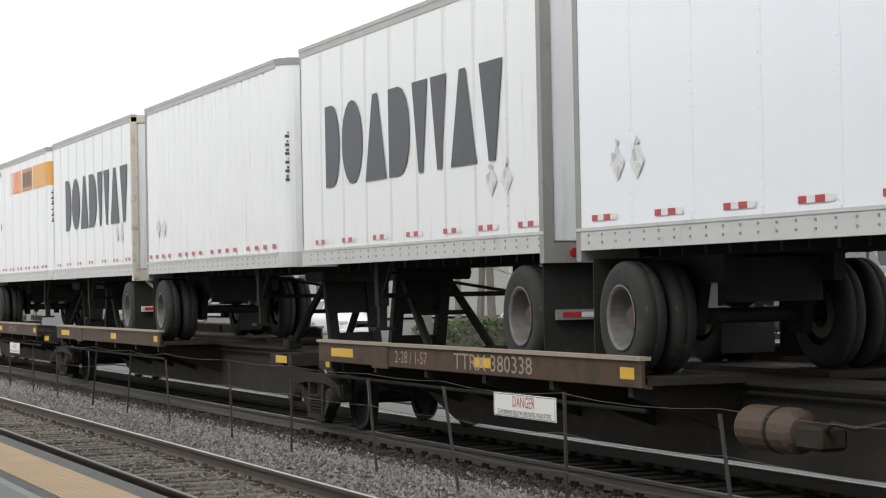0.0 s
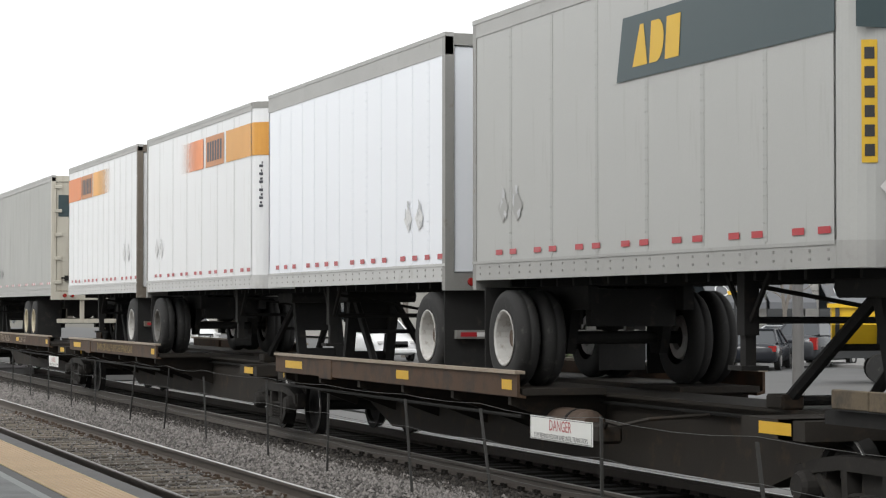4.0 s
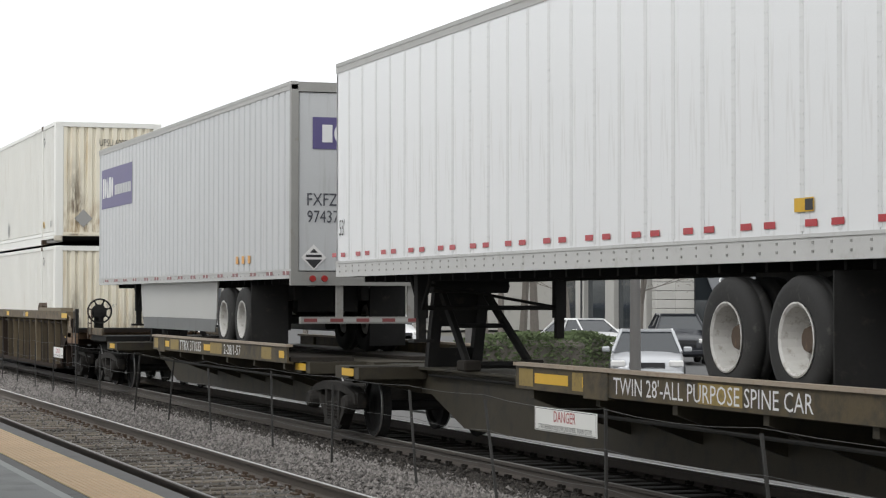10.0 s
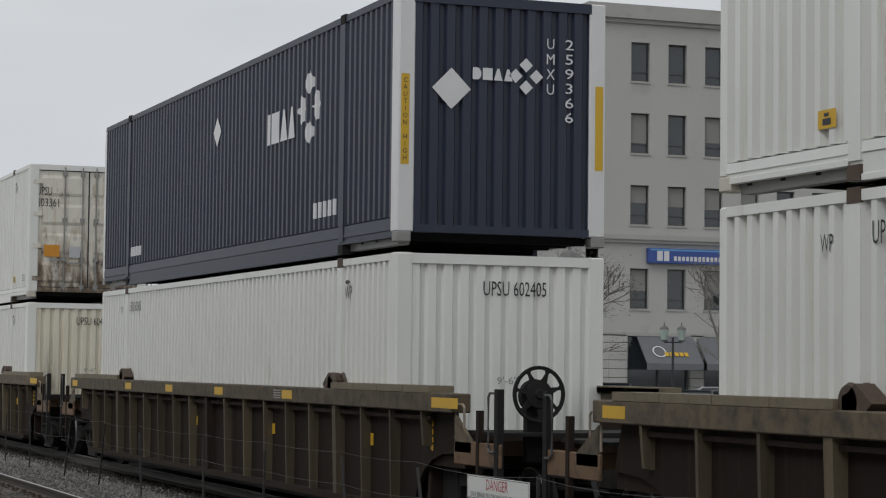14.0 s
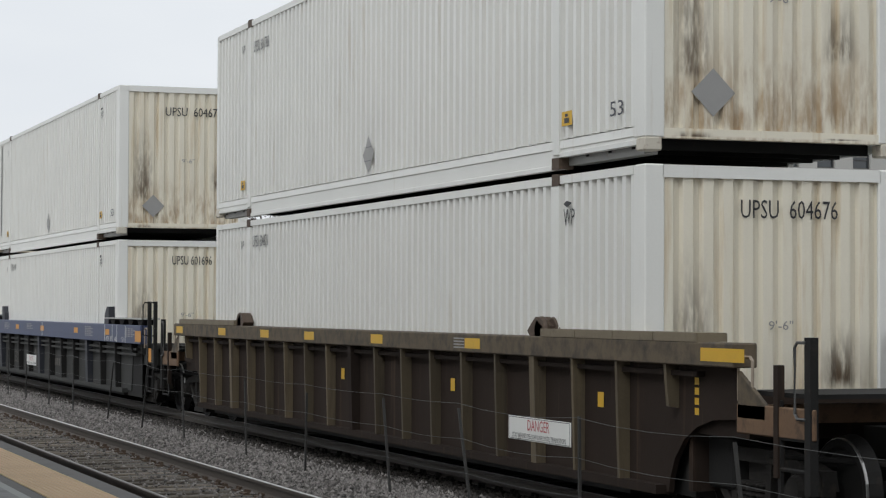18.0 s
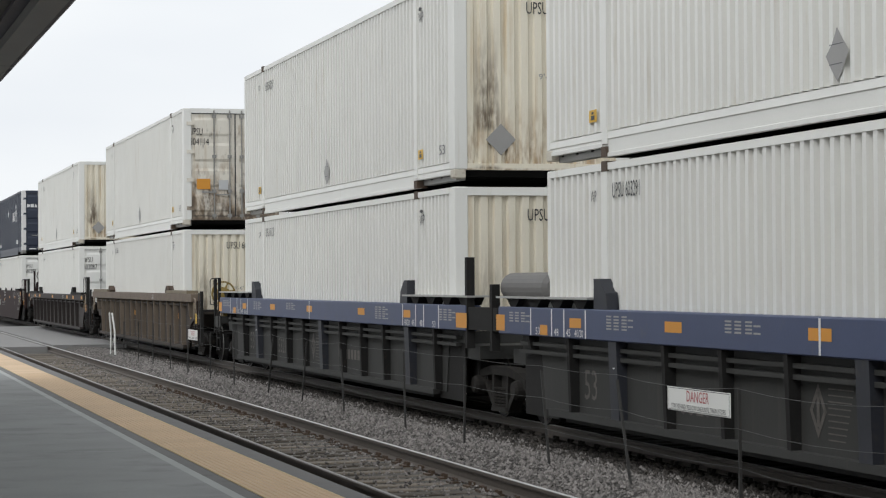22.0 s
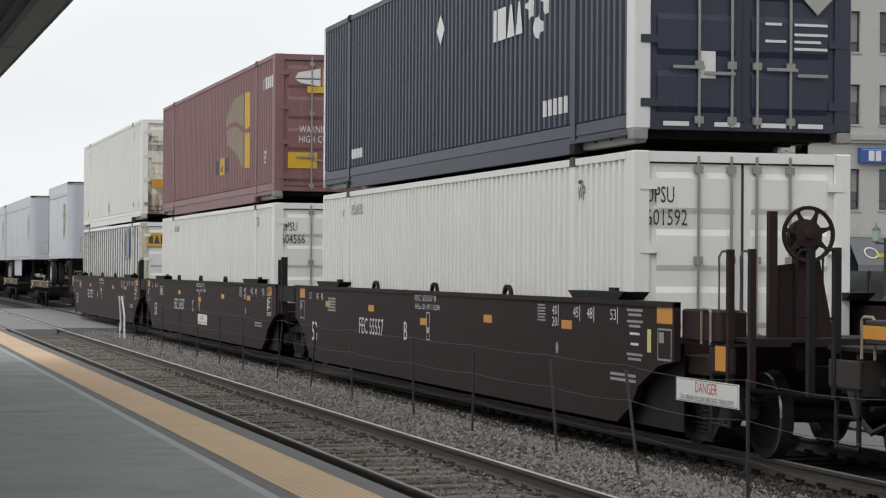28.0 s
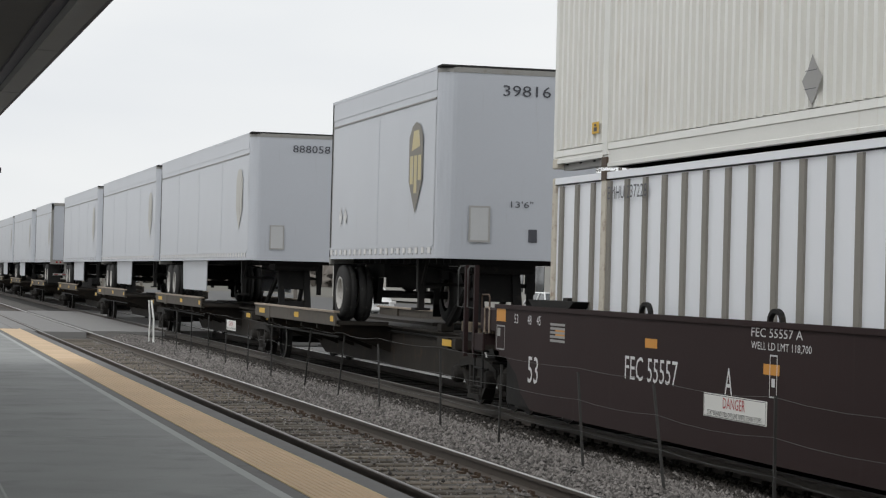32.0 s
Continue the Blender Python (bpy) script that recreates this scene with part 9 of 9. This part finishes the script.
def car(name, label, paint, az, d, turn, suv=False):
    """A parked car: body, cabin, glass, lamps and wheels; it faces its own -y."""
    t = thing(name, label, "car", "parked cars")
    h = 0.25 if suv else 0.0
    ring = [(-0.80, 0.0), (-0.97, 0.10), (-1.0, 0.35), (-1.0, 0.62), (-0.97, 0.84), (-0.88, 0.95), (-0.55, 1.0), (0.0, 1.02)]
    ring += [(-x, z) for x, z in ring[-2::-1]]
    b = bmesh.new()
    loops = []
    for y, w, z0, z1 in ((-2.30, 0.62, 0.40, 0.58), (-2.26, 0.74, 0.33, 0.66), (-2.05, 0.83, 0.28, 0.76), (-1.7, 0.87, 0.25, 0.83), (-1.1, 0.89, 0.24, 0.93), (0.2, 0.90, 0.24, 0.95), (1.4, 0.90, 0.24, 0.97), (1.95, 0.87, 0.26, 0.96), (2.2, 0.80, 0.32, 0.92), (2.29, 0.68, 0.42, 0.78)):
        z1 += h * (1 if -1.2 < y < 2.25 else 0.5)
        loops.append([b.verts.new((w * x, y, z0 + (z1 - z0) * z)) for x, z in ring])
    for p, q in zip(loops, loops[1:]):
        for i in range(len(ring)):
            b.faces.new((p[i], p[(i + 1) % len(ring)], q[(i + 1) % len(ring)], q[i]))
    b.faces.new(loops[0])
    b.faces.new(loops[-1][::-1])
    body = part("body", b, paint, t, smooth=True)
    cabin = [(-1.15, 0.90 + h), (-0.35, 1.40 + h), (1.05 + h * 2, 1.42 + h), (1.75 + h, 0.94 + h)]
    lo = [(x * 0.82, y, z) for y, z in (cabin[0], cabin[3]) for x in (-1, 1)]
    hi = [(x * 0.62, y, z) for y, z in (cabin[1], cabin[2]) for x in (-1, 1)]
    v = [Vector(q) for q in lo + hi]
    mid = sum(v, Vector()) / 8
    for f, nm in (((0, 1, 5, 4), "windscreen"), ((2, 3, 7, 6), "rear_window"), ((0, 2, 6, 4), "side_window"), ((1, 3, 7, 5), "side_window")):
        b = bmesh.new()
        out_ = [b.verts.new(v[i]) for i in f]
        inn = [b.verts.new(v[i].lerp(mid, 0.04)) for i in f]
        b.faces.new(out_)
        b.faces.new(inn[::-1])
        for i in range(4):
            b.faces.new((out_[i], inn[i], inn[(i + 1) % 4], out_[(i + 1) % 4]))
        part(nm, b, "carglass", body)
    b = bmesh.new()
    prism(b, [(-0.64, 1.40 + h), (0.64, 1.40 + h), (0.58, 1.455 + h), (-0.58, 1.455 + h)], "y", -0.38, 1.10 + h * 2)
    for s in (-1, 1):
        rod(b, (s * 0.82, -1.15, 0.92 + h), (s * 0.62, -0.36, 1.42 + h), 0.035, 6)
        rod(b, (s * 0.82, 1.75 + h, 0.95 + h), (s * 0.62, 1.05 + 2 * h, 1.43 + h), 0.045, 6)
        rod(b, (s * 0.83, 0.3, 0.93 + h), (s * 0.64, 0.3, 1.42 + h), 0.035, 6)
    part("roof", b, paint, body)
    for s in (-1, 1):
        part("headlight", soft(box(bmesh.new(), s * 0.68 - 0.17, s * 0.68 + 0.17, -2.31, -2.1, 0.60 + h * 0.5, 0.75 + h * 0.5), 0.03), "tapewhite", body)
        part("tail_light", box(bmesh.new(), s * 0.70 - 0.14, s * 0.70 + 0.14, 2.1, 2.26, 0.66, 0.86 + h), "lampred", body)
        part("mirror", soft(box(bmesh.new(), s * 0.98 - 0.10, s * 0.98 + 0.10, -0.85, -0.72, 0.92 + h, 1.05 + h), 0.03), paint, body)
        for y in (-1.38, 1.38):
            w = part("wheel", turned(bmesh.new(), [(0.20, -0.1), (0.30, -0.11), (0.33, -0.07), (0.33, 0.07), (0.30, 0.11), (0.20, 0.1)], (s * 0.80, y, 0.33), "x", 22), "tyre", t)
            part("wheel_arch", turned(bmesh.new(), [(0.34, -0.004), (0.395, -0.002), (0.395, 0.004), (0.34, 0.004)], (s * 0.901, y, 0.36), "x", 22, False), "black", body, "dark wheel arch")
            part("rim", turned(bmesh.new(), [(0.0005, -0.115), (0.19, -0.112), (0.20, 0.112), (0.0005, 0.115)], (s * 0.80, y, 0.33), "x", 18), "tread", w)
    part("grille", box(bmesh.new(), -0.42, 0.42, -2.30, -2.2, 0.56, 0.70 + h * 0.5), "black", body)
    part("bumper", soft(box(bmesh.new(), -0.85, 0.85, -2.36, -2.15, 0.34, 0.50), 0.03), paint, body)
    t.matrix_basis = pose(d * math.sin(radians(az)), d * math.cos(radians(az)), ZS + 0.02, 0, 0, turn)
    return t


car("sedan", "silver sedan parked facing the tracks", "silvercar", 24.2, 54, -24)
car("suv", "dark parked sport utility car", "darkcar", 25.0, 76, -20, True)
car("sedan", "black sedan parked tail towards the tracks", "darkcar", 27.25, 80, 145)
car("suv", "dark grey parked sport utility car", "greycar", 28.7, 84, 130, True)
car("sedan", "silver sedan parked behind darker cars", "silvercar", 28.1, 97, 100)
car("sedan", "dark sedan parked side on", "darkcar", 31.6, 78, 82)
car("sedan", "white sedan parked along the street", "whitecar", 22.6, 86, 10)
car("van", "white van parked beyond the crossing", "whitecar", 17.4, 92, 0, True)
car("suv", "white parked van-like car", "whitecar", 12.5, 120, 5, True)

# yellow spreader body on a parked trailer
hop = thing("hopper_trailer", "yellow hopper body with a dark tarpaulin on a parked trailer", "utility trailer")
b = bmesh.new()
prism(b, [(-1.1, 1.0), (-1.1, 1.5), (1.1, 1.5), (1.1, 1.0), (0.35, 0.35), (-0.35, 0.35)], "x", -2.6, 2.6)
part("body", b, "hopperyellow", hop, "bright yellow hopper body")
for x in (-2.5, -1.3, -0.1, 1.1, 2.4):
    part("rib", prism(bmesh.new(), [(-1.16, 1.0), (-1.16, 1.5), (1.16, 1.5), (1.16, 1.0), (0.42, 0.33), (-0.42, 0.33)], "x", x, x + 0.12), "lamp", hop)
part("rim", box(bmesh.new(), -2.7, 2.7, -1.2, 1.2, 1.5, 1.62), "hopperyellow", hop)
part("tarpaulin", prism(bmesh.new(), [(-1.15, 1.62), (1.15, 1.62), (0.7, 1.84), (-0.7, 1.80)], "x", -2.6, 1.9), "awning", hop, "dark loose tarpaulin")
part("chassis", box(bmesh.new(), -2.9, 3.2, -0.5, 0.5, 0.02, 0.36), "lamp", hop)
for x in (-1.2, -0.1):
    for s in (-1, 1):
        part("wheel", turned(bmesh.new(), [(0.2, -0.12), (0.42, -0.12), (0.44, 0.0), (0.42, 0.12), (0.2, 0.12)], (x, s * 0.95, -0.28), "y", 20), "tyre", hop)
part("panel", box(bmesh.new(), 1.2, 2.3, -1.19, -1.12, 1.05, 1.42), "bluesign", hop, "blue notice panel")
hop.matrix_basis = pose(66 * math.sin(radians(31.3)), 66 * math.cos(radians(31.3)), ZS + 0.72, 0, 0, -28)

# concrete posts and a low white rail near the street
rail = thing("guard_rail", "low white metal rail on short posts", "railing")
for i in range(5):
    part("post", box(bmesh.new(), 30.0 + i * 1.6, 30.12 + i * 1.6, 50.0 - i * 0.3, 50.12 - i * 0.3, ZS, 0.75), "signwhite", rail)
part("rail", prism(bmesh.new(), [(29.8, 50.10), (36.8, 48.75), (36.8, 48.85), (29.8, 50.2)], "z", 0.45, 0.62), "signwhite", rail)


# hedge and trees
def tufts(n, seed, where, size):
    g = random.Random(seed)
    v, f = [], []
    for _ in range(n):
        c = where(g)
        a, e = g.uniform(0, 6.28), g.uniform(-0.9, 0.9)
        u = Vector((math.cos(a) * math.cos(e), math.sin(a) * math.cos(e), math.sin(e)))
        w = u.orthogonal().normalized()
        s = size * g.uniform(0.6, 1.3)
        k = len(v)
        v += [tuple(c - u * s), tuple(c + w * s * 0.45), tuple(c + u * s), tuple(c - w * s * 0.45 + Vector((0, 0, 0.1 * s)))]
        f += [(k, k + 1, k + 2), (k, k + 2, k + 3)]
    return v, f


def leafmesh(name, data, material, parent, label=""):
    me = bpy.data.meshes.new(name)
    me.from_pydata(data[0], [], data[1])
    me.materials.append(M[material])
    ob = new(name, me)
    ob.parent = parent
    return tagged(ob, label, kind="stuff")


for k, (az, d, L) in enumerate(((21.0, 60, 3.6), (22.3, 62, 2.2))):
    hd = thing("hedge", "clipped dull green hedge", "hedge", "hedges")
    cx, cy = d * math.sin(radians(az)), d * math.cos(radians(az))
    part("core", soft(box(bmesh.new(), cx - L / 2 + 0.1, cx + L / 2 - 0.1, cy - 0.45, cy + 0.45, ZS, 0.75), 0.15), "bark", hd)

    def spot(g, cx=cx, cy=cy, L=L):
        a = g.uniform(-1, 1)
        return Vector((cx + a * L / 2, cy + g.uniform(-0.65, 0.65), ZS + (1.32 - 0.2 * a * a) * g.uniform(0, 1) ** 0.6))
    leafmesh("leaves", tufts(5200, 11 + k, spot, 0.075), "hedge", hd, "small dense hedge leaves")


def tree(name, label, seed, height, spread=0.55, buds=0, leaves=0):
    t = thing(name, label, "tree", "street trees")
    g = random.Random(seed)
    b = bmesh.new()
    tips = []

    def grow(p, d, length, r, depth):
        q = p + d * length
        rod(b, p, q, r, 5 if depth < 3 else 4, r * 0.68)
        if depth >= 5 or r < 0.008:
            tips.append(q)
            return
        n = 2 if depth == 0 else g.choice((2, 2, 3))
        for i in range(n):
            e = Vector((g.gauss(0, 1), g.gauss(0, 1), g.gauss(0, 0.6)))
            nd = (d + e * spread * (0.55 + 0.12 * depth) * 0.75 + Vector((0, 0, 0.10))).normalized()
            grow(q, nd, length * g.uniform(0.66, 0.84), r * 0.66, depth + 1)
        if depth in (1, 2, 3):
            nd = (d * 0.4 + Vector((g.gauss(0, 1), g.gauss(0, 1), 0.2))).normalized()
            grow(p + d * length * g.uniform(0.3, 0.7), nd, length * 0.55, r * 0.4, depth + 2)
    k = height / 4.1
    grow(Vector((0, 0, 0)), Vector((g.uniform(-0.05, 0.05), g.uniform(-0.05, 0.05), 1)).normalized(), k * 1.35, 0.021 * height, 0)
    part("trunk", b, "bark", t, "forked bare trunk and limbs")
    for n, m, sz, lab in ((buds, "bud", 0.040, "sparse brown buds"), (leaves, "leaf", 0.055, "thin dull green leaves")):
        if n:
            leafmesh("crown", tufts(n, seed, lambda q: q.choice(tips) + Vector((q.gauss(0, 0.22), q.gauss(0, 0.22), q.gauss(0, 0.2))), sz), m, t, lab)
    return t


T1_ = tree("bare_tree", "bare grey tree with fine budding twigs", 3, 8.6, 0.62, buds=5200)
T2_ = tree("bare_tree", "bare grey street tree", 8, 6.2, 0.7, buds=2000)
T3_ = tree("leafing_tree", "slender tree just coming into dull green leaf", 15, 7.0, 0.6, buds=1200, leaves=5200)


def plant(src, az, d, turn=0, first=[]):
    m = pose(d * math.sin(radians(az)), d * math.cos(radians(az)), ZS, 0, 0, turn)
    if src not in first:
        first.append(src)
        src.matrix_basis = m
        return src
    return copy_thing(src, m)


plant(T1_, 21.3, 72)
plant(T2_, 30.3, 88)
plant(T3_, 20.9, 62)
for az, d, src, turn in ((20.4, 92, T1_, 80), (20.0, 68, T3_, 140), (18.0, 98, T1_, 210), (22.2, 104, T2_, 60), (16.8, 108, T1_, 20), (15.3, 122, T1_, 300), (24.0, 88, T2_, 200),
                         (12.8, 140, T1_, 120), (10.6, 165, T1_, 45), (9.0, 190, T1_, 260), (7.8, 215, T1_, 10), (6.6, 250, T1_, 95), (5.6, 280, T1_, 170), (4.8, 300, T1_, 220), (13.8, 132, T3_, 30), (27.9, 90, T2_, 330)):
    plant(src, az, d, turn)
# far woods that close the view along the line
gw = random.Random(2)
vv, ff = [], []
for i in range(1500):
    a = radians(gw.uniform(-3, 12))
    d = gw.uniform(420, 520)
    h = (6 + 3 * math.sin(a * 90) + gw.uniform(-2, 2)) * gw.uniform(0.2, 1)
    c = Vector((d * math.sin(a), d * math.cos(a), -0.5 + h))
    s = gw.uniform(0.7, 1.6)
    k = len(vv)
    vv += [tuple(c + Vector((gw.gauss(0, s), gw.gauss(0, s), gw.gauss(0, s)))) for _ in range(4)]
    ff += [(k, k + 1, k + 2), (k, k + 2, k + 3), (k, k + 3, k + 1)]
me = bpy.data.meshes.new("far_woods")
me.from_pydata(vv, [], ff)
me.materials.append(M["bark"])
tagged(new("far_woods", me), "hazy line of bare woods beyond the tracks", "trees", kind="stuff")


motions()
